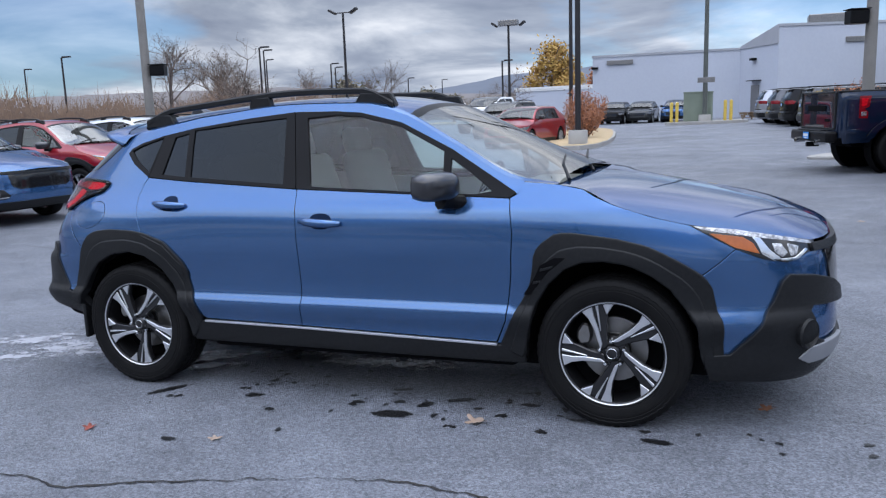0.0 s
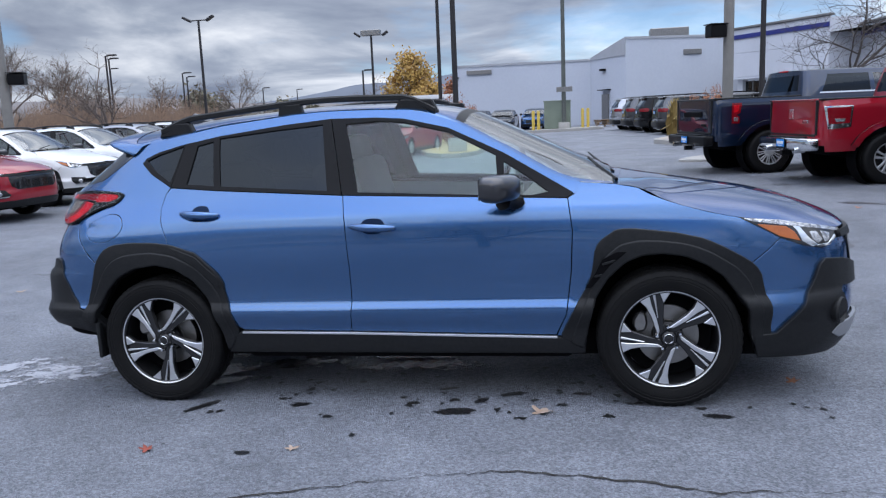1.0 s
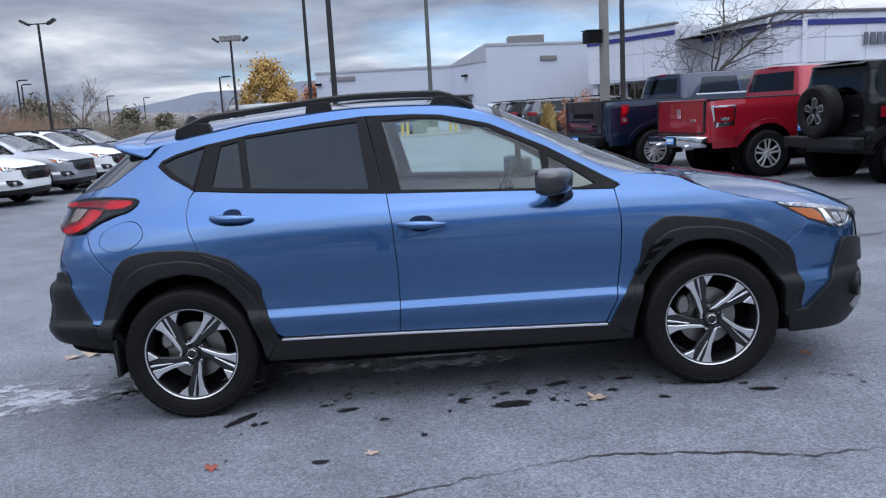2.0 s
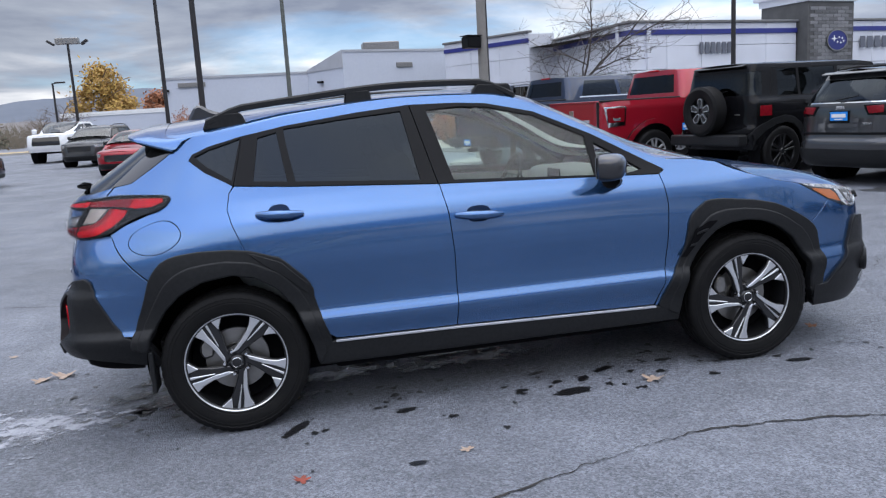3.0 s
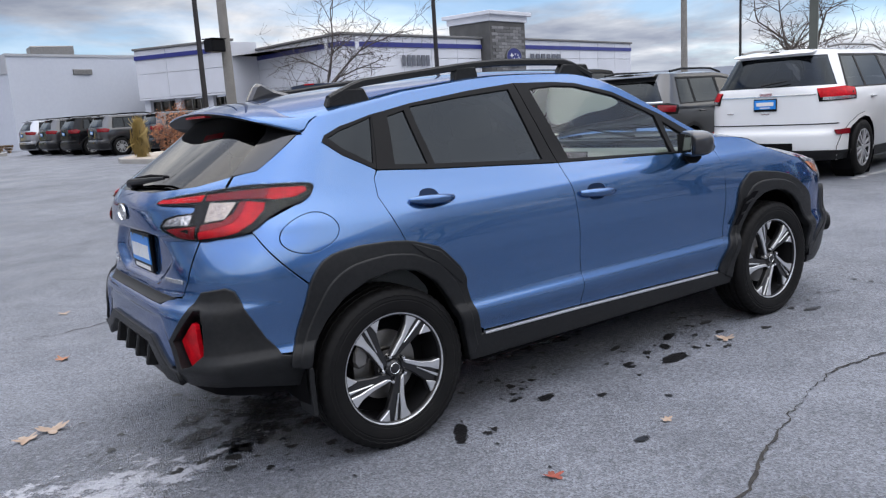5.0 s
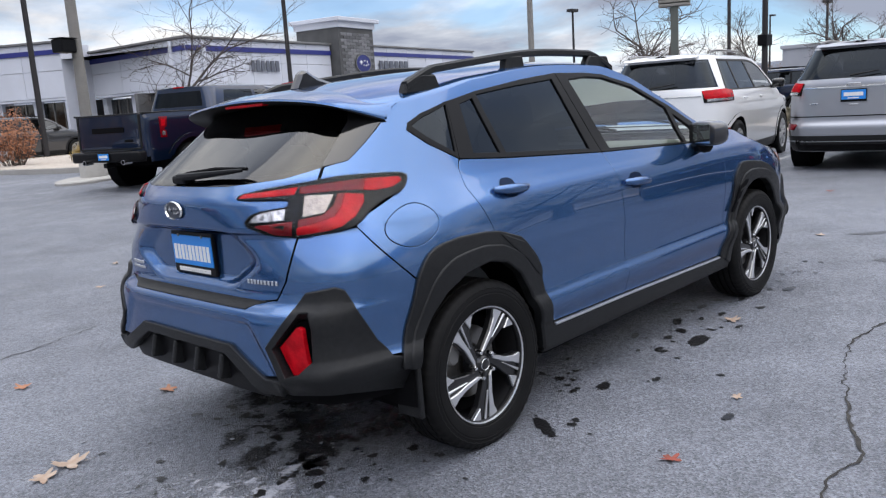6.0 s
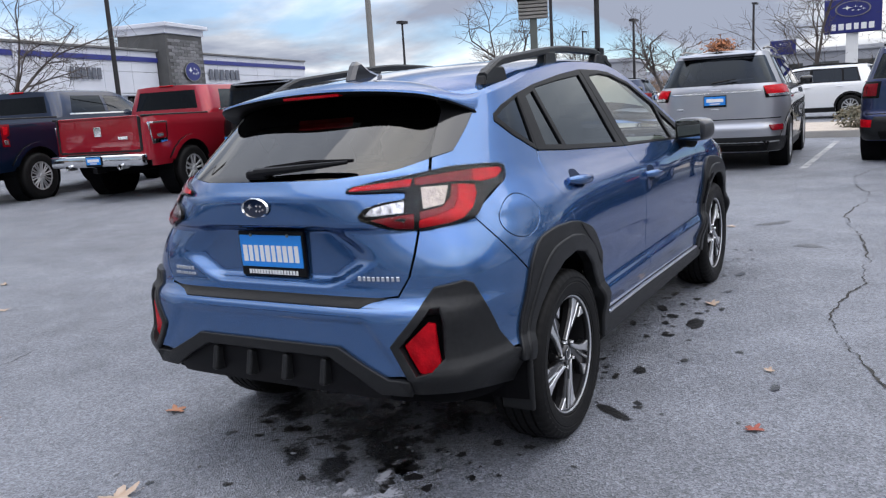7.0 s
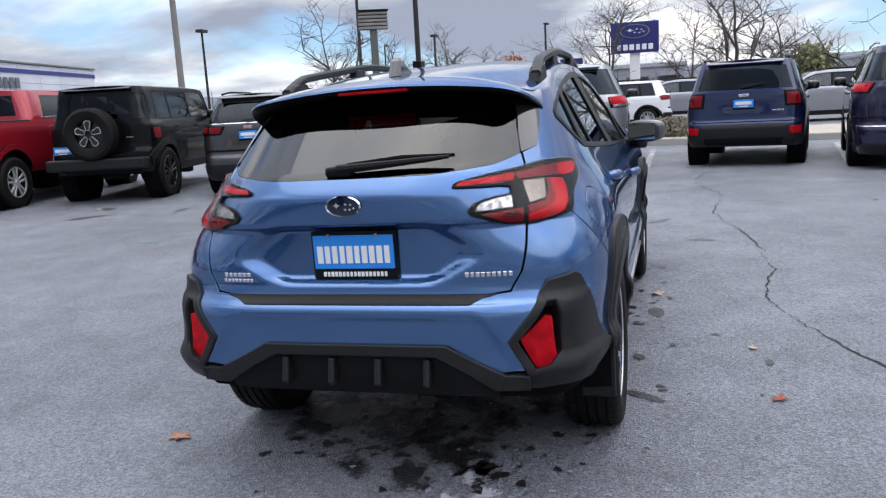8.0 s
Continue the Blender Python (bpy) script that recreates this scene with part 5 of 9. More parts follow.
def inside_of(car):
    """Floor, linings, seats, dash and wheel, and an added black shell that darkens the panel gaps."""
    # black pans, deepened and widened to keep light from under the car
    tub = part("floor_pan", box((3.5, 1.30, 0.15), (0.12, 0, 0.275), 0.03), M["gap"], car)
    part("side_pan", box((1.75, 1.56, 0.12), (0.0, 0, 0.285), 0.03), M["gap"], tub)
    part("cabin_floor", box((2.6, 1.30, 0.05), (-0.4, 0, 0.42), 0.01), M["inner"], tub)
    part("load_floor", box((0.85, 1.05, 0.06), (-1.58, 0, 0.80), 0.01), M["inner"], tub)
    for left in (False, True):
        door_hole = [(-1.21, 0.80), (-1.12, 0.725), (-1.03, 0.64), (-0.96, 0.535), (-0.90, 0.43), (-0.85, 0.37), (0.80, 0.345), (0.86, 0.47), (0.90, 0.70), (0.90, 1.0), (0.86, 1.03), (-0.28, 1.08), (-1.36, 1.15)]
        sheet("door_lining", door_hole, wrap, M["lining"], tub, -0.055, 0.004, left=left, res=0.08)
        sheet("inner_shell", [(-1.05, 0.63), (-0.97, 0.50), (-0.93, 0.30), (0.93, 0.30), (1.0, 0.62), (1.16, 0.76), (1.30, 0.79), (1.45, 0.77), (1.60, 0.69), (1.68, 0.62), (1.84, 0.80), (1.70, 0.91),
                              (1.4, 1.0), (1.25, 1.07), (0.88, 1.05), (-0.28, 1.085), (-1.36, 1.155), (-1.40, 1.0), (-1.22, 0.75)], wrap, M["gap"], tub, -0.028, 0.003, left=left, res=0.07)
        sheet("tail_shell", [(-1.35, 1.16), (-1.55, 1.25), (-1.70, 1.33), (-1.97, 1.20), (MID, 1.15), (MID, 0.34), (-1.75, 0.34), (-1.69, 0.55), (-1.60, 0.67), (-1.45, 0.75), (-1.22, 0.75)], wrap, M["gap"], tub, -0.065, 0.003, left=left, res=0.05)
        for x in (-1.335, 1.335):
            liner = spin([(0.40, -0.09), (0.41, 0.0), (0.40, 0.26), (0.0, 0.28)], 32, m=Matrix.Translation((x, -0.755, 0.37)))
            bmesh.ops.delete(liner, geom=[q for q in liner.faces if q.calc_center_median().z < 0.33], context="FACES")
            if left:
                bmesh.ops.transform(liner, matrix=Matrix.Scale(-1, 4, (0, 1, 0)), verts=liner.verts)
            part("wheel_liner", liner, M["gap"], tub)
    seat(car, -0.10, -0.37, -0.38)
    seat(car, -0.10, 0.37, -0.38)
    for y in (-0.37, 0.37):
        seat(car, -1.02, y, -1.30)
    dash = part("dashboard", box((0.42, 1.34, 0.24), (0.80, 0, 0.93), 0.08, 3), M["dash"], car, "grey dashboard", True)
    part("screen", box((0.02, 0.20, 0.26), (0.575, 0, 0.93), 0.008), M["gloss"], dash)
    ring = spin([(0.175 + 0.014 * math.cos(a), 0.014 * math.sin(a)) for a in np.linspace(0, 2 * math.pi, 8, endpoint=False)], 32, close=True,
                m=Matrix.Translation((0.40, 0.37, 0.98)) @ Matrix.Rotation(radians(22), 4, "Y") @ Matrix.Rotation(radians(90), 4, "Z"))
    sw = part("steering_wheel", ring, M["trim"], dash, smooth=True)
    part("steering_hub", box((0.05, 0.30, 0.11), (0.42, 0.37, 0.97), 0.02, turn=Matrix.Rotation(radians(22), 4, "Y")), M["trim"], sw)
    part("console", box((1.0, 0.22, 0.26), (0.15, 0, 0.60), 0.04), M["inner"], dash)
    strip("headlining", lambda u, t: roof_top(u, t) - np.array([0, 0, 0.03]), np.linspace(-1.7, 0.25, 16), np.linspace(-0.9, 0.9, 11), M["lining"], car)
    for s in (-1, 1):
        strip("pillar_trim", lambda u, t: roof_top(u, t) - np.array([0, 0, 0.03]), np.linspace(0.22, 1.06, 18), np.sort(np.linspace(s * 0.86, s * 0.965, 4)), M["lining"], car)


main_car = crosstrek(LEAN, M["blue"], "metallic blue compact crossover with black plastic cladding and roof rails")


# ---- ground ----
def lie(x, y):
    """Height of the lot: it slopes a little round the car and evens out further off."""
    x, y = np.asarray(x, float), np.asarray(y, float)
    far = np.hypot(x, y)
    near = 1 / (1 + (far / 7.5) ** 4)
    r, e = np.clip((far - 14) / 26, 0, 1), np.clip((x + 6) / 10, 0, 1)
    return (0.0155 * x - 0.0142 * y) * near + (1 - near) * 0.12 * e * e * (3 - 2 * e) + 0.17 * r * r * (3 - 2 * r)


def ground_sheet():
    r = np.concatenate([np.linspace(-6, 6, 41), 6 * 1.18 ** np.arange(1, 42), -6 * 1.18 ** np.arange(1, 42)])
    r = np.sort(r)
    n = len(r)
    x, y = np.meshgrid(r, r, indexing="ij")
    z = lie(x, y)
    v = np.stack([x.ravel(), y.ravel(), z.ravel()], -1)
    f = [(i * n + j, (i + 1) * n + j, (i + 1) * n + j + 1, i * n + j + 1) for i in range(n - 1) for j in range(n - 1)]
    return tagged(make("ground", v, f, M["asphalt"]), "grey worn asphalt of a car lot", "ground", kind="structure")


ground_sheet()


# ---- other vehicles ----
def shell(width, tail, nose, tail_n=5.0, nose_n=4.0, half=1.0):
    """A body surface like the main car's, from its own curves."""
    wide, rear, front = spline(width), spline(tail), spline(nose)

    def surf(u, v):
        u, v = np.asarray(u, float), np.asarray(v, float)
        stick = np.clip(u, -half, half)
        phi = np.clip(np.abs(u) - half, 0, None)
        s, c = np.sin(phi), np.cos(phi)
        a = np.where(u < 0, -rear(v) - half, front(v) - half)
        n = np.where(u < 0, tail_n, nose_n)
        r = ((s / a) ** n + (np.abs(c) / wide(v)) ** n) ** (-1 / n)
        return np.stack([stick + np.sign(u) * r * s, -r * c, v], -1)
    return surf


def crown_of(surf, edge, crest, power=0.62):
    def top(u, t):
        b = surf(u, edge(u))
        z = b[..., 2] + np.maximum(crest(b[..., 0]) - b[..., 2], 0.0005) * (1 - np.clip(np.abs(t), 0, 1) ** 2.4) ** power
        return np.stack([b[..., 0], b[..., 1] * np.asarray(t), z], -1)
    return top


def arc(x, z, r, n=9, rise=1.0):
    return [(x - r * math.cos(a), z + rise * r * math.sin(a)) for a in np.linspace(-0.25, math.pi + 0.25, n)]


def small_wheel(parent, x, y, r, width, rim, spokes=6, left=False, rim_mat="brightalloy", well="darkalloy"):
    """A parked vehicle's wheel: tyre with a shouldered tread, rim lip, forked spokes, hub, nuts."""
    tread = [(rim, -width * 0.42), (rim * 1.03, -width * 0.49), (r * 0.84, -width * 0.53), (r * 0.93, -width * 0.50), (r * 0.985, -width * 0.42), (r, -width * 0.33), (r, -width * 0.12), (r * 0.975, -width * 0.11), (r * 0.975, -width * 0.07), (r, -width * 0.06)]
    w = part("wheel", spin(tread + [(a, -b) for a, b in tread[::-1]], 40, close=True), M["tyre"], parent, smooth=True)
    w.matrix_local = Matrix.Translation((x, y, r - 0.005)) @ (Matrix.Rotation(math.pi, 4, "Z") if left else Matrix())
    part("rim", spin([(0.0, 0.0), (rim * 0.90, 0.0), (rim * 0.94, -width * 0.44), (rim * 1.0, -width * 0.46)], 28), M[well], w, smooth=True)
    part("rim_lip", spin([(rim * 0.93, -width * 0.42), (rim * 0.95, -width * 0.475), (rim * 1.01, -width * 0.49), (rim * 1.03, -width * 0.46)], 36, close=True), M[rim_mat], w, smooth=True)
    face = Matrix.Translation((0, -width * 0.42, 0)) @ pose(0, 0, 0, 90)
    for k in range(spokes):
        a = 2 * math.pi * (k + 0.25) / spokes
        h = min(0.060, rim * 1.30 / spokes)
        at = lambda p, q: (math.cos(a) * p - math.sin(a) * q, math.sin(a) * p + math.cos(a) * q)
        for e in (-1, 1):
            fork = [(rim * 0.18, 0.1 * h * e), (rim * 0.50, 0.22 * h * e), (rim * 0.96, 0.50 * h * e), (rim * 0.95, 1.25 * h * e), (rim * 0.55, 0.82 * h * e), (rim * 0.18, 0.62 * h * e)]
            part("spoke", prism([at(p, q) for p, q in (fork if e > 0 else fork[::-1])], 0.028, face, 0.004), M[rim_mat], w)
    part("hub", spin([(0.0, -width * 0.50), (0.036, -width * 0.49), (0.045, -width * 0.45), (0.085, -width * 0.42), (0.09, -width * 0.3)], 20), M[rim_mat], w, smooth=True)
    return w


def plate_on(parent, x, y, z, m=None):
    p = part("plate_frame", box((0.015, 0.32, 0.17), (x, y, z), 0.004), M["trim"], parent)
    part("plate", box((0.008, 0.30, 0.125), (x - 0.007, y, z + 0.008), 0.002), M["plateblue"], p)
    part("plate_word", box((0.004, 0.24, 0.050), (x - 0.0125, y, z + 0.015), 0.001), M["white"], p)
    part("plate_line", box((0.004, 0.14, 0.016), (x - 0.0125, y, z - 0.035), 0.001), M["white"], p)
    return p


def wagon(m, s, paint_mat, label, category="car", group=""):
    """A parked car or sport utility from a table of sizes s."""
    car = thing(s.get("name", "car"), m, label, category, group)
    L, w, zb, belt, roof, hood = s["length"] / 2, s["width"] / 2, s["clear"], s["belt"], s["roof"], s["hood"]
    wb, r = s["base"] / 2, s["wheel"]
    xr, xf = -wb - s["rear"], wb + (2 * L - 2 * wb - s["rear"])
    half, rake, tumble = 1.0, s["rake"], s["tumble"]
    surf = shell([(zb, w * 0.93), (zb + 0.15, w * 0.975), (belt - 0.25, w), (belt - 0.05, w * 0.98), (belt + 0.05, w * 0.93), (roof - 0.06, w * 0.93 - tumble), (roof + 0.05, w * 0.93 - tumble - 0.05)],
                 [(zb, xr + 0.12), (zb + 0.16, xr + 0.01), (zb + 0.34, xr), (zb + 0.42, xr + 0.05), (belt, xr + 0.07), (belt + 0.08, xr + 0.09), (roof - 0.10, xr + 0.09 + rake), (roof + 0.05, xr + 0.13 + rake * 1.2)],
                 [(zb, xf - 0.14), (zb + 0.2, xf), (hood - 0.12, xf - 0.04), (hood, xf - 0.16), (roof, xf - 0.3)], s.get("tail_n", 5.0), 4.0, half)
    mid = -half - math.pi / 2
    cowl, top_x = s["cowl"], s["screen"]
    ur = -half - s.get("seam", 0.70)
    tail_x = xr + 0.12 + rake
    edge = spline([(mid, roof - 0.05), (-half, roof - 0.055), (top_x - 0.5, roof - 0.05), (top_x, roof - 0.085), (cowl - 0.1, belt + 0.12), (cowl, belt + 0.05)])
    crest = spline([(tail_x - 0.2, roof - 0.03), (tail_x + 0.25, roof - 0.005), (-0.3, roof), (top_x, roof - 0.05), (cowl + 0.12, belt + 0.08)])
    hedge = spline([(cowl, belt + 0.04), (half + 0.2, hood - 0.02), (half + 0.9, hood - 0.10), (-mid, hood - 0.10)])
    hcrest = spline([(cowl - 0.1, belt + 0.09), (xf - 0.6, hood + 0.03), (xf - 0.2, hood - 0.02), (xf, hood - 0.1)])
    top, htop = crown_of(surf, edge, crest), crown_of(surf, hedge, hcrest, 0.7)
    R, low = r + 0.06, zb + 0.02
    arches = arc(-wb, r, R)[::1], arc(wb, r, R)
    outline = [(ur, low)] + [q for q in arches[0] if q[1] > low] + [q for q in arches[1] if q[1] > low] + [(half + 0.75, low), (half + 0.80, float(hedge(half + 0.8)))] \
        + [(u, float(hedge(u))) for u in np.linspace(half + 0.7, cowl + 0.03, 8)] + [(u, float(edge(u))) for u in np.linspace(cowl, ur, 24)]
    d0, d1 = s["windows"], belt + 0.055
    panes = []
    for k, (a, b) in enumerate(zip(s["pillars"][:-1], s["pillars"][1:])):
        a, b = a + 0.035, b - 0.035
        tops = [(u, float(edge(u)) - 0.075) for u in np.linspace(b, a, 5)]
        tops = [(u, max(v, d1 + 0.03)) for u, v in tops]
        panes.append([(a, d1), (b, d1)] + tops)
    trim = [(s["pillars"][0], d1 - 0.02), (s["pillars"][-1] + 0.05, d1 - 0.02)] + [(u, max(float(edge(u)) - 0.045, d1)) for u in np.linspace(s["pillars"][-1], s["pillars"][0], 10)]
    for left in (False, True):
        body = sheet("body_side", outline, surf, paint_mat, car, 0, 0.03, holes=[trim], left=left, res=0.09)
        sheet("window_trim", trim, surf, M["trim"], body, 0.001, 0.01, holes=panes, left=left, res=0.1)
        for pane in panes:
            g = sheet("window", pane, surf, M["privacy"] if pane is not panes[-1] else M["tint"], body, -0.004, 0.003, left=left, res=0.12, lip=0)
            g.visible_shadow = False
        for x, z in ((-wb, r), (wb, r)):
            inner, outer = arc(x, z, R - 0.01, 11), arc(x, z, R + s.get("flare", 0.05), 11)
            lo = [q for q in outer if q[1] > low] + [q for q in inner[::-1] if q[1] > low]
            sheet("arch", lo, surf, M["cladding"] if s.get("clad", True) else paint_mat, body, 0.012, 0.03, left=left, res=0.1)
            sgn = 1 if left else -1
            small_wheel(car, x, sgn * (w - 0.115), r, 0.23, r * 0.66, s.get("spokes", 6), left, s.get("rim", "brightalloy"))
        sheet("sill", [(-wb + R, low + 0.10), (wb - R, low + 0.10), (wb - R, low - 0.04), (-wb + R, low - 0.04)], surf, M["cladding"], body, 0.008, 0.03, left=left, res=0.1)
        for hx in s["handles"]:
            p = surf(np.array([hx]), np.array([belt - 0.09]))[0]
            part("handle", box((0.17, 0.03, 0.03), (p[0], p[1] * (-1 if left else 1) + (0.018 if left else -0.018), p[2]), 0.012), paint_mat, body)
        sgn = 1 if left else -1
        part("door_mirror", box((0.11, 0.20, 0.15), (cowl - 0.38, sgn * (w + 0.07), belt + 0.10), 0.045, 3), M["gloss"], car, smooth=True)
        part("mirror_foot", box((0.06, 0.12, 0.05), (cowl - 0.34, sgn * (w - 0.03), belt + 0.04), 0.015), M["trim"], car)
        if s.get("rails"):
            part("roof_rail", tube([(x, sgn * (w * 0.93 - tumble - 0.07), float(crest(x)) + (0.035 if 0 < i < 5 else 0.0)) for i, x in enumerate(np.linspace(tail_x + 0.3, top_x - 0.1, 6))], 0.018, 6), M[s["rails"]], car, smooth=True)
        for k, (name, mat, loop) in enumerate(s["lamps"]):
            sheet(name, [(mid + u * 0.93, v) for u, v in loop], surf, M[mat], car, 0.010 + 0.004 * k, 0.025, left=left, res=0.06, lip=0.5)
        head = [(half + 0.42, hood - 0.10), (half + 0.80, hood - 0.14), (half + 1.1, hood - 0.16), (half + 1.05, hood - 0.26), (half + 0.7, hood - 0.24)]
        sheet("head_lamp", head, surf, M["clear"], car, 0.006, 0.03, left=left, res=0.08)
    mirror_loop = lambda q: [(mid + u, v) for u, v in q] + [(mid - u, v) for u, v in q[::-1]]
    gate = sheet("tailgate", mirror_loop([(ur - mid, low), (ur - mid, roof - 0.045)][::1]), surf, paint_mat, car, 0, 0.03, holes=[mirror_loop(s["glass"])], res=0.07)
    g = sheet("rear_glass", mirror_loop(s["glass"]), surf, M["privacy"], gate, -0.003, 0.003, res=0.1, lip=0)
    g.visible_shadow = False
    for name, mat, loop, off in s["tail"]:
        sheet(name, mirror_loop(loop), surf, M[mat] if mat != "paint" else paint_mat, gate, off, 0.03, res=0.07)
    px = float(surf(np.array([mid]), np.array([s["plate"][1]]))[0][0]) - 0.014
    plate_on(gate, px, s["plate"][0], s["plate"][1])
    for y, z, wd, ht, mat in s.get("badges", ()):
        bx = float(surf(np.array([mid + y * 0.4]), np.array([z]))[0][0]) - 0.006
        part("badge", box((0.008, wd, ht), (bx, y, z), 0.003), M[mat], gate)
    sx, sz = tail_x, roof - 0.06
    part("spoiler", prism([(0.12, 0.030), (-0.02, 0.018), (-0.11, -0.012), (-0.105, -0.024), (0.0, -0.02), (0.12, 0.0)], 2 * (w * 0.93 - tumble) - 0.26,
                          Matrix.Translation((sx, 0, sz)) @ pose(0, 0, 0, 90), 0.008), s.get("spoiler") or paint_mat, car)
    part("rear_wiper", tube([(sx - 0.10 - rake * 0.9, 0.05, belt + 0.12), (sx - 0.09 - rake * 0.85, -0.30, belt + 0.17)], [0.014, 0.007], 6), M["trim"], gate)
    strip("roof", top, np.concatenate([np.linspace(mid + 0.01, -half, 12), np.linspace(-half + 0.05, top_x, 12)]), np.linspace(-1, 1, 17), paint_mat, car)
    ws = strip("windscreen", top, np.linspace(top_x, cowl, 8), np.linspace(-0.93, 0.93, 13), M["tint"], car)
    ws.visible_shadow = False
    for k in (-1, 1):
        strip("screen_pillar", top, np.linspace(top_x, cowl, 8), np.sort(np.linspace(k * 0.93, k, 3)), paint_mat, car)
    strip("hood", htop, np.concatenate([np.linspace(cowl, half + 0.6, 10), np.linspace(half + 0.65, -mid - 0.005, 10)]), np.linspace(-1, 1, 19), paint_mat, car)
    nose_loop = lambda q: [(-mid - u, v) for u, v in q] + [(-mid + u, v) for u, v in q[::-1]]
    nose = sheet("nose", nose_loop([(-mid - half - 0.75, low), (-mid - half - 0.80, hood - 0.11)]), surf, paint_mat, car, 0, 0.03, res=0.09)
    sheet("grille", nose_loop([(0.38, hood - 0.20), (0.36, hood - 0.40)]), surf, M["gloss"], nose, 0.012, 0.02, res=0.08)
    sheet("lower_grille", nose_loop([(0.62, zb + 0.22), (0.66, zb + 0.05)]), surf, M["cladding"], nose, 0.012, 0.02, res=0.08)
    tub = part("underbody", box((2 * L - 0.5, 2 * w - 0.36, 0.12), ((xr + xf) / 2, 0, zb + 0.10), 0.03), M["gap"], car)
    part("cabin_floor", box((cowl - xr - 0.5, 2 * w - 0.3, 0.06), ((cowl + xr) / 2, 0, belt - 0.40), 0.02), M["inner"], tub)
    for x in (-wb + 0.55, 0.15):
        for y in (-0.37, 0.37):
            part("seat", box((0.16, 0.46, belt - 0.10), (x, y, belt * 0.5 + 0.22), 0.05), M["inner"], car)
            part("headrest", box((0.10, 0.26, 0.17), (x - 0.03, y, belt + 0.26), 0.04), M["inner"], car)
    for x in (-wb, wb):
        for k in (-1, 1):
            part("wheel_liner", spin([(R + 0.02, -0.10), (R + 0.02, 0.16), (0.0, 0.17)], 20, m=Matrix.Translation((x, k * (w - 0.115), r)) @ (Matrix.Rotation(math.pi, 4, "Z") if k > 0 else Matrix())), M["gap"], tub)
    return car


SUV = dict(length=4.40, width=1.82, clear=0.22, belt=1.06, roof=1.62, hood=1.02, base=2.64, rear=0.86, wheel=0.35, rake=0.26, tumble=0.17, cowl=1.02, screen=0.30,
           windows=0, pillars=(-1.62, -1.12, -0.22, 0.80), handles=(-1.0, -0.10), rails="trim",
           glass=[(0.66, 1.15), (0.60, 1.47)], plate=(0.0, 0.92), badges=((0.0, 1.06, 0.14, 0.04, "chrome"),),
           lamps=(("tail_lamp", "red", [(0.45, 1.08), (0.80, 1.10), (0.95, 1.06), (0.90, 0.94), (0.50, 0.96)]),),
           tail=(("bumper", "cladding", [(0.80, 0.30), (0.80, 0.52)], 0.01), ("step", "trim", [(0.66, 0.66), (0.66, 0.70)], 0.008)))


def spec(**kw):
    return {**SUV, **kw}


COMPASS = spec(name="compact_suv", lamps=(("tail_lamp", "lampblack", [(0.36, 1.10), (0.78, 1.12), (0.98, 1.08), (0.93, 0.95), (0.42, 0.97)]),
                                          ("lens", "red", [(0.40, 1.085), (0.60, 1.09), (0.60, 1.00), (0.44, 0.99)]), ("lens", "red", [(0.64, 1.09), (0.92, 1.07), (0.88, 0.98), (0.64, 1.0)])),
               badges=((0.0, 1.075, 0.15, 0.045, "chrome"), (-0.46, 0.85, 0.14, 0.022, "chrome")), plate=(0.0, 0.95),
               tail=(("bumper", "cladding", [(0.86, 0.26), (0.86, 0.46), (0.60, 0.50)], 0.012), ("garnish", "chrome", [(0.66, 1.135), (0.66, 1.148)], 0.008), ("step", "trim", [(0.70, 0.70), (0.70, 0.73)], 0.008)))
CHEROKEE = spec(name="large_suv", length=4.82, width=1.94, clear=0.24, belt=1.16, roof=1.76, hood=1.10, base=2.915, rear=0.98, wheel=0.38, rake=0.20, tumble=0.23, cowl=1.10, screen=0.35,
                pillars=(-1.80, -1.28, -0.30, 0.86), handles=(-1.15, -0.15), glass=[(0.66, 1.25), (0.60, 1.655)], plate=(0.0, 1.02), clad=False, flare=0.04, seam=0.78,
                lamps=(("tail_lamp", "lampblack", [(0.50, 1.20), (0.80, 1.215), (0.99, 1.19), (0.97, 1.05), (0.52, 1.04)]), ("lens", "redlit", [(0.50, 1.205), (0.80, 1.22), (0.97, 1.195), (0.96, 1.10), (0.53, 1.095)]),
                       ("reversing_lens", "clear", [(0.55, 1.09), (0.93, 1.09), (0.93, 1.06), (0.55, 1.055)]), ("reflector", "red", [(0.66, 0.66), (0.84, 0.67), (0.84, 0.60), (0.68, 0.60)])),
                badges=((0.0, 1.16, 0.17, 0.05, "chrome"), (0.50, 0.92, 0.10, 0.02, "chrome"), (0.0, 0.90, 0.12, 0.014, "chrome")), rails="steel",
                tail=(("bumper", "cladding", [(0.95, 0.27), (0.95, 0.37), (0.5, 0.40)], 0.016), ("seam", "gap", [(0.66, 0.742), (0.66, 0.752)], 0.006), ("garnish", "chrome", [(0.46, 1.128), (0.46, 1.142)], 0.008), ("tow_cover", "lampblack", [(0.27, 0.39), (0.27, 0.50)], 0.012)))
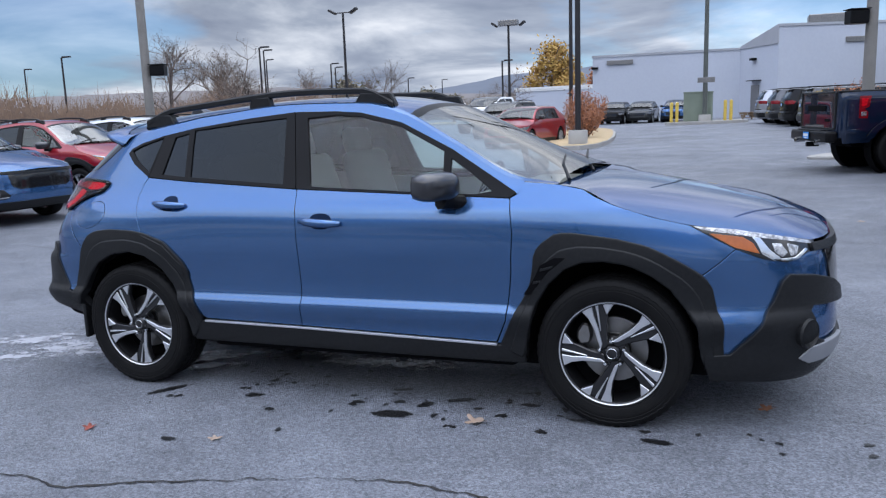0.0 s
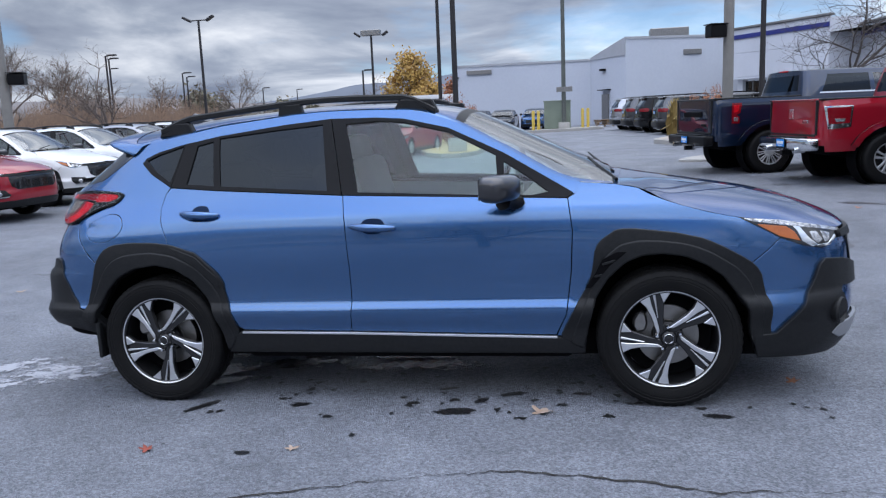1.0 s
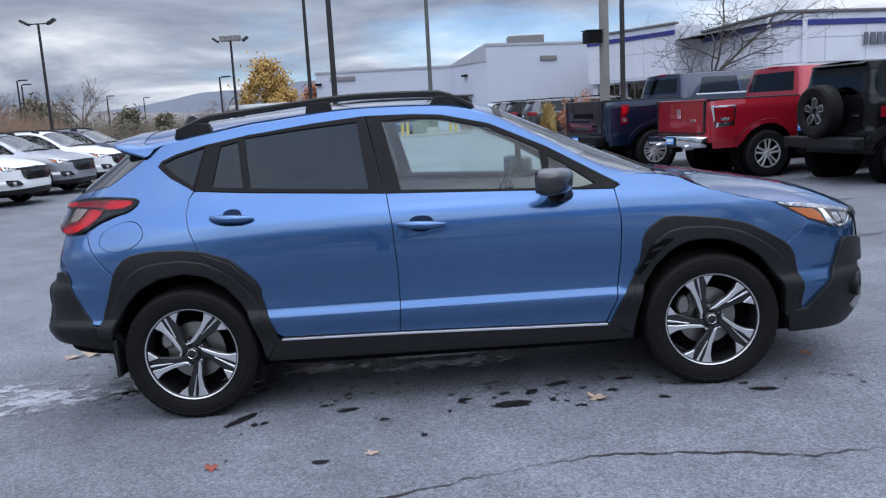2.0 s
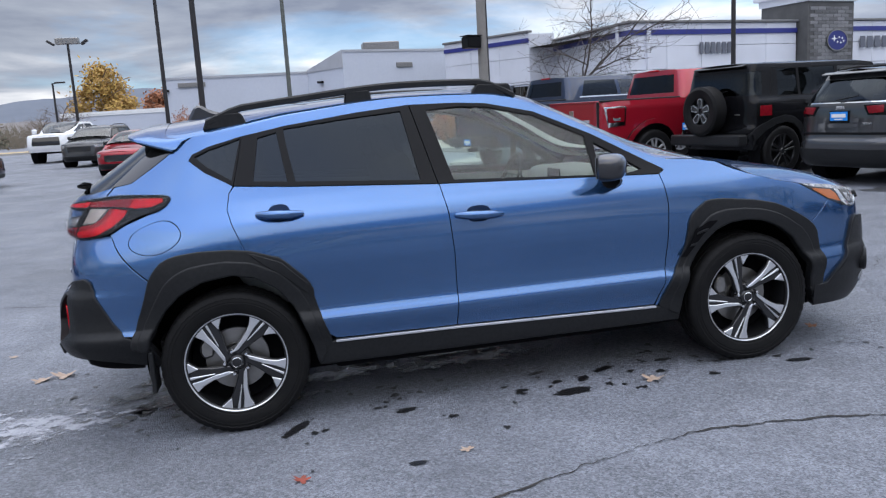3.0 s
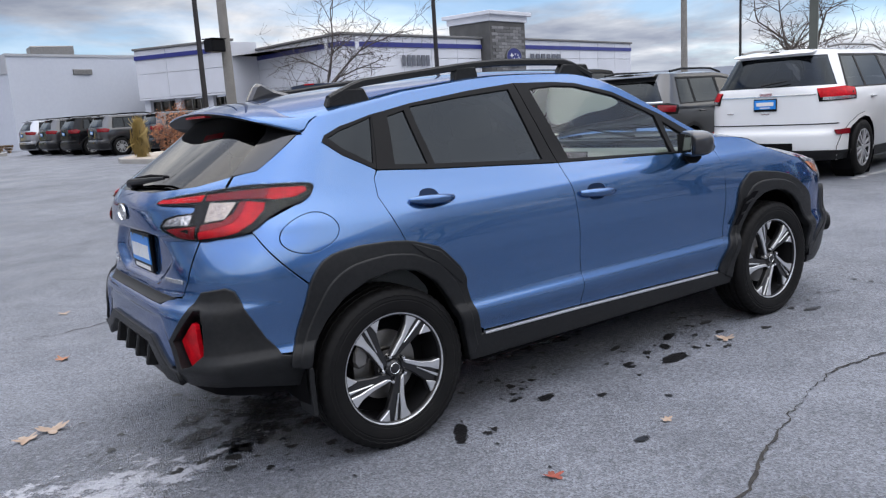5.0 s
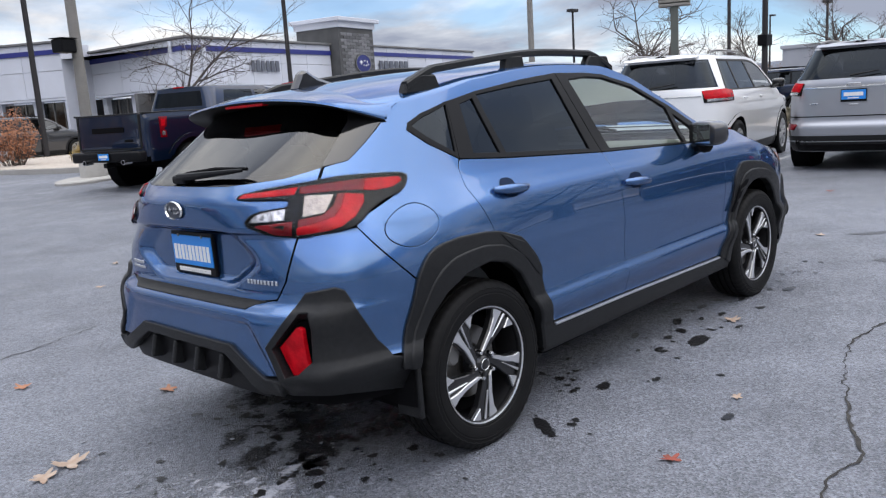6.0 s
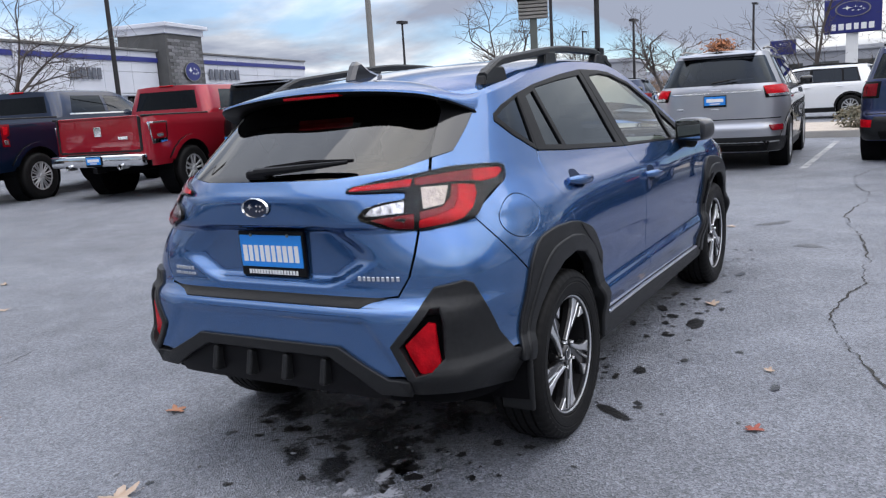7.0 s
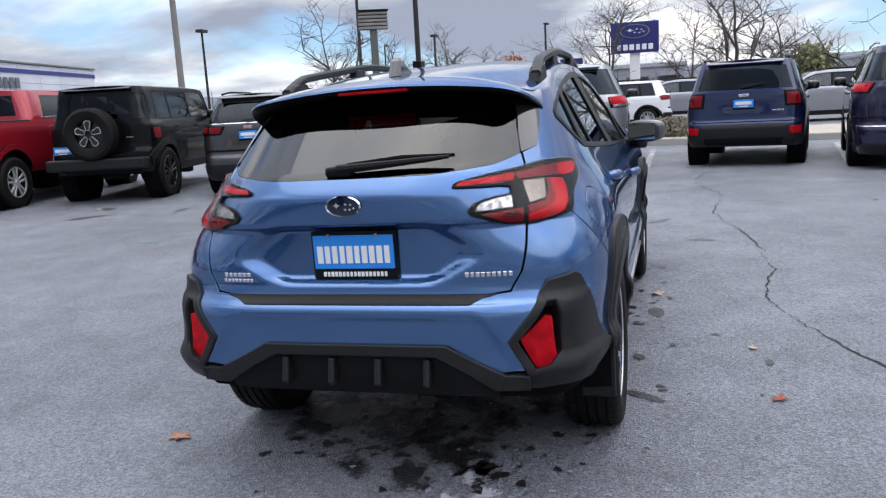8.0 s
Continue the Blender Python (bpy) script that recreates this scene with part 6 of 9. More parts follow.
SILVER_CHEROKEE = {**CHEROKEE, "tail": (("bumper", "cladding", [(0.97, 0.28), (0.97, 0.42), (0.80, 0.465), (0.60, 0.485)], 0.016), ("diffuser", "lampblack", [(0.50, 0.30), (0.50, 0.42)], 0.022),
                                        ("seam", "gap", [(0.66, 0.742), (0.66, 0.752)], 0.006), ("garnish", "chrome", [(0.46, 1.128), (0.46, 1.142)], 0.008), ("bumper_line", "skidgrey", [(0.62, 0.405), (0.62, 0.420)], 0.020)),
                   "lamps": CHEROKEE["lamps"][:3] + (("reflector", "red", [(0.55, 0.64), (0.72, 0.65), (0.73, 0.57), (0.57, 0.57)]),)}
RENEGADE = spec(name="small_boxy_suv", length=4.24, width=1.80, clear=0.30, belt=1.12, roof=1.68, hood=1.08, base=2.57, rear=0.80, wheel=0.35, rake=0.10, tumble=0.14, cowl=1.0, screen=0.48, tail_n=7.0,
                pillars=(-1.55, -1.08, -0.18, 0.80), handles=(-1.0, -0.1), glass=[(0.64, 1.20), (0.60, 1.55)], plate=(0.0, 0.98), seam=0.82,
                lamps=(("tail_lamp", "lampblack", [(0.56, 1.16), (0.79, 1.16), (0.80, 0.93), (0.57, 0.93)]), ("lens", "red", [(0.59, 1.13), (0.76, 1.13), (0.77, 0.96), (0.60, 0.96)]),
                       ("reflector", "redlit", [(0.60, 0.62), (0.76, 0.63), (0.76, 0.52), (0.61, 0.52)])),
                badges=((0.0, 1.115, 0.15, 0.045, "chrome"), (-0.50, 0.87, 0.16, 0.022, "chrome")), spoiler=None,
                tail=(("bumper", "cladding", [(0.92, 0.34), (0.92, 0.50), (0.58, 0.54), (0.54, 0.66)], 0.014), ("bumper_lip", "lampblack", [(0.50, 0.36), (0.50, 0.46)], 0.020), ("seam", "gap", [(0.66, 0.700), (0.66, 0.709)], 0.006)))
MINIVAN = spec(name="minivan", length=5.17, width=2.02, clear=0.20, belt=1.14, roof=1.74, hood=1.04, base=3.09, rear=1.06, wheel=0.36, rake=0.24, tumble=0.20, cowl=1.45, screen=0.70,
               pillars=(-1.95, -1.30, -0.15, 1.15), handles=(-0.9, 0.0), glass=[(0.66, 1.22), (0.60, 1.60)], plate=(0.0, 1.03), clad=False, seam=0.80,
               lamps=(("tail_lamp", "lampblack", [(0.50, 1.20), (0.80, 1.22), (1.05, 1.20), (0.99, 1.06), (0.55, 1.06)]), ("lens", "redlit", [(0.52, 1.19), (0.80, 1.205), (1.02, 1.19), (0.98, 1.08), (0.56, 1.08)])),
               badges=((0.0, 1.155, 0.70, 0.016, "chrome"), (0.48, 0.84, 0.16, 0.022, "chrome")), rails="chrome",
               tail=(("bumper", "cladding", [(0.95, 0.24), (0.95, 0.36)], 0.012), ("garnish", "chrome", [(0.80, 0.60), (0.80, 0.618)], 0.012), ("step", "trim", [(0.70, 0.72), (0.70, 0.74)], 0.008)))
SEDAN = spec(name="sedan", length=4.45, width=1.72, clear=0.17, belt=0.93, roof=1.44, hood=0.86, base=2.60, rear=0.98, wheel=0.31, rake=0.62, tumble=0.18, cowl=1.0, screen=0.25, rails=None, clad=False,
             pillars=(-1.30, -0.95, -0.15, 0.80), handles=(-0.9, -0.05), glass=[(0.60, 1.02), (0.52, 1.30)], plate=(0.0, 0.70),
             lamps=(("tail_lamp", "red", [(0.50, 0.92), (0.95, 0.92), (0.95, 0.76), (0.55, 0.76)]),), badges=(), tail=(("bumper", "cladding", [(0.80, 0.20), (0.80, 0.28)], 0.01),))


def pickup(m, paint_mat, label, s):
    """A crew-cab pickup truck: bed box with tailgate, cab, hood, bumper and wheels."""
    car = thing("pickup_truck", m, label, "pickup truck", "")
    w, zb, rail_z, roof = 1.01, 0.52, s["rail"], s["roof"]
    wb, r = 1.89, s["wheel"]
    xr, xf = -wb - 1.14, wb + 0.98
    half = 1.8
    mid = -half - math.pi / 2
    cab0, cab1, hood = -1.25, 1.62, rail_z - 0.02
    surf = shell([(zb, w * 0.96), (zb + 0.25, w), (rail_z - 0.15, w), (rail_z, w * 0.97), (rail_z + 0.1, w * 0.95)],
                 [(zb, xr + 0.03), (zb + 0.2, xr), (rail_z, xr + 0.01)], [(zb, xf - 0.1), (zb + 0.3, xf), (hood, xf - 0.1), (hood + 0.2, xf - 0.2)], 14.0, 6.0, half)
    R = r + 0.09
    low = zb + 0.02
    ur = -half - 0.86
    for left in (False, True):
        k = 1 if left else -1
        line = [(ur, low)] + [q for q in arc(-wb, r + 0.03, R) if q[1] > low] + [q for q in arc(wb, r + 0.03, R) if q[1] > low] + [(half + 0.6, low), (half + 0.65, hood - 0.04), (cab1, hood - 0.01), (cab1 - 0.1, rail_z), (ur, rail_z)]
        body = sheet("body_side", line, surf, paint_mat, car, 0, 0.05, left=left, res=0.1)
        for x in (-wb, wb):
            lo = [q for q in arc(x, r + 0.03, R + 0.07, 13) if q[1] > low] + [q for q in arc(x, r + 0.03, R - 0.01, 13)[::-1] if q[1] > low]
            sheet("arch", lo, surf, paint_mat, body, 0.035, 0.06, left=left, res=0.09, lip=0.6)
            small_wheel(car, x, k * (w - 0.14), r, 0.29, r * 0.60, s["spokes"], left, "brightalloy", "darkalloy")
            part("wheel_liner", spin([(R + 0.02, -0.10), (R + 0.02, 0.20), (0.0, 0.21)], 20, m=Matrix.Translation((x, k * (w - 0.16), r + 0.02)) @ (Matrix.Rotation(math.pi, 4, "Z") if left else Matrix())), M["gap"], car)
        part("bed_rail", box((abs(xr - cab0) - 0.05, 0.09, 0.035), ((xr + cab0) / 2, k * (w - 0.075), rail_z + 0.012), 0.012), M["cladding"], car)
        part("bed_wall", box((abs(xr - cab0), 0.04, rail_z - 0.80), ((xr + cab0) / 2, k * (w - 0.15), (rail_z + 0.80) / 2), 0.01), M["cladding"], car)
        for x in (-0.62, 0.40):
            part("handle", box((0.20, 0.035, 0.035), (x, k * (w + 0.02), rail_z - 0.10), 0.012), M[s["handle"]], body)
        part("door_mirror", box((0.14, 0.22, 0.26), (1.22, k * (w + 0.16), rail_z + 0.14), 0.05, 3), paint_mat, car, smooth=True)
        part("mirror_foot", box((0.06, 0.14, 0.05), (1.24, k * (w + 0.02), rail_z + 0.04), 0.015), M["trim"], car)
        part("side_step", tube([(-0.6, k * (w - 0.02), 0.44), (1.35, k * (w - 0.02), 0.44)], 0.05, 8), M["trim"], car, smooth=True)
        for k, (name, mat, loop) in enumerate(s["lamps"]):
            sheet(name, [(mid + u, v) for u, v in loop], surf, M[mat], car, 0.012 + 0.004 * k, 0.03, left=left, res=0.06, lip=0.5)
        # cab side
        cab = shell([(rail_z - 0.05, w * 0.965), (rail_z + 0.03, w * 0.95), (roof - 0.05, w * 0.95 - 0.17), (roof + 0.05, w * 0.95 - 0.25)],
                    [(rail_z - 0.05, cab0), (roof, cab0 + 0.13)], [(rail_z - 0.05, cab1 + 0.35), (roof, cab1 - 0.55)], 9.0, 3.6, 0.3)
        cedge = spline([(-0.3 - math.pi / 2, roof - 0.05), (0.55, roof - 0.05), (0.80, roof - 0.10), (cab1 - 0.05, rail_z + 0.04)])
        ccrest = spline([(cab0, roof - 0.03), (0.0, roof), (0.65, roof - 0.03), (cab1 + 0.2, rail_z + 0.08)])
        cmid = -0.3 - math.pi / 2
        d1 = rail_z + 0.075
        panes = [[(-0.82, d1), (0.14, d1), (0.14, roof - 0.13), (-0.74, roof - 0.13)], [(0.23, d1), (1.30, d1), (1.20, d1 + 0.10), (0.84, roof - 0.16), (0.23, roof - 0.13)]]
        side = [(-1.0, rail_z - 0.03)] + [(cab1 - 0.08, rail_z - 0.03), (cab1 - 0.05, rail_z + 0.03)] + [(u, float(cedge(u))) for u in np.linspace(cab1 - 0.1, -1.0, 16)]
        cs = sheet("cab_side", side, cab, paint_mat, car, 0, 0.03, holes=panes, left=left, res=0.09)
        for pane in panes:
            g = sheet("window", pane, cab, M["privacy"] if pane is panes[0] else M["tint"], cs, -0.004, 0.003, left=left, res=0.12, lip=0)
            g.visible_shadow = False
        sheet("window_moulding", [(-0.86, d1 - 0.005), (1.33, d1 - 0.005), (1.33, d1 - 0.03), (-0.86, d1 - 0.03)], cab, M[s["handle"]], cs, 0.006, 0.01, left=left, res=0.1)
    back = [(-0.60, rail_z + 0.12), (-0.60, roof - 0.14)]
    ml = lambda q, c: [(c + u, v) for u, v in q] + [(c - u, v) for u, v in q[::-1]]
    cb = sheet("cab_back", ml([(-1.0 - cmid, rail_z - 0.03), (-1.0 - cmid, roof - 0.05)], cmid), cab, paint_mat, car, 0, 0.03, holes=[ml([(0.66, rail_z + 0.10), (0.64, roof - 0.13)], cmid)], res=0.09)
    g = sheet("back_window", ml([(0.66, rail_z + 0.10), (0.64, roof - 0.13)], cmid), cab, M["privacy"], cb, -0.004, 0.003, res=0.12, lip=0)
    g.visible_shadow = False
    top = crown_of(cab, cedge, ccrest)
    strip("cab_roof", top, np.concatenate([np.linspace(cmid + 0.01, -0.3, 10), np.linspace(-0.25, 0.62, 8)]), np.linspace(-1, 1, 17), paint_mat, car)
    ws = strip("windscreen", top, np.linspace(0.62, cab1 - 0.06, 8), np.linspace(-0.94, 0.94, 11), M["tint"], car)
    ws.visible_shadow = False
    hedge = spline([(cab1 - 0.1, hood), (half + 0.65, hood - 0.04), (-mid, hood - 0.06)])
    hcrest = spline([(cab1 - 0.2, hood + 0.07), (xf - 0.5, hood + 0.06), (xf, hood - 0.03)])
    strip("hood", crown_of(surf, hedge, hcrest, 0.5), np.concatenate([np.linspace(cab1 - 0.08, half, 4), np.linspace(half + 0.05, -mid - 0.005, 14)]), np.linspace(-1, 1, 15), paint_mat, car)
    nl = lambda q: [(-mid - u, v) for u, v in q] + [(-mid + u, v) for u, v in q[::-1]]
    nose = sheet("nose", nl([(-mid - half - 0.6, low), (-mid - half - 0.65, hood - 0.05)]), surf, paint_mat, car, 0, 0.03, res=0.12)
    sheet("grille", nl([(0.55, hood - 0.12), (0.55, hood - 0.50)]), surf, M["gloss"], nose, 0.015, 0.02, res=0.1)
    gate = sheet("tailgate", ml([(ur - mid, low + 0.10), (ur - mid, rail_z)], mid), surf, paint_mat, car, 0, 0.06, res=0.08)
    for y, z, wd, ht, mat in s["badges"]:
        part("badge", box((0.012, wd, ht), (xr - 0.004, y, z), 0.004), M[mat], gate)
    part("tailgate_lip", box((0.09, 1.62, 0.03), (xr + 0.04, 0, rail_z + 0.008), 0.010), M["cladding"] if s["dark"] else paint_mat, gate)
    bump = part("rear_bumper", box((0.20, 1.92, 0.20), (xr - 0.06, 0, 0.66), 0.045, 3), M[s["bumper"]], car, smooth=True)
    part("step_pad", box((0.16, 1.20, 0.02), (xr - 0.06, 0, 0.768), 0.006), M["cladding"], bump)
    part("hitch", box((0.22, 0.09, 0.09), (xr - 0.06, 0, 0.50), 0.01), M["trim"], bump)
    for k in (-1, 1):
        part("exhaust_tip", spin([(0.045, 0.0), (0.050, -0.18), (0.040, -0.18), (0.036, 0.0)], 16, close=True, m=Matrix.Translation((xr - 0.02, k * 0.55, 0.56)) @ Matrix.Rotation(radians(-90), 4, "Z")), M["chrome"], bump, smooth=True)
    plate_on(bump, xr - 0.175, 0.0, 0.66)
    under = part("chassis", box((5.2, 1.1, 0.20), (0, 0, 0.55), 0.03), M["gap"], car)
    part("bed_floor", box((abs(xr - cab0), 1.7, 0.05), ((xr + cab0) / 2, 0, 0.80), 0.01), M["cladding"], under)
    part("cab_floor", box((2.1, 1.8, 0.06), (0.5, 0, 0.85), 0.01), M["inner"], under)
    part("axle", tube([(-wb, -0.8, r), (-wb, 0.8, r)], 0.07, 8), M["gap"], under)
    for x in (-0.35, 0.55):
        for y in (-0.42, 0.42):
            part("seat", box((0.16, 0.52, 0.75), (x, y, rail_z - 0.15), 0.05), M["inner"], car)
            part("headrest", box((0.10, 0.27, 0.16), (x - 0.03, y, rail_z + 0.30), 0.04), M["inner"], car)
    part("roof_lamp", box((0.05, 0.30, 0.03), (cab0 + 0.12, 0, roof - 0.035), 0.01), M["redlit"], car)
    return car


def wrangler(m, paint_mat, label):
    """A boxy four-door off-roader with its spare wheel on the tailgate."""
    s = spec(name="off_roader", length=4.55, width=1.70, clear=0.42, belt=1.24, roof=1.86, hood=1.22, base=3.0, rear=0.70, wheel=0.41, rake=0.07, tumble=0.10, cowl=0.98, screen=0.72, tail_n=16.0,
             pillars=(-1.75, -1.10, -0.18, 0.90), handles=(-0.95, -0.02), glass=[(0.72, 1.32), (0.70, 1.70)], plate=(0.62, 0.84), seam=0.62, rails=None, flare=0.10, rim="darkalloy", spokes=5,
             lamps=(("tail_lamp", "lampblack", [(0.72, 1.18), (0.93, 1.18), (0.93, 0.96), (0.72, 0.96)]), ("lens", "red", [(0.75, 1.15), (0.90, 1.15), (0.90, 0.99), (0.75, 0.99)])),
             badges=((-0.5, 1.02, 0.12, 0.02, "steel"),), tail=())
    car = wagon(m, s, paint_mat, label)
    xr = -1.5 - 0.70
    spare = part("spare_tyre", spin([(0.22, -0.10), (0.26, -0.125), (0.36, -0.13), (0.405, -0.10), (0.41, 0.10), (0.36, 0.12), (0.22, 0.10)], 40, close=True,
                                    m=Matrix.Translation((xr - 0.16, 0.02, 1.10)) @ Matrix.Rotation(radians(-90), 4, "Z")), M["tyre"], car, "spare wheel with dark rim", True)
    place = Matrix.Translation((xr - 0.16, 0.02, 1.10)) @ Matrix.Rotation(radians(-90), 4, "Z")
    part("spare_rim", spin([(0.0, -0.03), (0.22, -0.02), (0.225, -0.10)], 32, m=place), M["darkalloy"], spare, smooth=True)
    for k in range(5):
        a = 2 * math.pi * k / 5 + 0.3
        q = [(0.06, -0.03), (0.19, -0.055), (0.215, -0.02), (0.215, 0.02), (0.19, 0.055), (0.06, 0.03)]
        rim = [(math.cos(a) * p - math.sin(a) * t, math.sin(a) * p + math.cos(a) * t) for p, t in q]
        part("spoke", prism(rim, 0.03, place @ Matrix.Translation((0, -0.085, 0)) @ pose(0, 0, 0, 90)), M["silver"], spare)
        q = [(0.065, -0.022), (0.185, -0.044), (0.205, -0.014), (0.205, 0.014), (0.185, 0.044), (0.065, 0.022)]
        rim = [(math.cos(a) * p - math.sin(a) * t, math.sin(a) * p + math.cos(a) * t) for p, t in q]
        part("spoke_face", prism(rim, 0.034, place @ Matrix.Translation((0, -0.086, 0)) @ pose(0, 0, 0, 90)), M["darkalloy"], spare)
    part("rear_bumper", box((0.20, 1.62, 0.18), (xr - 0.12, 0, 0.62), 0.03), M["cladding"], car)
    part("spare_carrier", box((0.12, 0.5, 0.12), (xr - 0.04, 0.02, 1.10), 0.02), M["trim"], car)
    part("antenna", tube([(1.05, -0.80, 1.2), (1.0, -0.82, 1.75)], 0.006, 5), M["trim"], car)
    return car


# parts too small to be seen on the vehicles further off
FINE = {"lug_nut", "letter_bar", "badge_star", "plate_screw", "hub_badge", "dust_shield", "vent_rib", "brake_caliper", "skid_fin", "lamp_cover", "pocket_wall", "front_skid"}


def repainted(ob, m, old, fresh, label, group=""):
    """A copy of a vehicle at the pose m in another paint."""
    c = copy_thing(ob, m)
    tagged(c, label, group=group)
    for o in list(c.children_recursive):
        if o.name.split(".")[0] in FINE:
            bpy.data.objects.remove(o)
    swapped = {}
    for o in c.children_recursive:
        if o.data and o.data.materials and o.data.materials[0] == old and old != fresh:
            if o.data not in swapped:
                swapped[o.data] = o.data.copy()
                swapped[o.data].materials[0] = fresh
            o.data = swapped[o.data]
    return c


def parked(x, y, heading):
    return Matrix.Translation((x, y, float(lie(x, y)) - 0.004)) @ Matrix.Rotation(radians(heading), 4, "Z")


def axle_at(x, y, heading, base):
    """Pose of a vehicle whose rear axle's middle stands at (x, y)."""
    h = radians(heading)
    return parked(x + math.cos(h) * base / 2, y + math.sin(h) * base / 2, heading)


HEAVY = dict(rail=1.44, roof=1.98, wheel=0.42, spokes=10, dark=True, handle="chrome", bumper="trim", badges=((0.0, 1.16, 0.9, 0.10, "gap"), (-0.55, 0.95, 0.22, 0.05, "gap")),
             lamps=(("tail_lamp", "red", [(0.86, 1.36), (0.98, 1.36), (0.96, 1.18), (0.91, 1.14), (0.95, 1.09), (0.95, 0.98), (0.86, 0.98)]), ("lens", "redlit", [(0.88, 1.32), (0.945, 1.32), (0.93, 1.20), (0.88, 1.18)]), ("reversing_lens", "clear", [(0.88, 1.09), (0.93, 1.09), (0.93, 1.02), (0.88, 1.02)])))
LIGHT = dict(rail=1.36, roof=1.93, wheel=0.41, spokes=5, dark=False, handle="chrome", bumper="chrome", badges=((0.0, 1.14, 0.15, 0.16, "chrome"), (-0.52, 1.02, 0.20, 0.05, "chrome")),
             lamps=(("tail_lamp", "chrome", [(0.70, 1.26), (0.96, 1.26), (0.94, 0.93), (0.74, 0.90)]), ("lens", "red", [(0.725, 1.235), (0.935, 1.235), (0.925, 0.99), (0.745, 0.98)]), ("reversing_lens", "clear", [(0.79, 1.06), (0.88, 1.06), (0.875, 1.01), (0.80, 1.01)])))
pickup(axle_at(4.13, 12.62, 15, 3.78), M["navy"], "dark navy crew-cab pickup truck with black bumper, parked nose away", HEAVY)
red_truck = pickup(axle_at(5.46, 10.05, 11, 3.78), M["ramred"], "bright red crew-cab pickup truck with chrome rear bumper", LIGHT)
wrangler(axle_at(6.75, 7.92, 13, 3.0), M["black"], "black boxy off-roader with a spare wheel on its tailgate")
wagon(axle_at(7.47, 5.56, 10, 2.64), COMPASS, M["granite"], "dark grey compact sport utility with chrome window line")
wagon(axle_at(7.90, 3.10, 9, 2.915), CHEROKEE, M["whitecar"], "white large sport utility with red tail lamps")
wagon(axle_at(8.93, 0.62, 3, 2.915), SILVER_CHEROKEE, M["silvercar"], "silver large sport utility with red tail lamps and black lower bumper")
wagon(axle_at(9.45, -2.22, -9, 2.57), RENEGADE, M["deepblue"], "deep blue small boxy sport utility with grey bumper")
wagon(axle_at(8.35, -4.55, -9, 3.09), MINIVAN, M["midnight"], "midnight blue minivan with a chrome strip")

def plain_nose(c):
    """The parked row's fronts: small fog lamp bezels and a black lower lip in place of the broad cladding."""
    for o in list(c.children_recursive):
        if o.name.split(".")[0] in ("front_corner", "fog_lamp"):
            bpy.data.objects.remove(o)
    for left in (False, True):
        bezel = sheet("fog_bezel", [(1.93, 0.575), (2.12, 0.560), (2.19, 0.470), (2.12, 0.425), (1.98, 0.430), (1.93, 0.500)], wrap, M["cladding"], c, 0.010, 0.03, left=left, lip=0.5)
        sheet("fog_lamp", [(2.05 + 0.030 * math.cos(a), 0.495 + 0.034 * math.sin(a)) for a in np.linspace(0, 2 * math.pi, 14, endpoint=False)], wrap, M["clear"], bezel, 0.014, 0.01, left=left, res=0.03)
        sheet("fog_sill", [(1.97, 0.440), (2.17, 0.455), (2.16, 0.443), (1.98, 0.428)], wrap, M["skidgrey"], bezel, 0.016, 0.01, left=left, res=0.03)
    sheet("lower_lip", nose_ways([(1.79, 0.265), (1.79, 0.352), (2.15, 0.372), (2.50, 0.380)]), wrap, M["cladding"], c, 0.012, 0.03, res=0.05)
    return c


# the row of crossovers at the other side, noses towards the car
for k, (x, y, h, col, words) in enumerate(((-10.55, 5.0, -3, "blue", "blue compact crossover with black cladding in a parked row"),
                                           (-10.80, 7.7, -3, "redcar", "red compact crossover with black cladding in a parked row"),
                                           (-11.10, 10.3, -3, "whitecar", "white compact crossover with black roof rails in a parked row"),
                                           (-11.25, 12.95, -3, "whitecar", "white compact crossover with black roof rails in a parked row"),
                                           (-11.35, 15.6, -3, "silvercar", "silver compact crossover with black roof rails in a parked row"),
                                           (-11.45, 18.2, -3, "whitecar", "white compact crossover with black roof rails in a parked row"),
                                           (-11.55, 20.8, -3, "midnight", "midnight blue compact crossover in a parked row"))):
    plain_nose(repainted(main_car, parked(x, y, h), M["blue"], M[col], words, "row of crossovers"))
repainted(main_car, parked(-15.2, 6.5, 177), M["blue"], M["whitecar"], "white compact crossover with black roof rails behind the row", "row of crossovers")
repainted(main_car, parked(-15.4, 9.4, 177), M["blue"], M["black"], "black compact crossover with roof rails behind the row", "row of crossovers")

# cars further off
sedan = wagon(parked(-5.9, 24.4, -100), SEDAN, M["redcar"], "small red sedan facing the aisle", "car")
suv = wagon(parked(-8.7, 31.5, -100), SUV, M["granite"], "dark grey sport utility facing the aisle", "car")
repainted(red_truck, parked(-11.6, 38.5, -98), M["ramred"], M["whitecar"], "white pickup truck at the far kerb")
for x, y, h, col, words in ((-6.6, 49.9, -92, "black", "small black sedan parked by the hall"), (-4.9, 50.6, -92, "granite", "grey sedan parked by the hall"), (-2.75, 51.2, -92, "blue", "blue sedan parked by the hall")):
    repainted(sedan, parked(x, y, h), M["redcar"], M[col], words, "cars by the hall")
WORDS = {"whitecar": "white", "silvercar": "silver", "navy": "navy", "granite": "dark grey", "black": "black"}
for x, y, col in ((4.6, 31.2, "granite"), (4.0, 33.9, "black"), (3.5, 36.4, "granite"), (3.0, 38.9, "silvercar"), (6.0, 28.6, "granite")):
    repainted(suv, parked(x + 1.2, y, 8), M["granite"], M[col], WORDS[col] + " sport utility in a row beside the hall", "row by the hall")
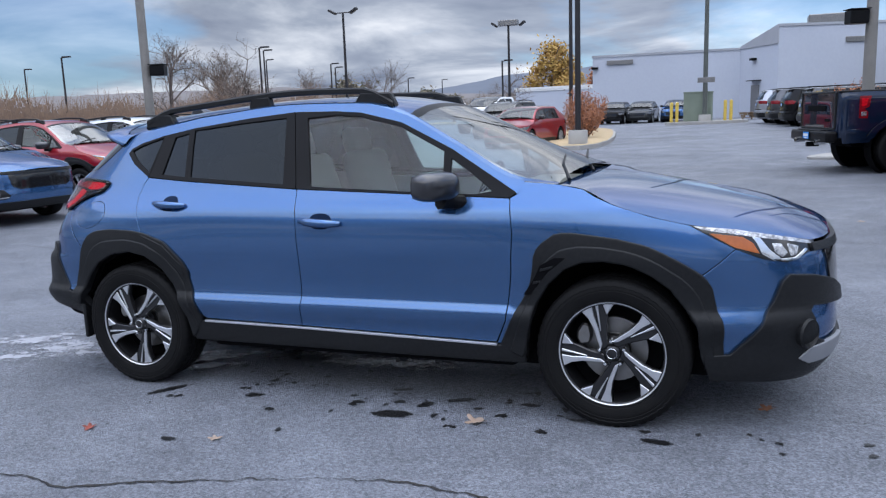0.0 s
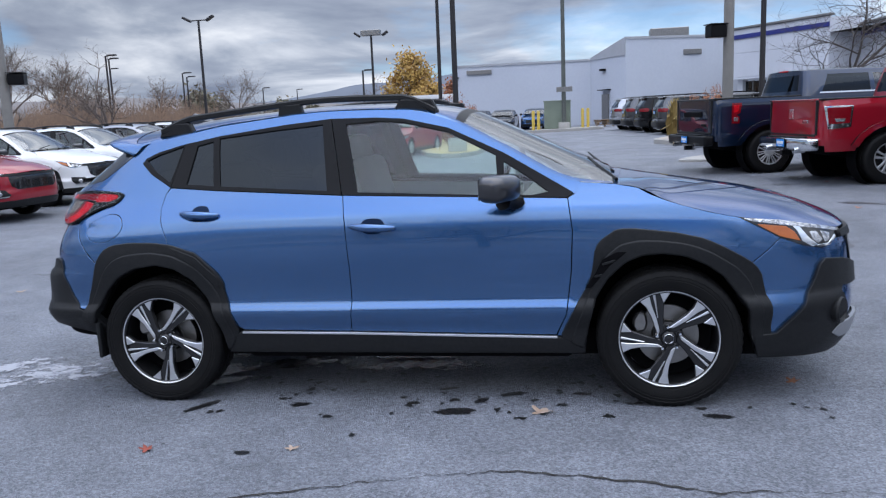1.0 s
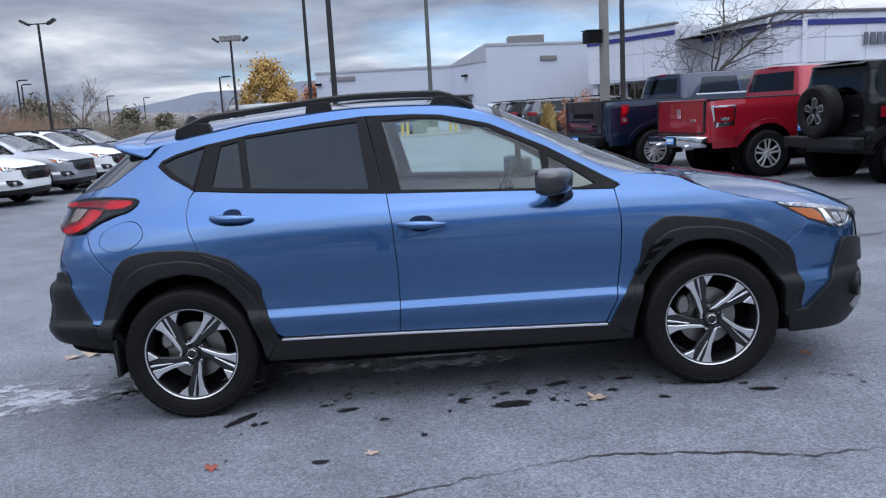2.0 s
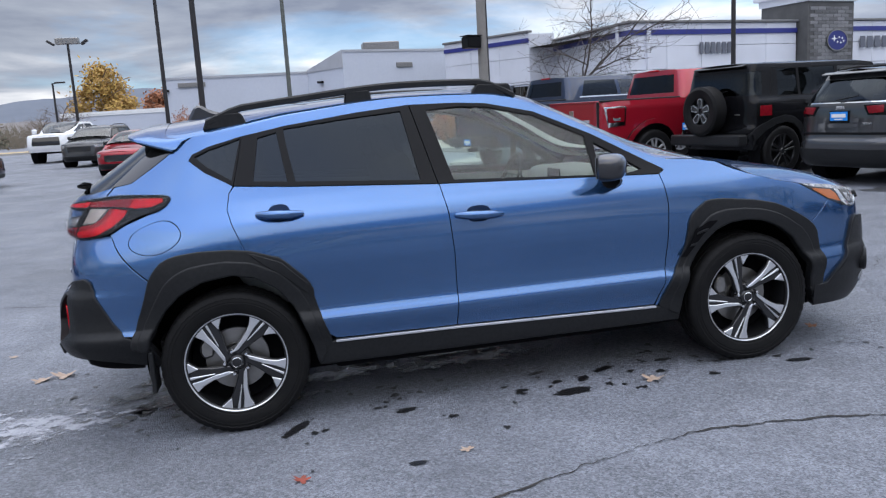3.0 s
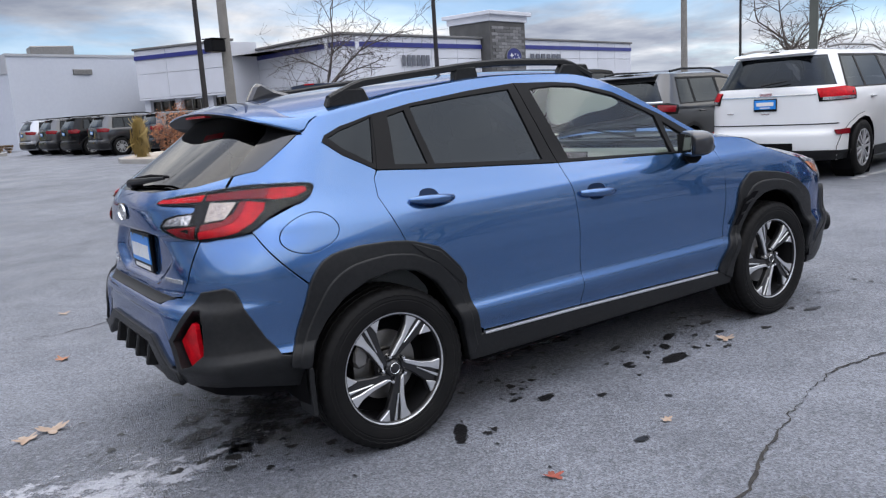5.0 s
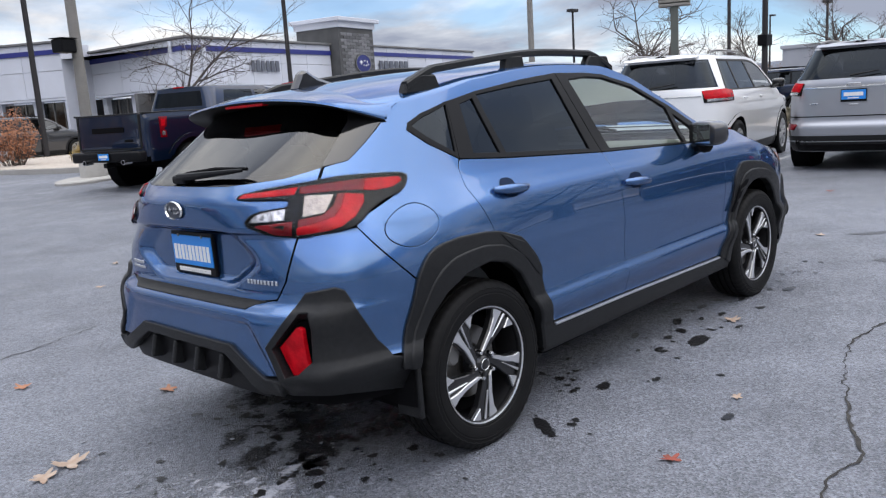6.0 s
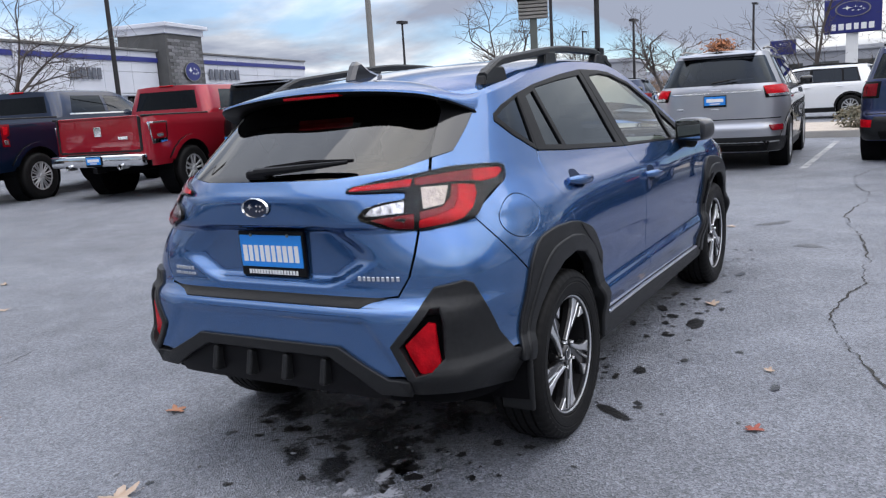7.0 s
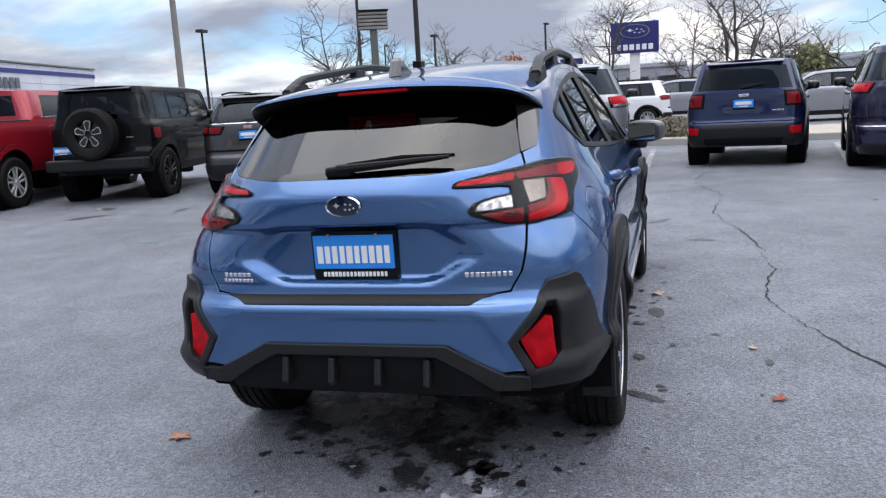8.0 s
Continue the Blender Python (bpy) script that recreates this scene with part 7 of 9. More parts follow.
for x, y, h, col in ((24.0, 1.2, 95, "whitecar"), (24.2, -5.6, 95, "silvercar"), (24.1, 8.2, 95, "navy"), (30.5, -1.0, 95, "silvercar"), (30.2, 5.6, 95, "whitecar"),
                     (31.0, -8.0, 95, "granite"), (37.0, 2.5, 95, "whitecar"), (37.2, -4.5, 95, "granite")):
    repainted(suv, parked(x, y, h), M["granite"], M[col], WORDS[col] + " sport utility in the lot beyond the kerb", "cars beyond the kerb")


# ---- marks on the asphalt ----
def on_ground(x, y, up=0.0):
    return (x, y, float(lie(x, y)) + up)


def blotch_data(x, y, a, b, turn, seed, rough=0.35, count=34, up=0.003):
    """An uneven flat patch of half sizes a and b."""
    rnd = random.Random(seed)
    ph = [rnd.uniform(0, 6.28) for _ in range(5)]
    t = radians(turn)
    ring = []
    for k in range(count):
        q = 2 * math.pi * k / count
        r = 1 + rough * (0.5 * math.sin(2 * q + ph[0]) + 0.4 * math.sin(3 * q + ph[1]) + 0.35 * math.sin(5 * q + ph[2]) + 0.3 * math.sin(9 * q + ph[3]) + 0.22 * math.sin(14 * q + ph[4]))
        u, v = a * r * math.cos(q), b * r * math.sin(q)
        ring.append(on_ground(x + u * math.cos(t) - v * math.sin(t), y + u * math.sin(t) + v * math.cos(t), up))
    return [on_ground(x, y, up)] + ring, [(0, 1 + k, 1 + (k + 1) % count) for k in range(count)]


def stain(name, mat, label, x, y, a, b, turn, up=0.003):
    """A flat disc of half sizes a and b that follows the lie of the lot; its material frays the edge."""
    c, q = math.cos(radians(turn)), math.sin(radians(turn))
    z0 = float(lie(x, y))
    verts, faces = [(0, 0, up)], []
    for r in (0.75, 1.5):
        for k in range(20):
            u, v = r * math.cos(k * math.pi / 10), r * math.sin(k * math.pi / 10)
            verts.append((u, v, float(lie(x + a * u * c - b * v * q, y + a * u * q + b * v * c)) - z0 + up))
    for k in range(20):
        e = (k + 1) % 20
        faces += [(0, 1 + k, 1 + e), (1 + k, 21 + k, 21 + e, 1 + e)]
    ob = make(name, verts, faces, mat, smooth=False)
    ob.matrix_world = Matrix.Translation((x, y, z0)) @ Matrix.Rotation(radians(turn), 4, "Z") @ Matrix.Diagonal((a, b, 1, 1))
    return tagged(ob, label, "stain", "stains on the asphalt")


def speckles(name, mat, label, spots, up):
    verts, faces = [], []
    for k, (x, y, a, b) in enumerate(spots):
        v, f = blotch_data(x, y, a, b, k * 37 % 180, 900 + k, 0.45, 14, up)
        faces += [tuple(i + len(verts) for i in q) for q in f]
        verts += v
    return tagged(make(name, verts, faces, mat, smooth=False), label, "stain", kind="stuff")


for k, (x, y, a, b, t) in enumerate(((0.28, -0.96, 0.105, 0.050, 5), (-0.56, -0.89, 0.060, 0.030, 10), (-1.09, -0.93, 0.13, 0.030, 55), (0.91, -0.68, 0.05, 0.025, 0), (0.20, -0.62, 0.06, 0.02, 20),
                                     (1.55, -0.98, 0.075, 0.028, -10), (0.55, -0.70, 0.08, 0.03, 20), (0.40, -0.80, 0.05, 0.03, 60), (-0.60, -1.52, 0.04, 0.02, 0), (0.05, -0.85, 0.04, 0.018, 0))):
    stain("oil_stain", M["oil"], "black oil spot on the asphalt beside the car", x, y, a * 1.15, b * 1.15, t, 0.003 + 0.0003 * k)
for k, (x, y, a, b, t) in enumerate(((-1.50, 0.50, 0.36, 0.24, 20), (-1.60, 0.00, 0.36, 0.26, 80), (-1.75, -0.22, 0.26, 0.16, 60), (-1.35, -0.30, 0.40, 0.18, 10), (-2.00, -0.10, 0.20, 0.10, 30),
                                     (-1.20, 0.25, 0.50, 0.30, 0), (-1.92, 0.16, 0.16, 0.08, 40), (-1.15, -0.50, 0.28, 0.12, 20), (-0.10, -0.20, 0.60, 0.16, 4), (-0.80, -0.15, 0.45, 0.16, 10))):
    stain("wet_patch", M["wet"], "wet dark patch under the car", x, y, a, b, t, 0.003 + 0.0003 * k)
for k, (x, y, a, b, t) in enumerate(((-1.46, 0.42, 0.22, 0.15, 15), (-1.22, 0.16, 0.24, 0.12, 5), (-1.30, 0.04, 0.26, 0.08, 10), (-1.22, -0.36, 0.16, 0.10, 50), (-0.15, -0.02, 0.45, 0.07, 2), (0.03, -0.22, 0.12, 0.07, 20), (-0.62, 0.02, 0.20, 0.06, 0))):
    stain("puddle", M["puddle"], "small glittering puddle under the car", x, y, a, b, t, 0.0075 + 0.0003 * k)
for k, (x, y, a, b, t) in enumerate(((-2.42, -0.36, 0.42, 0.30, 20), (-2.85, -0.28, 0.40, 0.26, 30), (-2.15, -0.44, 0.24, 0.12, 10), (-2.60, -0.66, 0.34, 0.14, 35), (-1.95, -0.33, 0.16, 0.05, 10))):
    stain("dried_patch", M["dried"], "pale dried water mark on the asphalt", x, y, a, b, t, 0.0035 + 0.0004 * k)
rnd = random.Random(5)
speckles("oil_specks", M["speck"], "scattered small oil specks", [(rnd.gauss(0.1, 0.9), rnd.gauss(-0.75, 0.22), *(rnd.uniform(0.006, 0.024),) * 2) for _ in range(90)]
         + [(rnd.gauss(-1.75, 0.28), rnd.gauss(-0.1, 0.4), *(rnd.uniform(0.006, 0.03),) * 2) for _ in range(80)], 0.0045)
speckles("pale_specks", M["salt"], "scattered pale dried drops and grit", [(rnd.gauss(-2.4, 0.45), rnd.gauss(-0.5, 0.3), *(rnd.uniform(0.003, 0.012),) * 2) for _ in range(200)]
         + [(rnd.gauss(-0.25, 0.35), rnd.gauss(0.02, 0.09), *(rnd.uniform(0.003, 0.010),) * 2) for _ in range(90)]
         + [(rnd.uniform(-6, 9), rnd.uniform(-3.5, 8), *(rnd.uniform(0.004, 0.012),) * 2) for _ in range(260)], 0.005)
speckles("dark_patches", M["damp"], "damp dark patches of the lot", [(rnd.uniform(3, 11), rnd.uniform(2, 13), rnd.uniform(0.1, 0.4), rnd.uniform(0.05, 0.12)) for _ in range(26)]
         + [(-0.65, -2.25, 0.10, 0.05), (2.6, -1.3, 0.10, 0.06), (3.6, -0.9, 0.14, 0.07)], 0.003)


def crack(path, width, seed, label):
    """A ragged open crack along a path."""
    rnd = random.Random(seed)
    left, right = [], []
    pts = []
    for (x0, y0), (x1, y1) in zip(path, path[1:]):
        n = max(2, int(math.hypot(x1 - x0, y1 - y0) / 0.028))
        pts += [(x0 + (x1 - x0) * k / n, y0 + (y1 - y0) * k / n) for k in range(n)]
    drift = 0.0
    for k, (x, y) in enumerate(pts):
        drift = drift * 0.9 + rnd.gauss(0, 0.009)
        w = width * rnd.uniform(0.35, 1.25) * (0.6 + 0.4 * math.sin(k * 0.11))
        nx, ny = (0, 1)
        left.append(on_ground(x + nx * (drift + w / 2), y + ny * (drift + w / 2), 0.0045))
        right.append(on_ground(x + nx * (drift - w / 2), y + ny * (drift - w / 2), 0.0045))
    n = len(left)
    return tagged(make("crack", left + right, [(k, k + 1, n + k + 1, n + k) for k in range(n - 1)], M["crackfill"], smooth=False), label, "crack", "cracks in the asphalt")


crack([(-2.6, -2.30), (-1.5, -2.14), (-1.04, -2.05), (-0.66, -2.01), (-0.37, -1.92), (-0.02, -1.80), (0.29, -1.69), (0.55, -1.65), (0.94, -1.69), (1.37, -1.75), (1.9, -1.76), (2.71, -1.70),
       (3.4, -1.55), (4.09, -1.45), (4.8, -1.56), (5.55, -1.57), (6.3, -1.40), (7.15, -1.35), (8.2, -1.6)], 0.020, 3, "long ragged crack through the asphalt")
crack([(-7.0, 3.2), (-5.2, 2.9), (-3.6, 3.1), (-2.2, 2.6), (-1.2, 2.9)], 0.012, 4, "fine crack through the asphalt")
crack([(2.6, -0.5), (3.0, 0.4), (3.7, 1.0)], 0.010, 5, "fine crack through the asphalt")


def leaf(x, y, size, turn, seed, mat):
    """A dry lobed oak leaf with a curled blade and a stalk."""
    rnd = random.Random(seed)
    out = []
    for k in range(44):
        q = 2 * math.pi * k / 44
        lobe = 0.40 + 0.60 * abs(math.cos(2.5 * q + 0.12 * math.sin(3 * q + seed))) ** 1.3 * rnd.uniform(0.85, 1.1)
        out.append((size * lobe * math.cos(q), size * lobe * math.sin(q) * 0.75))
    curl, bend = rnd.uniform(5, 10), rnd.uniform(0, 6.28)
    verts = [(0, 0, 0.006)] + [(u, v, 0.002 + curl * (u * math.cos(bend) + v * math.sin(bend)) ** 2 + rnd.uniform(0, 0.25) * size * 0.3) for u, v in out]
    verts += [(0.7 * size, 0.002, 0.006), (0.7 * size, -0.002, 0.006), (1.25 * size, 0.0, 0.014)]
    ob = make("fallen_leaf", verts, [(0, 1 + k, 1 + (k + 1) % 44) for k in range(44)] + [(45, 46, 47)], mat)
    ob.matrix_world = Matrix.Translation(on_ground(x, y, 0.002)) @ Matrix.Rotation(radians(turn), 4, "Z")
    return tagged(ob, "dry brown oak leaf lying on the asphalt", "leaf", "fallen leaves")


for k, (x, y, s, c) in enumerate(((0.72, -0.96, 0.062, 0), (1.99, -0.46, 0.05, 1), (-1.08, -1.51, 0.045, 2), (-0.38, -1.46, 0.036, 0), (-1.78, 1.05, 0.06, 1), (-2.50, 0.54, 0.085, 0), (-2.62, 0.50, 0.07, 0), (-2.24, 1.87, 0.06, 1),
                                  (-0.78, 4.22, 0.05, 0), (5.3, 7.24, 0.07, 0), (3.11, 5.95, 0.05, 0), (0.03, -2.33, 0.06, 1), (0.15, 1.34, 0.04, 1), (-3.0, 1.2, 0.035, 0), (1.1, 2.4, 0.05, 0), (4.4, 6.4, 0.06, 1), (-2.0, 3.3, 0.05, 0),
                                  (3.4, -0.55, 0.05, 0), (6.0, 0.2, 0.05, 2), (4.6, -3.1, 0.045, 1), (-0.2, 5.2, 0.05, 0), (2.2, 4.1, 0.045, 1), (-4.6, 2.1, 0.05, 0), (5.5, 9.9, 0.06, 2), (5.2, 10.2, 0.06, 2), (4.9, 9.7, 0.05, 2))):
    leaf(x, y, s, k * 67, k, M[("leaftan", "leaforange", "leafred")[c]])


# ---- parking lines, kerbs, islands ----
def line(x0, y0, x1, y1, width=0.10):
    d = Vector((x1 - x0, y1 - y0)).normalized() * (width / 2)
    n = max(2, int(math.hypot(x1 - x0, y1 - y0) / 0.4))
    a = [on_ground(x0 + (x1 - x0) * k / n - d.y, y0 + (y1 - y0) * k / n + d.x, 0.004) for k in range(n + 1)]
    b = [on_ground(x0 + (x1 - x0) * k / n + d.y, y0 + (y1 - y0) * k / n - d.x, 0.004) for k in range(n + 1)]
    ob = make("parking_line", a + b, [(k, k + 1, n + 2 + k, n + 1 + k) for k in range(n)], M["linepaint"], smooth=False)
    return tagged(ob, "worn white parking line on the asphalt", "road marking", "parking lines", "structure")


for x, y, h in ((7.2, -0.62, 0), (7.4, -3.45, -8), (6.6, 1.9, 5), (6.0, 4.4, 9), (5.8, 7.2, 11), (4.6, 10.2, 11), (3.6, 13.0, 13)):
    c, s_ = math.cos(radians(h)), math.sin(radians(h))
    line(x + 0.9 * c, y + 0.9 * s_, x + 6.4 * c, y + 6.4 * s_)


def island(name, loop, mat, label, high=0.14):
    """A raised bed with a concrete kerb round it."""
    base = thing(name, Matrix(), label, "kerb island", "", "structure")
    p = rounded(loop, 2)
    c = p.mean(0)
    n = len(p)
    for tag, k, z0, z1, m in (("kerb", 1.0, -0.1, high, M["concrete"]), ("bed", 1.0, -0.1, high - 0.02, mat)):
        q = p
        if tag == "bed":
            d = c - p
            q = p + d / np.linalg.norm(d, axis=1, keepdims=True) * 0.16
            z1 = high + 0.01
        b = bmesh.new()
        lo = [b.verts.new(on_ground(x, y, z0)) for x, y in q]
        hi = [b.verts.new(on_ground(x, y, z1)) for x, y in q]
        for i in range(n):
            b.faces.new((lo[i], lo[(i + 1) % n], hi[(i + 1) % n], hi[i]))
        b.faces.new(hi)
        bmesh.ops.triangulate(b, faces=[q for q in b.faces if len(q.verts) > 4])
        part(tag, b, m, base)
    return base


island("lot_island", [(-4.9, 21.2), (-2.2, 21.0), (-4.4, 36.5), (-7.4, 36.5)], M["drygrass"], "long kerbed island with dry tan grass")
island("utility_island", [(-2.6, 40.6), (1.6, 40.6), (1.8, 43.4), (-2.6, 43.4)], M["concrete"], "kerbed concrete island under the utility box")
island("dealer_bed", [(2.7, 25.2), (3.9, 21.8), (5.2, 18.6), (9.0, 18.8), (13.0, 24.0), (13.0, 28.0), (8.0, 30.0)], M["gravel"], "kerbed bed of pale gravel before the dealership")
island("pole_pad", [(2.9, 15.4), (3.5, 14.9), (4.9, 15.7), (5.6, 17.0), (4.0, 17.2)], M["concrete"], "low concrete pad at the lamp pole's foot", 0.05)
island("east_strip", [(14.3, -15), (18.4, -15), (19.0, 9.0), (15.2, 9.0)], M["gravel"], "kerbed strip of gravel and old snow")
island("west_bed", [(-60, 44), (-24, 60), (-14, 62), (-14, 66), (-60, 66)], M["drygrass"], "far kerbed bed of dry grass")


def clump(x, y, r, h, count, mat, name, label, category, seed, size=0.06, base=0.12, upright=0.0):
    """A shrub of stems with many small leaves."""
    rnd = random.Random(seed)
    ob = thing(name, Matrix.Translation(on_ground(x, y, base)), label, category)
    b = bmesh.new()
    for k in range(14):
        a = rnd.uniform(0, 6.28)
        tip = (r * 0.8 * math.cos(a) * rnd.random(), r * 0.8 * math.sin(a) * rnd.random(), h * rnd.uniform(0.6, 1.0))
        tube([(rnd.gauss(0, 0.05), rnd.gauss(0, 0.05), 0), (tip[0] * 0.5, tip[1] * 0.5, tip[2] * 0.55), tip], [0.018, 0.012, 0.004], 4, b)
    part("stem", b, M["bark"], ob)["kind"] = "stuff"
    verts, faces = [], []
    for k in range(count):
        a, q = rnd.uniform(0, 6.28), math.sqrt(rnd.random())
        z = h * rnd.uniform(0.05, 1.0)
        lim = r * (0.55 + 0.45 * math.sin(math.pi * min(1, z / h * 0.9 + 0.12))) * (1 + 0.25 * math.sin(3 * a + seed))
        c = Vector((lim * q * math.cos(a), lim * q * math.sin(a), z))
        d = Vector((rnd.gauss(0, 1), rnd.gauss(0, 1), rnd.gauss(0, 1) + upright)).normalized() * size * rnd.uniform(0.6, 1.3)
        e = d.orthogonal().normalized() * size * (0.5 if not upright else 0.10)
        i = len(verts)
        verts += [c - d, c + e, c + d, c - e]
        faces.append((i, i + 1, i + 2, i + 3))
    leaves = make("foliage", verts, faces, mat, ob, smooth=False)
    leaves["kind"] = "stuff"
    return ob


def bush(x, y, r, h, mat, label, seed, stems=34, each=70, size=0.045, base=0.12):
    """An open upright bush: many thin stems that still carry their dry leaves."""
    rnd = random.Random(seed)
    ob = thing("shrub", Matrix.Translation(on_ground(x, y, base)), label, "shrub")
    b = bmesh.new()
    verts, faces = [], []
    for k in range(stems):
        a, out = rnd.uniform(0, 6.28), r * math.sqrt(rnd.random())
        top = h * rnd.uniform(0.45, 1.0) * (1.1 - 0.4 * out / r)
        foot, mid_p, tip = Vector((out * 0.3 * math.cos(a), out * 0.3 * math.sin(a), -0.05)), Vector((out * 0.8 * math.cos(a), out * 0.8 * math.sin(a), top * 0.5)), Vector((out * 1.05 * math.cos(a), out * 1.05 * math.sin(a), top))
        tube([foot, mid_p, tip], [0.014, 0.009, 0.003], 4, b)
        for _ in range(each):
            q = rnd.uniform(0.15, 1.0) ** 0.8
            p = foot.lerp(mid_p, q * 2) if q < 0.5 else mid_p.lerp(tip, q * 2 - 1)
            p = p + Vector((rnd.gauss(0, 0.075), rnd.gauss(0, 0.075), rnd.gauss(0, 0.05)))
            d = Vector((rnd.gauss(0, 1), rnd.gauss(0, 1), rnd.gauss(0, 1))).normalized() * size * rnd.uniform(0.6, 1.3)
            e = d.orthogonal().normalized() * size * 0.5
            i = len(verts)
            verts += [p - d, p + e, p + d, p - e]
            faces.append((i, i + 1, i + 2, i + 3))
    part("stem", b, M["bark"], ob)["kind"] = "stuff"
    make("foliage", verts, faces, mat, ob, smooth=False)["kind"] = "stuff"
    return ob


bush(-4.3, 26.5, 0.85, 2.2, M["rustleaf"], "rust-orange shrub on the lot island", 1)
bush(-4.9, 29.5, 0.8, 2.0, M["rustleaf"], "rust-orange shrub on the lot island", 2)
bush(-5.2, 33.0, 0.9, 2.3, M["rustleaf"], "rust-orange shrub on the lot island", 3)
bush(4.9, 23.4, 0.8, 2.0, M["rustleaf"], "rust-orange shrub in the gravel bed", 4)
clump(6.6, 21.9, 0.5, 0.55, 900, M["yellowgrass"], "ornamental_grass", "yellow clump of ornamental grass", "grass", 5, 0.16, 0.12, 2.0)
clump(3.9, 24.2, 0.26, 1.2, 500, M["yellowgrass"], "ornamental_grass", "tall tan clump of ornamental grass", "grass", 6, 0.25, 0.12, 3.0)
clump(7.4, 23.5, 0.5, 0.6, 900, M["yellowgrass"], "ornamental_grass", "yellow clump of ornamental grass", "grass", 7, 0.16, 0.12, 2.0)
for k, (x, y) in enumerate(((15.9, -1.0), (16.2, 1.5), (16.1, -6.5), (16.5, 4.5))):
    clump(x, y, 0.6, 0.5, 1200, M["evergreen"], "shrub", "low green shrub in the kerbed strip", "shrub", 10 + k, 0.05)


# ---- lamp poles and signs ----
def lamp_pole(x, y, high, r, head, label, mat="darkpole", turn=0.0, foot=0.0):
    ob = thing("lamp_pole", Matrix.Translation(on_ground(x, y)) @ Matrix.Rotation(radians(turn), 4, "Z"), label, "lamp pole")
    if foot:
        part("pedestal", spin([(0.0, foot), (0.30, foot), (0.32, foot - 0.03), (0.32, -0.1)], 20, m=Matrix.Rotation(radians(90), 4, "X")), M["concrete"], ob, smooth=True)
    part("base_plate", box((r * 3.2, r * 3.2, 0.03), (0, 0, foot + 0.015), 0.006), M[mat], ob)
    part("pole", tube([(0, 0, foot), (0, 0, high * 0.5), (0, 0, high)], [r, r * 0.85, r * 0.7], 14), M[mat], ob, smooth=True)
    if head == "twin":
        part("cross_arm", tube([(-0.8, 0, high), (0.8, 0, high)], 0.04, 8), M[mat], ob)
        for k in (-1, 1):
            lamp = part("floodlight", box((0.62, 0.34, 0.16), (k * 0.85, 0, high + 0.10), 0.03, turn=Matrix.Rotation(k * -0.5, 4, "Y")), M[mat], ob)
            part("lens", box((0.5, 0.26, 0.02), (k * 0.80, 0, high + 0.02), 0.004, turn=Matrix.Rotation(k * -0.5, 4, "Y")), M["clear"], lamp)
    elif head == "triple":
        part("light_box", box((1.3, 0.5, 0.36), (0, 0, high + 0.18), 0.03), M["steel"], ob)
        for k in (-1, 1):
            part("floodlight", box((0.45, 0.34, 0.14), (k * 0.95, 0, high + 0.10), 0.03, turn=Matrix.Rotation(k * -0.6, 4, "Y")), M[mat], ob)
    elif head == "single":
        part("arm", tube([(0, 0, high - 0.05), (0.55, 0, high)], 0.03, 8), M[mat], ob)
        part("lantern", box((0.75, 0.34, 0.12), (0.55, 0, high + 0.02), 0.03), M[mat], ob)
    elif head == "box":
        part("lantern", box((0.9, 0.5, 0.22), (0, 0, high + 0.1), 0.03), M[mat], ob)
    return ob


def flood_on(pole, z, dx, dy, turn):
    lamp = part("floodlight", box((0.42, 0.34, 0.30), (dx, dy, z), 0.03, turn=Matrix.Rotation(radians(turn), 4, "Z")), M["trim"], pole)
    part("bracket", box((abs(dx) + 0.1, 0.06, 0.08), (dx / 2, dy / 2, z), 0.01), M["trim"], lamp)
    part("visor", box((0.46, 0.40, 0.02), (dx, dy, z + 0.17), 0.005, turn=Matrix.Rotation(radians(turn), 4, "Z")), M["trim"], lamp)


POLE_DARK, POLE_GREY = "tall dark steel lamp pole on the car lot", "tall grey concrete lamp pole with a floodlight"
p = lamp_pole(4.35, 16.4, 11.0, 0.135, "", POLE_GREY, "concretepole", foot=0.55)
flood_on(p, 3.1, -0.32, -0.10, 20)
p = lamp_pole(-14.5, 14.5, 11.0, 0.135, "", POLE_GREY, "concretepole")
flood_on(p, 2.85, 0.36, 0.10, 20)
lamp_pole(-3.5, 22.2, 12.0, 0.10, "twin", POLE_DARK, foot=0.60)
lamp_pole(-6.1, 33.4, 9.2, 0.10, "twin", POLE_DARK)
p = lamp_pole(-0.5, 41.7, 13.0, 0.13, "", "tall green-grey pole with a small sign plate", "greypole", foot=0.5)
part("sign_plate", box((0.9, 0.04, 0.28), (0.05, -0.16, 2.35), 0.01), M["steel"], p)
lamp_pole(-25.3, 47.3, 8.3, 0.11, "twin", POLE_DARK)
lamp_pole(-13.2, 47.4, 6.6, 0.10, "triple", POLE_DARK)
lamp_pole(18.5, 27.65, 12.0, 0.11, "", POLE_DARK)
lamp_pole(7.4, 27.7, 12.0, 0.11, "", POLE_DARK)
lamp_pole(26.4, 19.8, 12.0, 0.15, "", POLE_DARK, "concretepole")
lamp_pole(44.1, 18.3, 12.0, 0.12, "", POLE_DARK)
lamp_pole(48.7, 32.6, 7.3, 0.11, "box", POLE_DARK)
lamp_pole(62.5, 18.7, 6.8, 0.13, "box", POLE_DARK)
p = lamp_pole(22.55, 7.56, 12.0, 0.10, "", POLE_DARK)
part("sign_box", box((0.5, 0.30, 0.36), (0, 0, 2.55), 0.03), M["trim"], p)
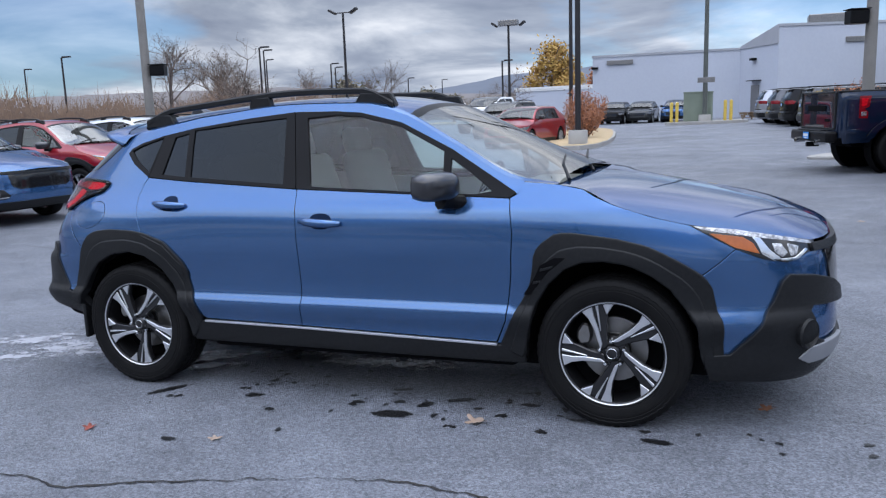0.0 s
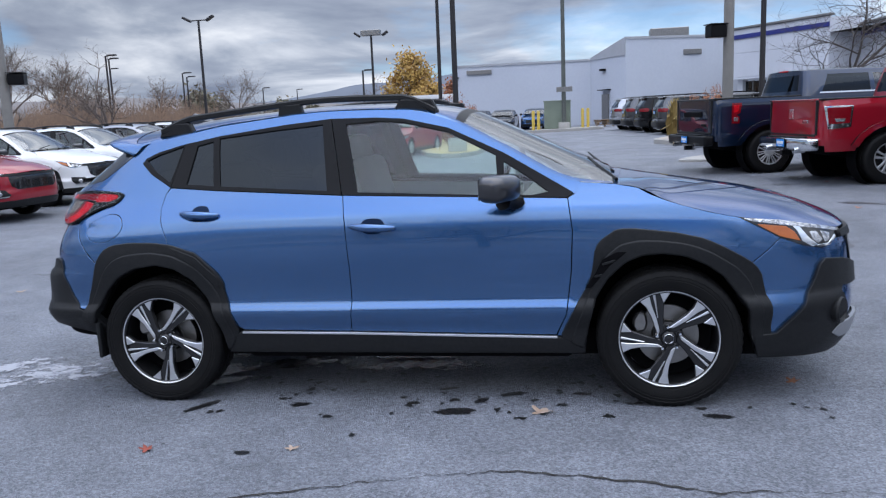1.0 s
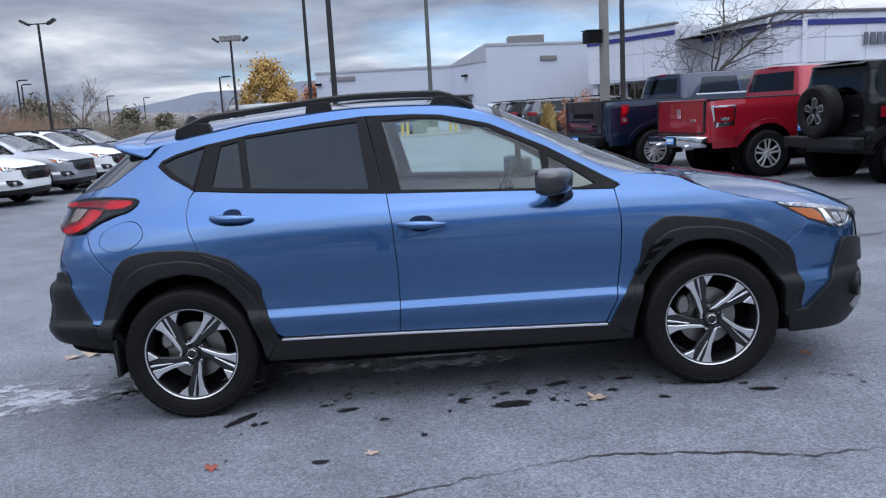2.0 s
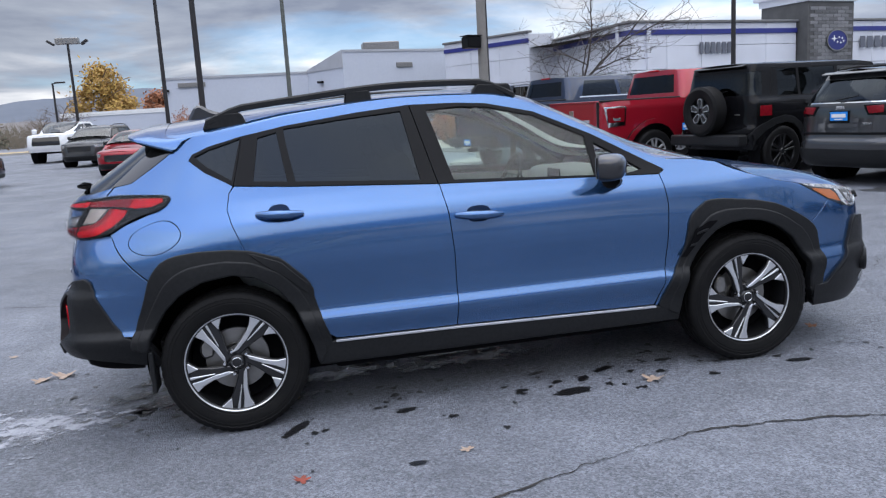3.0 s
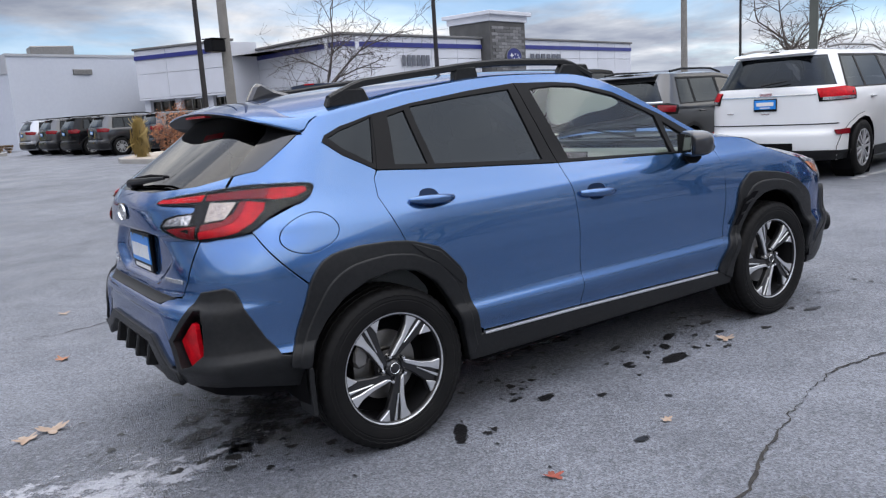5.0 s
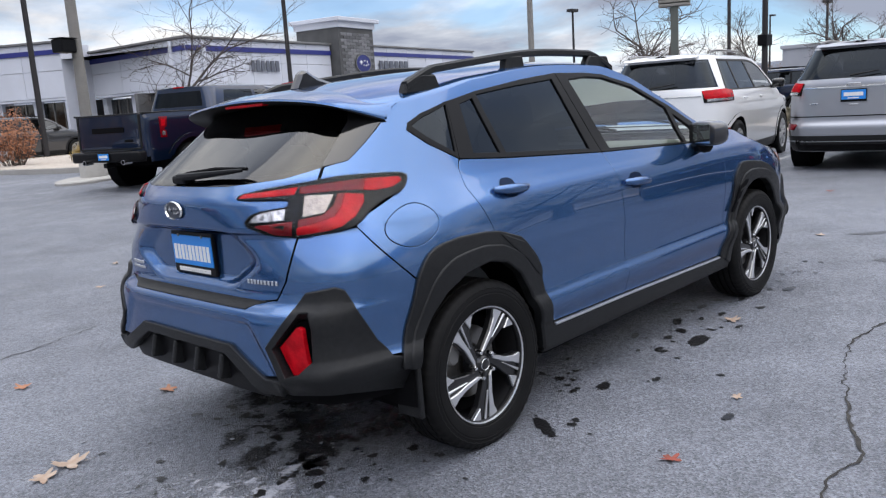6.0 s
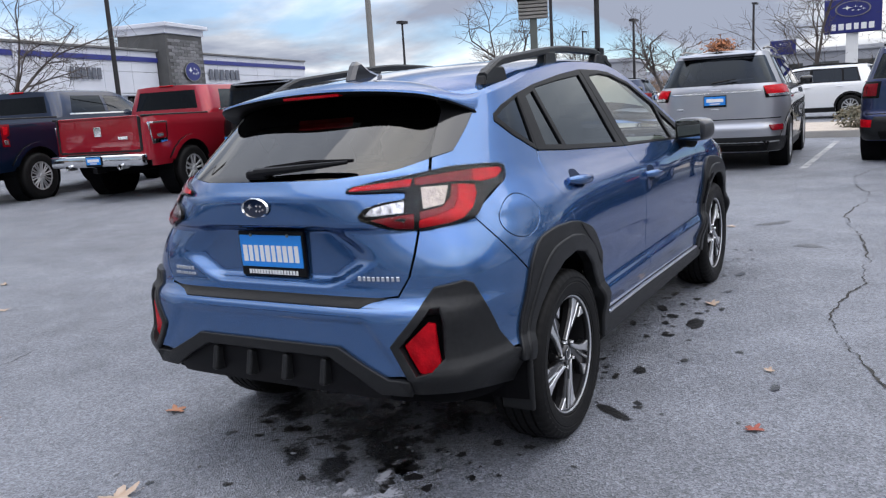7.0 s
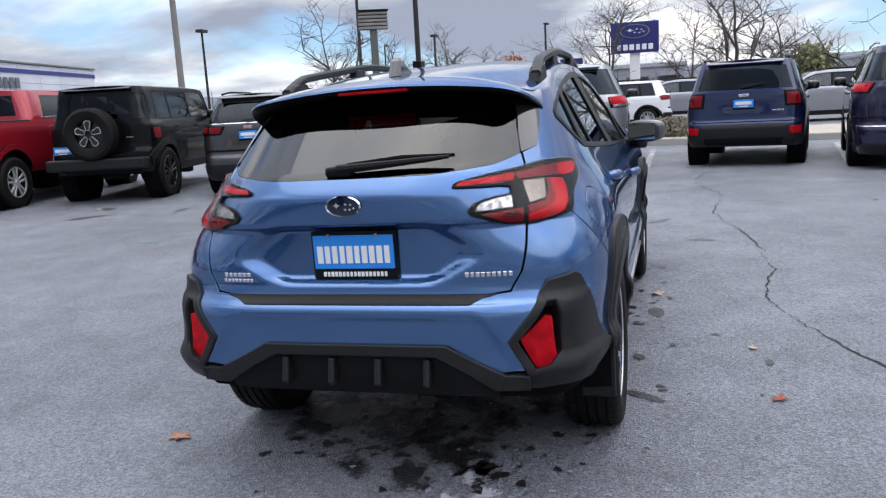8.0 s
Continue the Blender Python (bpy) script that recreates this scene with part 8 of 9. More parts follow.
for x, y, h in ((-42.1, 62.5, 7.5), (-50.2, 75.2, 7.6), (-39.1, 70.2, 6.4), (-41.1, 74.8, 6.3), (-61.9, 72.8, 7.0), (-52.2, 47.7, 6.7), (-69.1, 58.9, 6.9), (-41.9, 96.7, 5.7), (-44.8, 117.1, 6.1), (-18.3, 62.8, 5.3), (-37.1, 54.3, 7.0),
                (55.0, 8.0, 6.5), (70.0, 26.0, 7.0)):
    lamp_pole(x, y, h, 0.10, "single", "slim far street lamp with one arm")
# slatted sign lamp on a square post
p = thing("sign_post", Matrix.Translation(on_ground(11.75, 5.1)) @ Matrix.Rotation(radians(25), 4, "Z"), "steel post with a slatted light box", "sign post")
part("post", box((0.15, 0.15, 2.9), (0, 0, 1.45), 0.01), M["greypole"], p)
for k in range(5):
    part("slat", box((0.24, 0.62, 0.055), (0, 0, 2.92 + k * 0.075), 0.01), M["concretepole"], p)
part("cap", box((0.30, 0.66, 0.03), (0, 0, 3.28), 0.008), M["trim"], p)


def oval_mark(parent, m, a, b, ring=0.10):
    mark = part("oval_field", spin([(0.0, -0.02), (1.0, -0.015), (1.0, 0.02)], 36, m=m @ Matrix.Diagonal((a, 1, b, 1))), M["signblue"], parent, smooth=True)
    part("oval_ring", spin([(1.0, -0.03), (1.0 + ring, -0.03), (1.0 + ring, 0.02), (1.0, 0.02)], 36, close=True, m=m @ Matrix.Diagonal((a, 1, b, 1))), M["steel"], mark, smooth=True)
    for x, z, r in ((-0.35, 0.15, 0.32), (0.15, 0.3, 0.14), (0.50, 0.2, 0.14), (0.0, -0.2, 0.14), (0.35, -0.25, 0.14), (0.65, -0.1, 0.14)):
        star = [(r * (1 if k % 2 == 0 else 0.35) * math.cos(math.pi * k / 4), r * (1 if k % 2 == 0 else 0.35) * math.sin(math.pi * k / 4)) for k in range(8)]
        part("oval_star", prism(star, 0.02, m @ Matrix.Diagonal((a, 1, b, 1)) @ Matrix.Translation((x, -0.025, z)) @ pose(0, 0, 0, 90)), M["white"], mark)
    return mark


def bars(parent, m, width, height, count, mat, name="letter_bar", deep=0.05):
    step = width / count
    for k in range(count):
        part(name, box((step * (0.72 if k % 3 else 0.6), deep, height), (0, 0, 0), 0.01, 1, turn=m @ Matrix.Translation((-width / 2 + (k + 0.5) * step, 0, 0))), mat, parent)


def facing(x, y, z, heading):
    """A pose whose -y side looks along heading (degrees from +x)."""
    return Matrix.Translation((x, y, z)) @ Matrix.Rotation(radians(heading + 90), 4, "Z")


pylon = thing("pylon_sign", facing(41.0, 1.0, float(lie(41, 1)), 183), "tall blue pylon sign with an oval badge on a white column", "sign")
part("column", box((0.55, 0.40, 3.3), (0.0, 0.2, 1.65), 0.03), M["white"], pylon)
panel = part("sign_panel", box((2.55, 0.30, 1.65), (0, 0, 4.10), 0.04), M["signblue"], pylon)
oval_mark(panel, Matrix.Translation((0, -0.17, 4.42)), 0.72, 0.34)
bars(panel, Matrix.Translation((0, -0.16, 3.58)), 2.0, 0.30, 6, M["white"], deep=0.02)
small = thing("pylon_sign", facing(58.0, 6.5, float(lie(58, 6)), 183), "smaller blue pylon sign further off", "sign")
part("column", box((0.35, 0.30, 3.0), (0, 0.15, 1.5), 0.03), M["white"], small)
panel = part("sign_panel", box((1.7, 0.25, 1.0), (0, 0, 3.5), 0.03), M["signblue"], small)
oval_mark(panel, Matrix.Translation((0, -0.14, 3.70)), 0.48, 0.20)


# ---- buildings ----
def wall(parent, a, b, z0, z1, thick, mat, name="wall", z2=None):
    """A straight wall from a to b; its outer face lies on the line, its body behind it. z2: another height at b."""
    ax, ay = a
    bx, by = b
    d = Vector((bx - ax, by - ay)).normalized()
    n = Vector((-d.y, d.x)) * thick
    z2 = z1 if z2 is None else z2
    v = [(ax, ay, z0), (bx, by, z0), (bx + n.x, by + n.y, z0), (ax + n.x, ay + n.y, z0), (ax, ay, z1), (bx, by, z2), (bx + n.x, by + n.y, z2), (ax + n.x, ay + n.y, z1)]
    return make(name, v, [(0, 1, 5, 4), (1, 2, 6, 5), (2, 3, 7, 6), (3, 0, 4, 7), (4, 5, 6, 7), (3, 2, 1, 0)], mat, parent, smooth=False)


def roof_slab(parent, loop, z, mat):
    b = bmesh.new()
    b.faces.new([b.verts.new((x, y, z)) for x, y in loop])
    bmesh.ops.triangulate(b, faces=b.faces[:])
    return part("roof", b, mat, parent)


hall = thing("warehouse", Matrix(), "large pale blue-grey warehouse with flat roof", "building", "", "")
A_, C_, B_ = (3.37, 51.4), (1.06, 55.7), (-9.2, 55.7)
wall(hall, B_, (C_[0] + 0.3, C_[1]), -0.2, 4.96, 0.3, M["stucco"])
wall(hall, (-13.0, 90.0), B_, -0.2, 4.96, 0.3, M["stucco"])
wall(hall, C_, A_, -0.2, 5.0, 0.3, M["stucco"], z2=6.04)
wall(hall, A_, (16.0, 56.0), -0.2, 6.04, 0.3, M["stucco"])
for a, b, z1, z2 in ((B_, (C_[0] - 0.05, C_[1]), 4.96, 4.96), (C_, A_, 5.0, 6.04), (A_, (16.0, 56.0), 6.04, 6.04), ((-13.0, 90.0), B_, 4.96, 4.96)):
    d = Vector((b[0] - a[0], b[1] - a[1])).normalized()
    off = Vector((d.y, -d.x)) * 0.06
    wall(hall, (a[0] + off.x, a[1] + off.y), (b[0] + off.x, b[1] + off.y), z1 - 0.10, z1 + 0.06, 0.34, M["coping"], "coping", z2 + 0.06 if z2 != z1 else None)
roof_slab(hall, [(-9.0, 55.9), (1.0, 55.9), (16, 56.2), (16, 90), (-12.8, 90)], 4.80, M["coping"])
part("louvre", box((1.9, 0.10, 0.32), (-7.2, 55.62, 4.45), 0.02), M["steel"], hall)
part("louvre", box((1.3, 0.10, 0.34), (7.9, 53.0, 5.0), 0.02, turn=Matrix.Rotation(radians(20), 4, "Z")), M["steel"], hall)
part("roof_unit", box((2.6, 1.8, 0.9), (6.5, 55.2, 6.35), 0.05), M["steel"], hall)
door = part("door", box((0.95, 0.10, 2.1), (2.05, 53.75, 1.35), 0.02, turn=Matrix.Rotation(radians(-62), 4, "Z")), M["steel"], hall)
part("door_canopy", box((1.2, 0.6, 0.06), (2.0, 53.6, 2.7), 0.01, turn=Matrix.Rotation(radians(-62), 4, "Z")), M["trim"], hall)
for x, y, t in ((1.9, 53.9, -62), (-9.0, 55.6, 0)):
    part("wall_lamp", box((0.45, 0.4, 0.16), (x, y, 4.1), 0.03, turn=Matrix.Rotation(radians(t), 4, "Z")), M["trim"], hall)
low = thing("low_shed", Matrix(), "long low pale shed with a white roof edge", "building")
wall(low, (-25.0, 90.5), (-13.4, 86.5), -0.2, 3.4, 0.3, M["stucco"])
wall(low, (-25.6, 98.0), (-25.0, 90.5), -0.2, 3.4, 0.3, M["stucco"])
wall(low, (-25.1, 90.4), (-13.3, 86.4), 3.3, 3.75, 0.4, M["white"], "fascia")
roof_slab(low, [(-25.3, 90.4), (-13.3, 86.4), (-11.5, 96.0), (-25.6, 98.0)], 3.5, M["coping"])

util = thing("utility_box", Matrix.Translation(on_ground(-0.9, 42.6, 0.12)), "grey-green utility cabinet on the concrete island", "utility box")
part("cabinet", box((1.5, 1.1, 1.55), (0, 0, 0.80), 0.03), M["greenbox"], util)
part("lid", box((1.56, 1.16, 0.08), (0, 0, 1.60), 0.02), M["greenbox"], util)
for x in (-2.25, -1.95, 0.55, 0.85):
    b = part("bollard", spin([(0.0, 1.12), (0.06, 1.10), (0.085, 1.05), (0.085, 0.0)], 16, m=Matrix.Rotation(radians(90), 4, "X")), M["yellow"], None, smooth=True)
    b.matrix_world = Matrix.Translation(on_ground(x, 41.6, 0.12))
    tagged(b, "yellow steel bollard beside the utility box", "bollard", "yellow bollards")
for k in range(3):
    pal = thing("pallet", Matrix.Translation(on_ground(1.9, 47.5, k * 0.15)) @ Matrix.Rotation(radians(10 * k), 4, "Z"), "stacked wooden pallet by the hall", "pallet", "pallet stack")
    for j in range(6):
        part("board", box((1.2, 0.12, 0.022), (0, -0.5 + j * 0.2, 0.13), 0.003), M["pallet"], pal)
    for j in (-0.5, 0, 0.5):
        part("bearer", box((0.09, 1.1, 0.10), (j, 0, 0.06), 0.004), M["pallet"], pal)

dealer = thing("dealership", Matrix(), "white car dealership with a blue stripe and stone tower", "building")


def facade(a, b, top, glass_top=2.75, panes=8, columns=True, sill=0.0):
    """Panelled white band over a row of recessed shop windows between columns."""
    ax, ay = a
    bx, by = b
    d = Vector((bx - ax, by - ay, 0))
    length = d.length
    d.normalize()
    n = Vector((d.y, -d.x, 0))
    at = lambda s, out, z: Vector((ax, ay, z)) + d * s + n * out
    turn = Matrix.Rotation(math.atan2(d.y, d.x), 4, "Z")
    base = float(lie((ax + bx) / 2, (ay + by) / 2)) - 0.1
    count = max(2, round(length / 2.4))
    step = length / count
    rows = 2
    h = (top - glass_top - 0.1) / rows
    for i in range(count):
        for j in range(rows):
            part("panel", box((step - 0.02, 0.10, h - 0.02), at((i + 0.5) * step, -0.05, glass_top + 0.1 + (j + 0.5) * h), 0.008, 1, turn=turn), M["facade"], dealer)
    part("blue_stripe", box((length, 0.06, 0.24), at(length / 2, 0.035, top - 0.42), 0.01, 1, turn=turn), M["stripe"], dealer)
    part("coping", box((length + 0.1, 0.36, 0.12), at(length / 2, -0.06, top + 0.06), 0.02, 1, turn=turn), M["copingdark"], dealer)
    part("soffit", box((length, 0.9, 0.10), at(length / 2, -0.45, glass_top + 0.03), 0.01, 1, turn=turn), M["facade"], dealer)
    wall(dealer, tuple(at(0, -0.9, 0).xy), tuple(at(length, -0.9, 0).xy), glass_top, top - 0.05, 0.2, M["facade"], "backing")
    step = length / panes
    for i in range(panes):
        part("column", box((0.42, 0.36, glass_top - base), at(i * step + 0.21, -0.55, (glass_top + base) / 2), 0.01, 1, turn=turn), M["facade"], dealer)
        win = part("shop_window", box((step - 0.44, 0.03, glass_top - base - 0.25), at((i + 0.5) * step + 0.2, -0.62, (glass_top + base) / 2), 0.004, 1, turn=turn), M["tint"], dealer)
        for k in range(1, 3):
            part("mullion", box((0.06, 0.09, glass_top - base - 0.2), at(i * step + 0.42 + k * (step - 0.42) / 3, -0.60, (glass_top + base) / 2), 0.004, 1, turn=turn), M["steel"], win)
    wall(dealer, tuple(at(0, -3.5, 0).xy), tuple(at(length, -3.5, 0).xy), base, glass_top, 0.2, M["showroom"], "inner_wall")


D_, D2_, E_, F_, H_ = (9.1, 44.4), (12.7, 38.6), (14.27, 38.9), (15.1, 30.7), (43.1, 38.0)
facade(D_, D2_, 5.52, panes=3)
wall(dealer, D2_, E_, -0.1, 5.45, 0.2, M["facade"], "return_wall")
facade(E_, F_, 5.0, panes=3)
facade(F_, (25.6, 33.43), 5.0, panes=4)
facade((29.0, 34.3), H_, 5.05, panes=5)
wall(dealer, H_, (39.0, 52.0), -0.1, 5.0, 0.2, M["facade"], "side_wall")
roof_slab(dealer, [D_, D2_, E_, F_, H_, (39, 52), (14, 56)], 4.7, M["coping"])
face = math.degrees(math.atan2(7.3, 28.0))
tower = part("tower", box((3.5, 3.0, 6.1), (27.15, 34.75, 3.0), 0.03, turn=Matrix.Rotation(radians(face), 4, "Z")), M["grout"], dealer)
fx, fy = Vector((math.cos(radians(face)), math.sin(radians(face)), 0)), Vector((math.sin(radians(face)), -math.cos(radians(face)), 0))
mid_t = Vector((27.15, 34.75, 0))
stone = box((0.568, 0.04, 0.168), bevel=0.008, seg=1)
me_stone = bpy.data.meshes.new("stone")
stone.to_mesh(me_stone)
stone.free()
me_stone.materials.append(M["stone"])
for j in range(28):
    for i in range(6):
        off = 0.29 if j % 2 else 0.0
        s_ = -1.45 + i * 0.58 + off - 0.145
        if abs(s_) < 1.5:
            ob = new("stone", me_stone)
            ob.parent = tower
            q = mid_t + fx * s_ + fy * 1.515
            ob.matrix_local = Matrix.Translation((q.x, q.y, 0.75 + j * 0.18)) @ Matrix.Rotation(radians(face), 4, "Z")
part("tower_cap", box((4.1, 3.6, 0.22), (27.15, 34.75, 6.42), 0.03, turn=Matrix.Rotation(radians(face), 4, "Z")), M["facade"], dealer)
part("tower_neck", box((3.7, 3.2, 0.36), (27.15, 34.75, 6.15), 0.03, turn=Matrix.Rotation(radians(face), 4, "Z")), M["facade"], dealer)
front = Matrix.Rotation(radians(face), 4, "Z")
q = mid_t + fy * 1.62 + fx * 0.35
oval_mark(dealer, Matrix.Translation((q.x, q.y, 3.98)) @ front, 0.72, 0.50)
q = Vector((31.9, 35.05, 0)) + fy * 0.10
bars(dealer, Matrix.Translation((q.x, q.y, 3.92)) @ front, 3.6, 0.62, 6, M["lettergrey"])
q = Vector((20.1, 32.0, 0)) + fy * 0.10
bars(dealer, Matrix.Translation((q.x, q.y, 3.80)) @ front, 2.2, 0.55, 6, M["lettergrey"])

for x, y, sx, sy, h, t in ((85, 5, 26, 14, 3.6, 0), (96, -30, 30, 14, 4.2, 5), (95, 30.5, 14, 4.6, 4.8, 10)):
    b = thing("far_building", Matrix.Translation(on_ground(x, y)) @ Matrix.Rotation(radians(t), 4, "Z"), "plain grey commercial building far off", "building")
    part("wall", box((sx, sy, h), (0, 0, h / 2), 0.05), M["farwall"], b)
    part("roof_edge", box((sx + 0.4, sy + 0.4, 0.4), (0, 0, h), 0.05), M["coping"], b)
    for k in range(5):
        part("window", box((0.06, sy / 7, 1.4), (-sx / 2 - 0.02, -sy / 2 + (k + 0.5) * sy / 5, 1.9), 0.02), M["tint"], b)


# ---- trees ----
def bare_tree(x, y, high, seed, spread=0.55, label="bare leafless tree with many thin twigs", trunk=0.10, fork=0.32, levels=5, mat="bark"):
    rnd = random.Random(seed)
    ob = thing("bare_tree", Matrix.Translation(on_ground(x, y)), label, "tree")
    stem, twig = bmesh.new(), bmesh.new()

    def grow(p, d, length, r, level, b):
        pts, q = [p], p.copy()
        for k in range(3):
            d = (d + Vector((rnd.gauss(0, 0.13), rnd.gauss(0, 0.13), rnd.gauss(0.02, 0.10)))).normalized()
            q = q + d * length / 3
            pts.append(q.copy())
        tube(pts, [r, r * 0.86, r * 0.74, r * 0.62], 7 if level == 0 else 5 if level < 3 else 3, b, level == 0)
        if level >= levels:
            return
        n = 3 if level < 2 else rnd.choice((2, 3, 3))
        for k in range(n + (2 if level == 0 else 1)):
            side = Vector((rnd.gauss(0, 1), rnd.gauss(0, 1), rnd.gauss(0.15, 0.45))).normalized()
            e = (d * (1 - spread) + side * spread).normalized()
            i = 3 if k == 0 else rnd.choice((1, 2, 3))
            grow(pts[i], d if k == 0 and level < 2 else e, length * rnd.uniform(0.58, 0.84), r * rnd.uniform(0.48, 0.64), level + 1, stem if level < 1 else twig)
    grow(Vector((0, 0, -0.1)), Vector((rnd.gauss(0, 0.05), rnd.gauss(0, 0.05), 1)), high * fork, trunk, 0, stem)
    part("trunk", stem, M[mat], ob, smooth=True)
    part("crown", twig, M[mat], ob)["kind"] = "stuff"
    return ob


bare_tree(7.4, 17.3, 4.6, 11, 0.66, trunk=0.072, fork=0.44)
bare_tree(14.8, 7.1, 4.4, 12, 0.60, trunk=0.08)
bare_tree(32.3, 1.9, 7.0, 13, 0.55, trunk=0.095)
bare_tree(33.0, -3.2, 9.0, 14, 0.58, trunk=0.13)
bare_tree(30.0, -9.6, 9.5, 15, 0.60, trunk=0.20)
bare_tree(26.0, 9.0, 4.6, 16, 0.50, trunk=0.07)
bare_tree(-24.5, 34.5, 6.2, 17, 0.55, trunk=0.12, mat="barkbrown")
bare_tree(-33.0, 37.5, 7.5, 18, 0.50, trunk=0.13, mat="barkbrown")
bare_tree(-44.0, 58.0, 9.0, 19, 0.45, trunk=0.18, mat="barkbrown")
bare_tree(-49.0, 64.0, 9.0, 20, 0.45, trunk=0.18, mat="barkbrown")
bare_tree(-38.0, 80.0, 8.0, 21, 0.50, trunk=0.15, mat="barkbrown")
bare_tree(-20.0, 66.0, 6.0, 22, 0.55, trunk=0.12, mat="barkbrown")
bare_tree(-46.0, 86.0, 7.0, 26, 0.55, trunk=0.14, mat="barkbrown")
bare_tree(-36.0, 60.0, 6.5, 27, 0.55, trunk=0.13, mat="barkbrown")
bare_tree(62.0, -9.0, 9.0, 28, 0.55, trunk=0.18)
bare_tree(52.0, -2.0, 8.0, 23, 0.55, trunk=0.12)
bare_tree(48.0, 12.0, 7.5, 24, 0.55, trunk=0.16)
for x, y, seed in ((-1.5, -15.0, 25), (11.5, -9.5, 29), (9.0, -16.0, 30)):
    bare_tree(x, y, 8.0, seed, 0.55, "bare leafless tree that shows in the car's windows", 0.16)


def leafy_tree(x, y, high, r, count, mat, label, seed, size=0.28, conifer=False):
    rnd = random.Random(seed)
    ob = thing("tree", Matrix.Translation(on_ground(x, y)), label, "tree")
    b = bmesh.new()
    tube([(0, 0, -0.2), (0.1, 0, high * 0.4), (0, 0.1, high * 0.85)], [0.22, 0.15, 0.05], 7, b)
    for k in range(12):
        a = k * 2.4
        z = high * (0.30 + 0.05 * k)
        tube([(0, 0, z), (r * 0.45 * math.cos(a), r * 0.45 * math.sin(a), z + 0.1 * high), (r * 0.8 * math.cos(a), r * 0.8 * math.sin(a), z + 0.15 * high)], [0.07, 0.05, 0.02], 5, b)
    part("trunk", b, M["barkbrown"], ob, smooth=True)
    lumps = [(rnd.uniform(0, 6.28), math.sqrt(rnd.random()) * 0.75, rnd.uniform(0.25, 0.95), rnd.uniform(0.25, 0.45)) for _ in range(26)]
    verts, faces = [], []
    for k in range(count):
        a, q, h, s = rnd.choice(lumps)
        cone = (1.15 - h) if conifer else math.sin(math.pi * min(1.0, h * 0.85 + 0.12))
        c = Vector((r * q * cone * math.cos(a), r * q * cone * math.sin(a), high * h)) + Vector((rnd.gauss(0, 1), rnd.gauss(0, 1), rnd.gauss(0, 0.8))) * r * s * 0.42
        d = Vector((rnd.gauss(0, 1), rnd.gauss(0, 1), rnd.gauss(0, 1))).normalized() * size * rnd.uniform(0.5, 1.2)
        e = d.orthogonal().normalized() * size * 0.5
        i = len(verts)
        verts += [c - d, c + e, c + d, c - e]
        faces.append((i, i + 1, i + 2, i + 3))
    crown_ob = make("crown", verts, faces, mat, ob, smooth=False)
    crown_ob["kind"] = "stuff"
    return ob


leafy_tree(-21.4, 96.0, 9.0, 4.2, 5000, M["yellowleaf"], "yellow autumn tree beyond the lot", 31, 0.26)
leafy_tree(-14.5, 92.0, 5.6, 2.6, 2600, M["rustleaf"], "orange autumn tree beside the hall", 32, 0.24)
leafy_tree(-47.6, 91.0, 5.0, 5.0, 3000, M["evergreen"], "dark evergreen shrubs and tree beyond the lot", 33, 0.30, True)
leafy_tree(-38.5, 95.0, 3.6, 3.0, 1500, M["evergreen"], "dark evergreen tree beyond the lot", 34, 0.28, True)
leafy_tree(-27.0, 74.0, 2.8, 1.8, 1000, M["evergreen"], "dark evergreen shrub beyond the lot", 35, 0.25, True)
leafy_tree(75.0, 14.0, 5.2, 2.6, 1600, M["rustleaf"], "brown-leaved tree beyond the road", 36, 0.26)
leafy_tree(70.0, -12.0, 4.4, 2.8, 1600, M["yellowgreen"], "yellow-green tree beyond the road", 37, 0.28)


def thicket(name, label, az0, az1, dist, deep, high, count, mats, seed):
    """A belt of brush far off: thin leaning stems, side twigs and a few dry leaves."""
    rnd = random.Random(seed)
    verts, faces = [], []
    for k in range(count):
        a = radians(rnd.uniform(az0, az1))
        r = dist + rnd.uniform(0, deep)
        x, y = r * math.sin(a), r * math.cos(a)
        top = high * (0.45 + 0.55 * (0.5 + 0.5 * math.sin(a * 37 + seed) * math.sin(a * 13 + 1))) * rnd.uniform(0.3, 1.0)
        z = float(lie(x, y)) + top * rnd.uniform(0.0, 0.75)
        tx, ty = math.cos(a), -math.sin(a)
        i = len(verts)
        if k % 2:
            w, lean, hgt = rnd.uniform(0.02, 0.055), rnd.gauss(0, 0.45), rnd.uniform(0.5, 1.7)
            verts += [(x, y, z), (x + tx * w, y + ty * w, z), (x + tx * (lean + w * 0.3), y + ty * (lean + w * 0.3), z + hgt), (x + tx * lean, y + ty * lean, z + hgt)]
        else:
            w, q = rnd.uniform(0.06, 0.20), rnd.uniform(0, 3.1)
            c, e = w * math.cos(q), w * math.sin(q)
            verts += [(x - tx * c, y - ty * c, z - e), (x + tx * e * 0.6, y + ty * e * 0.6, z - c * 0.6), (x + tx * c, y + ty * c, z + e), (x - tx * e * 0.6, y - ty * e * 0.6, z + c * 0.6)]
        faces.append((i, i + 1, i + 2, i + 3))
    return tagged(make(name, verts, faces, mats, smooth=False), label, "bushes", kind="stuff")


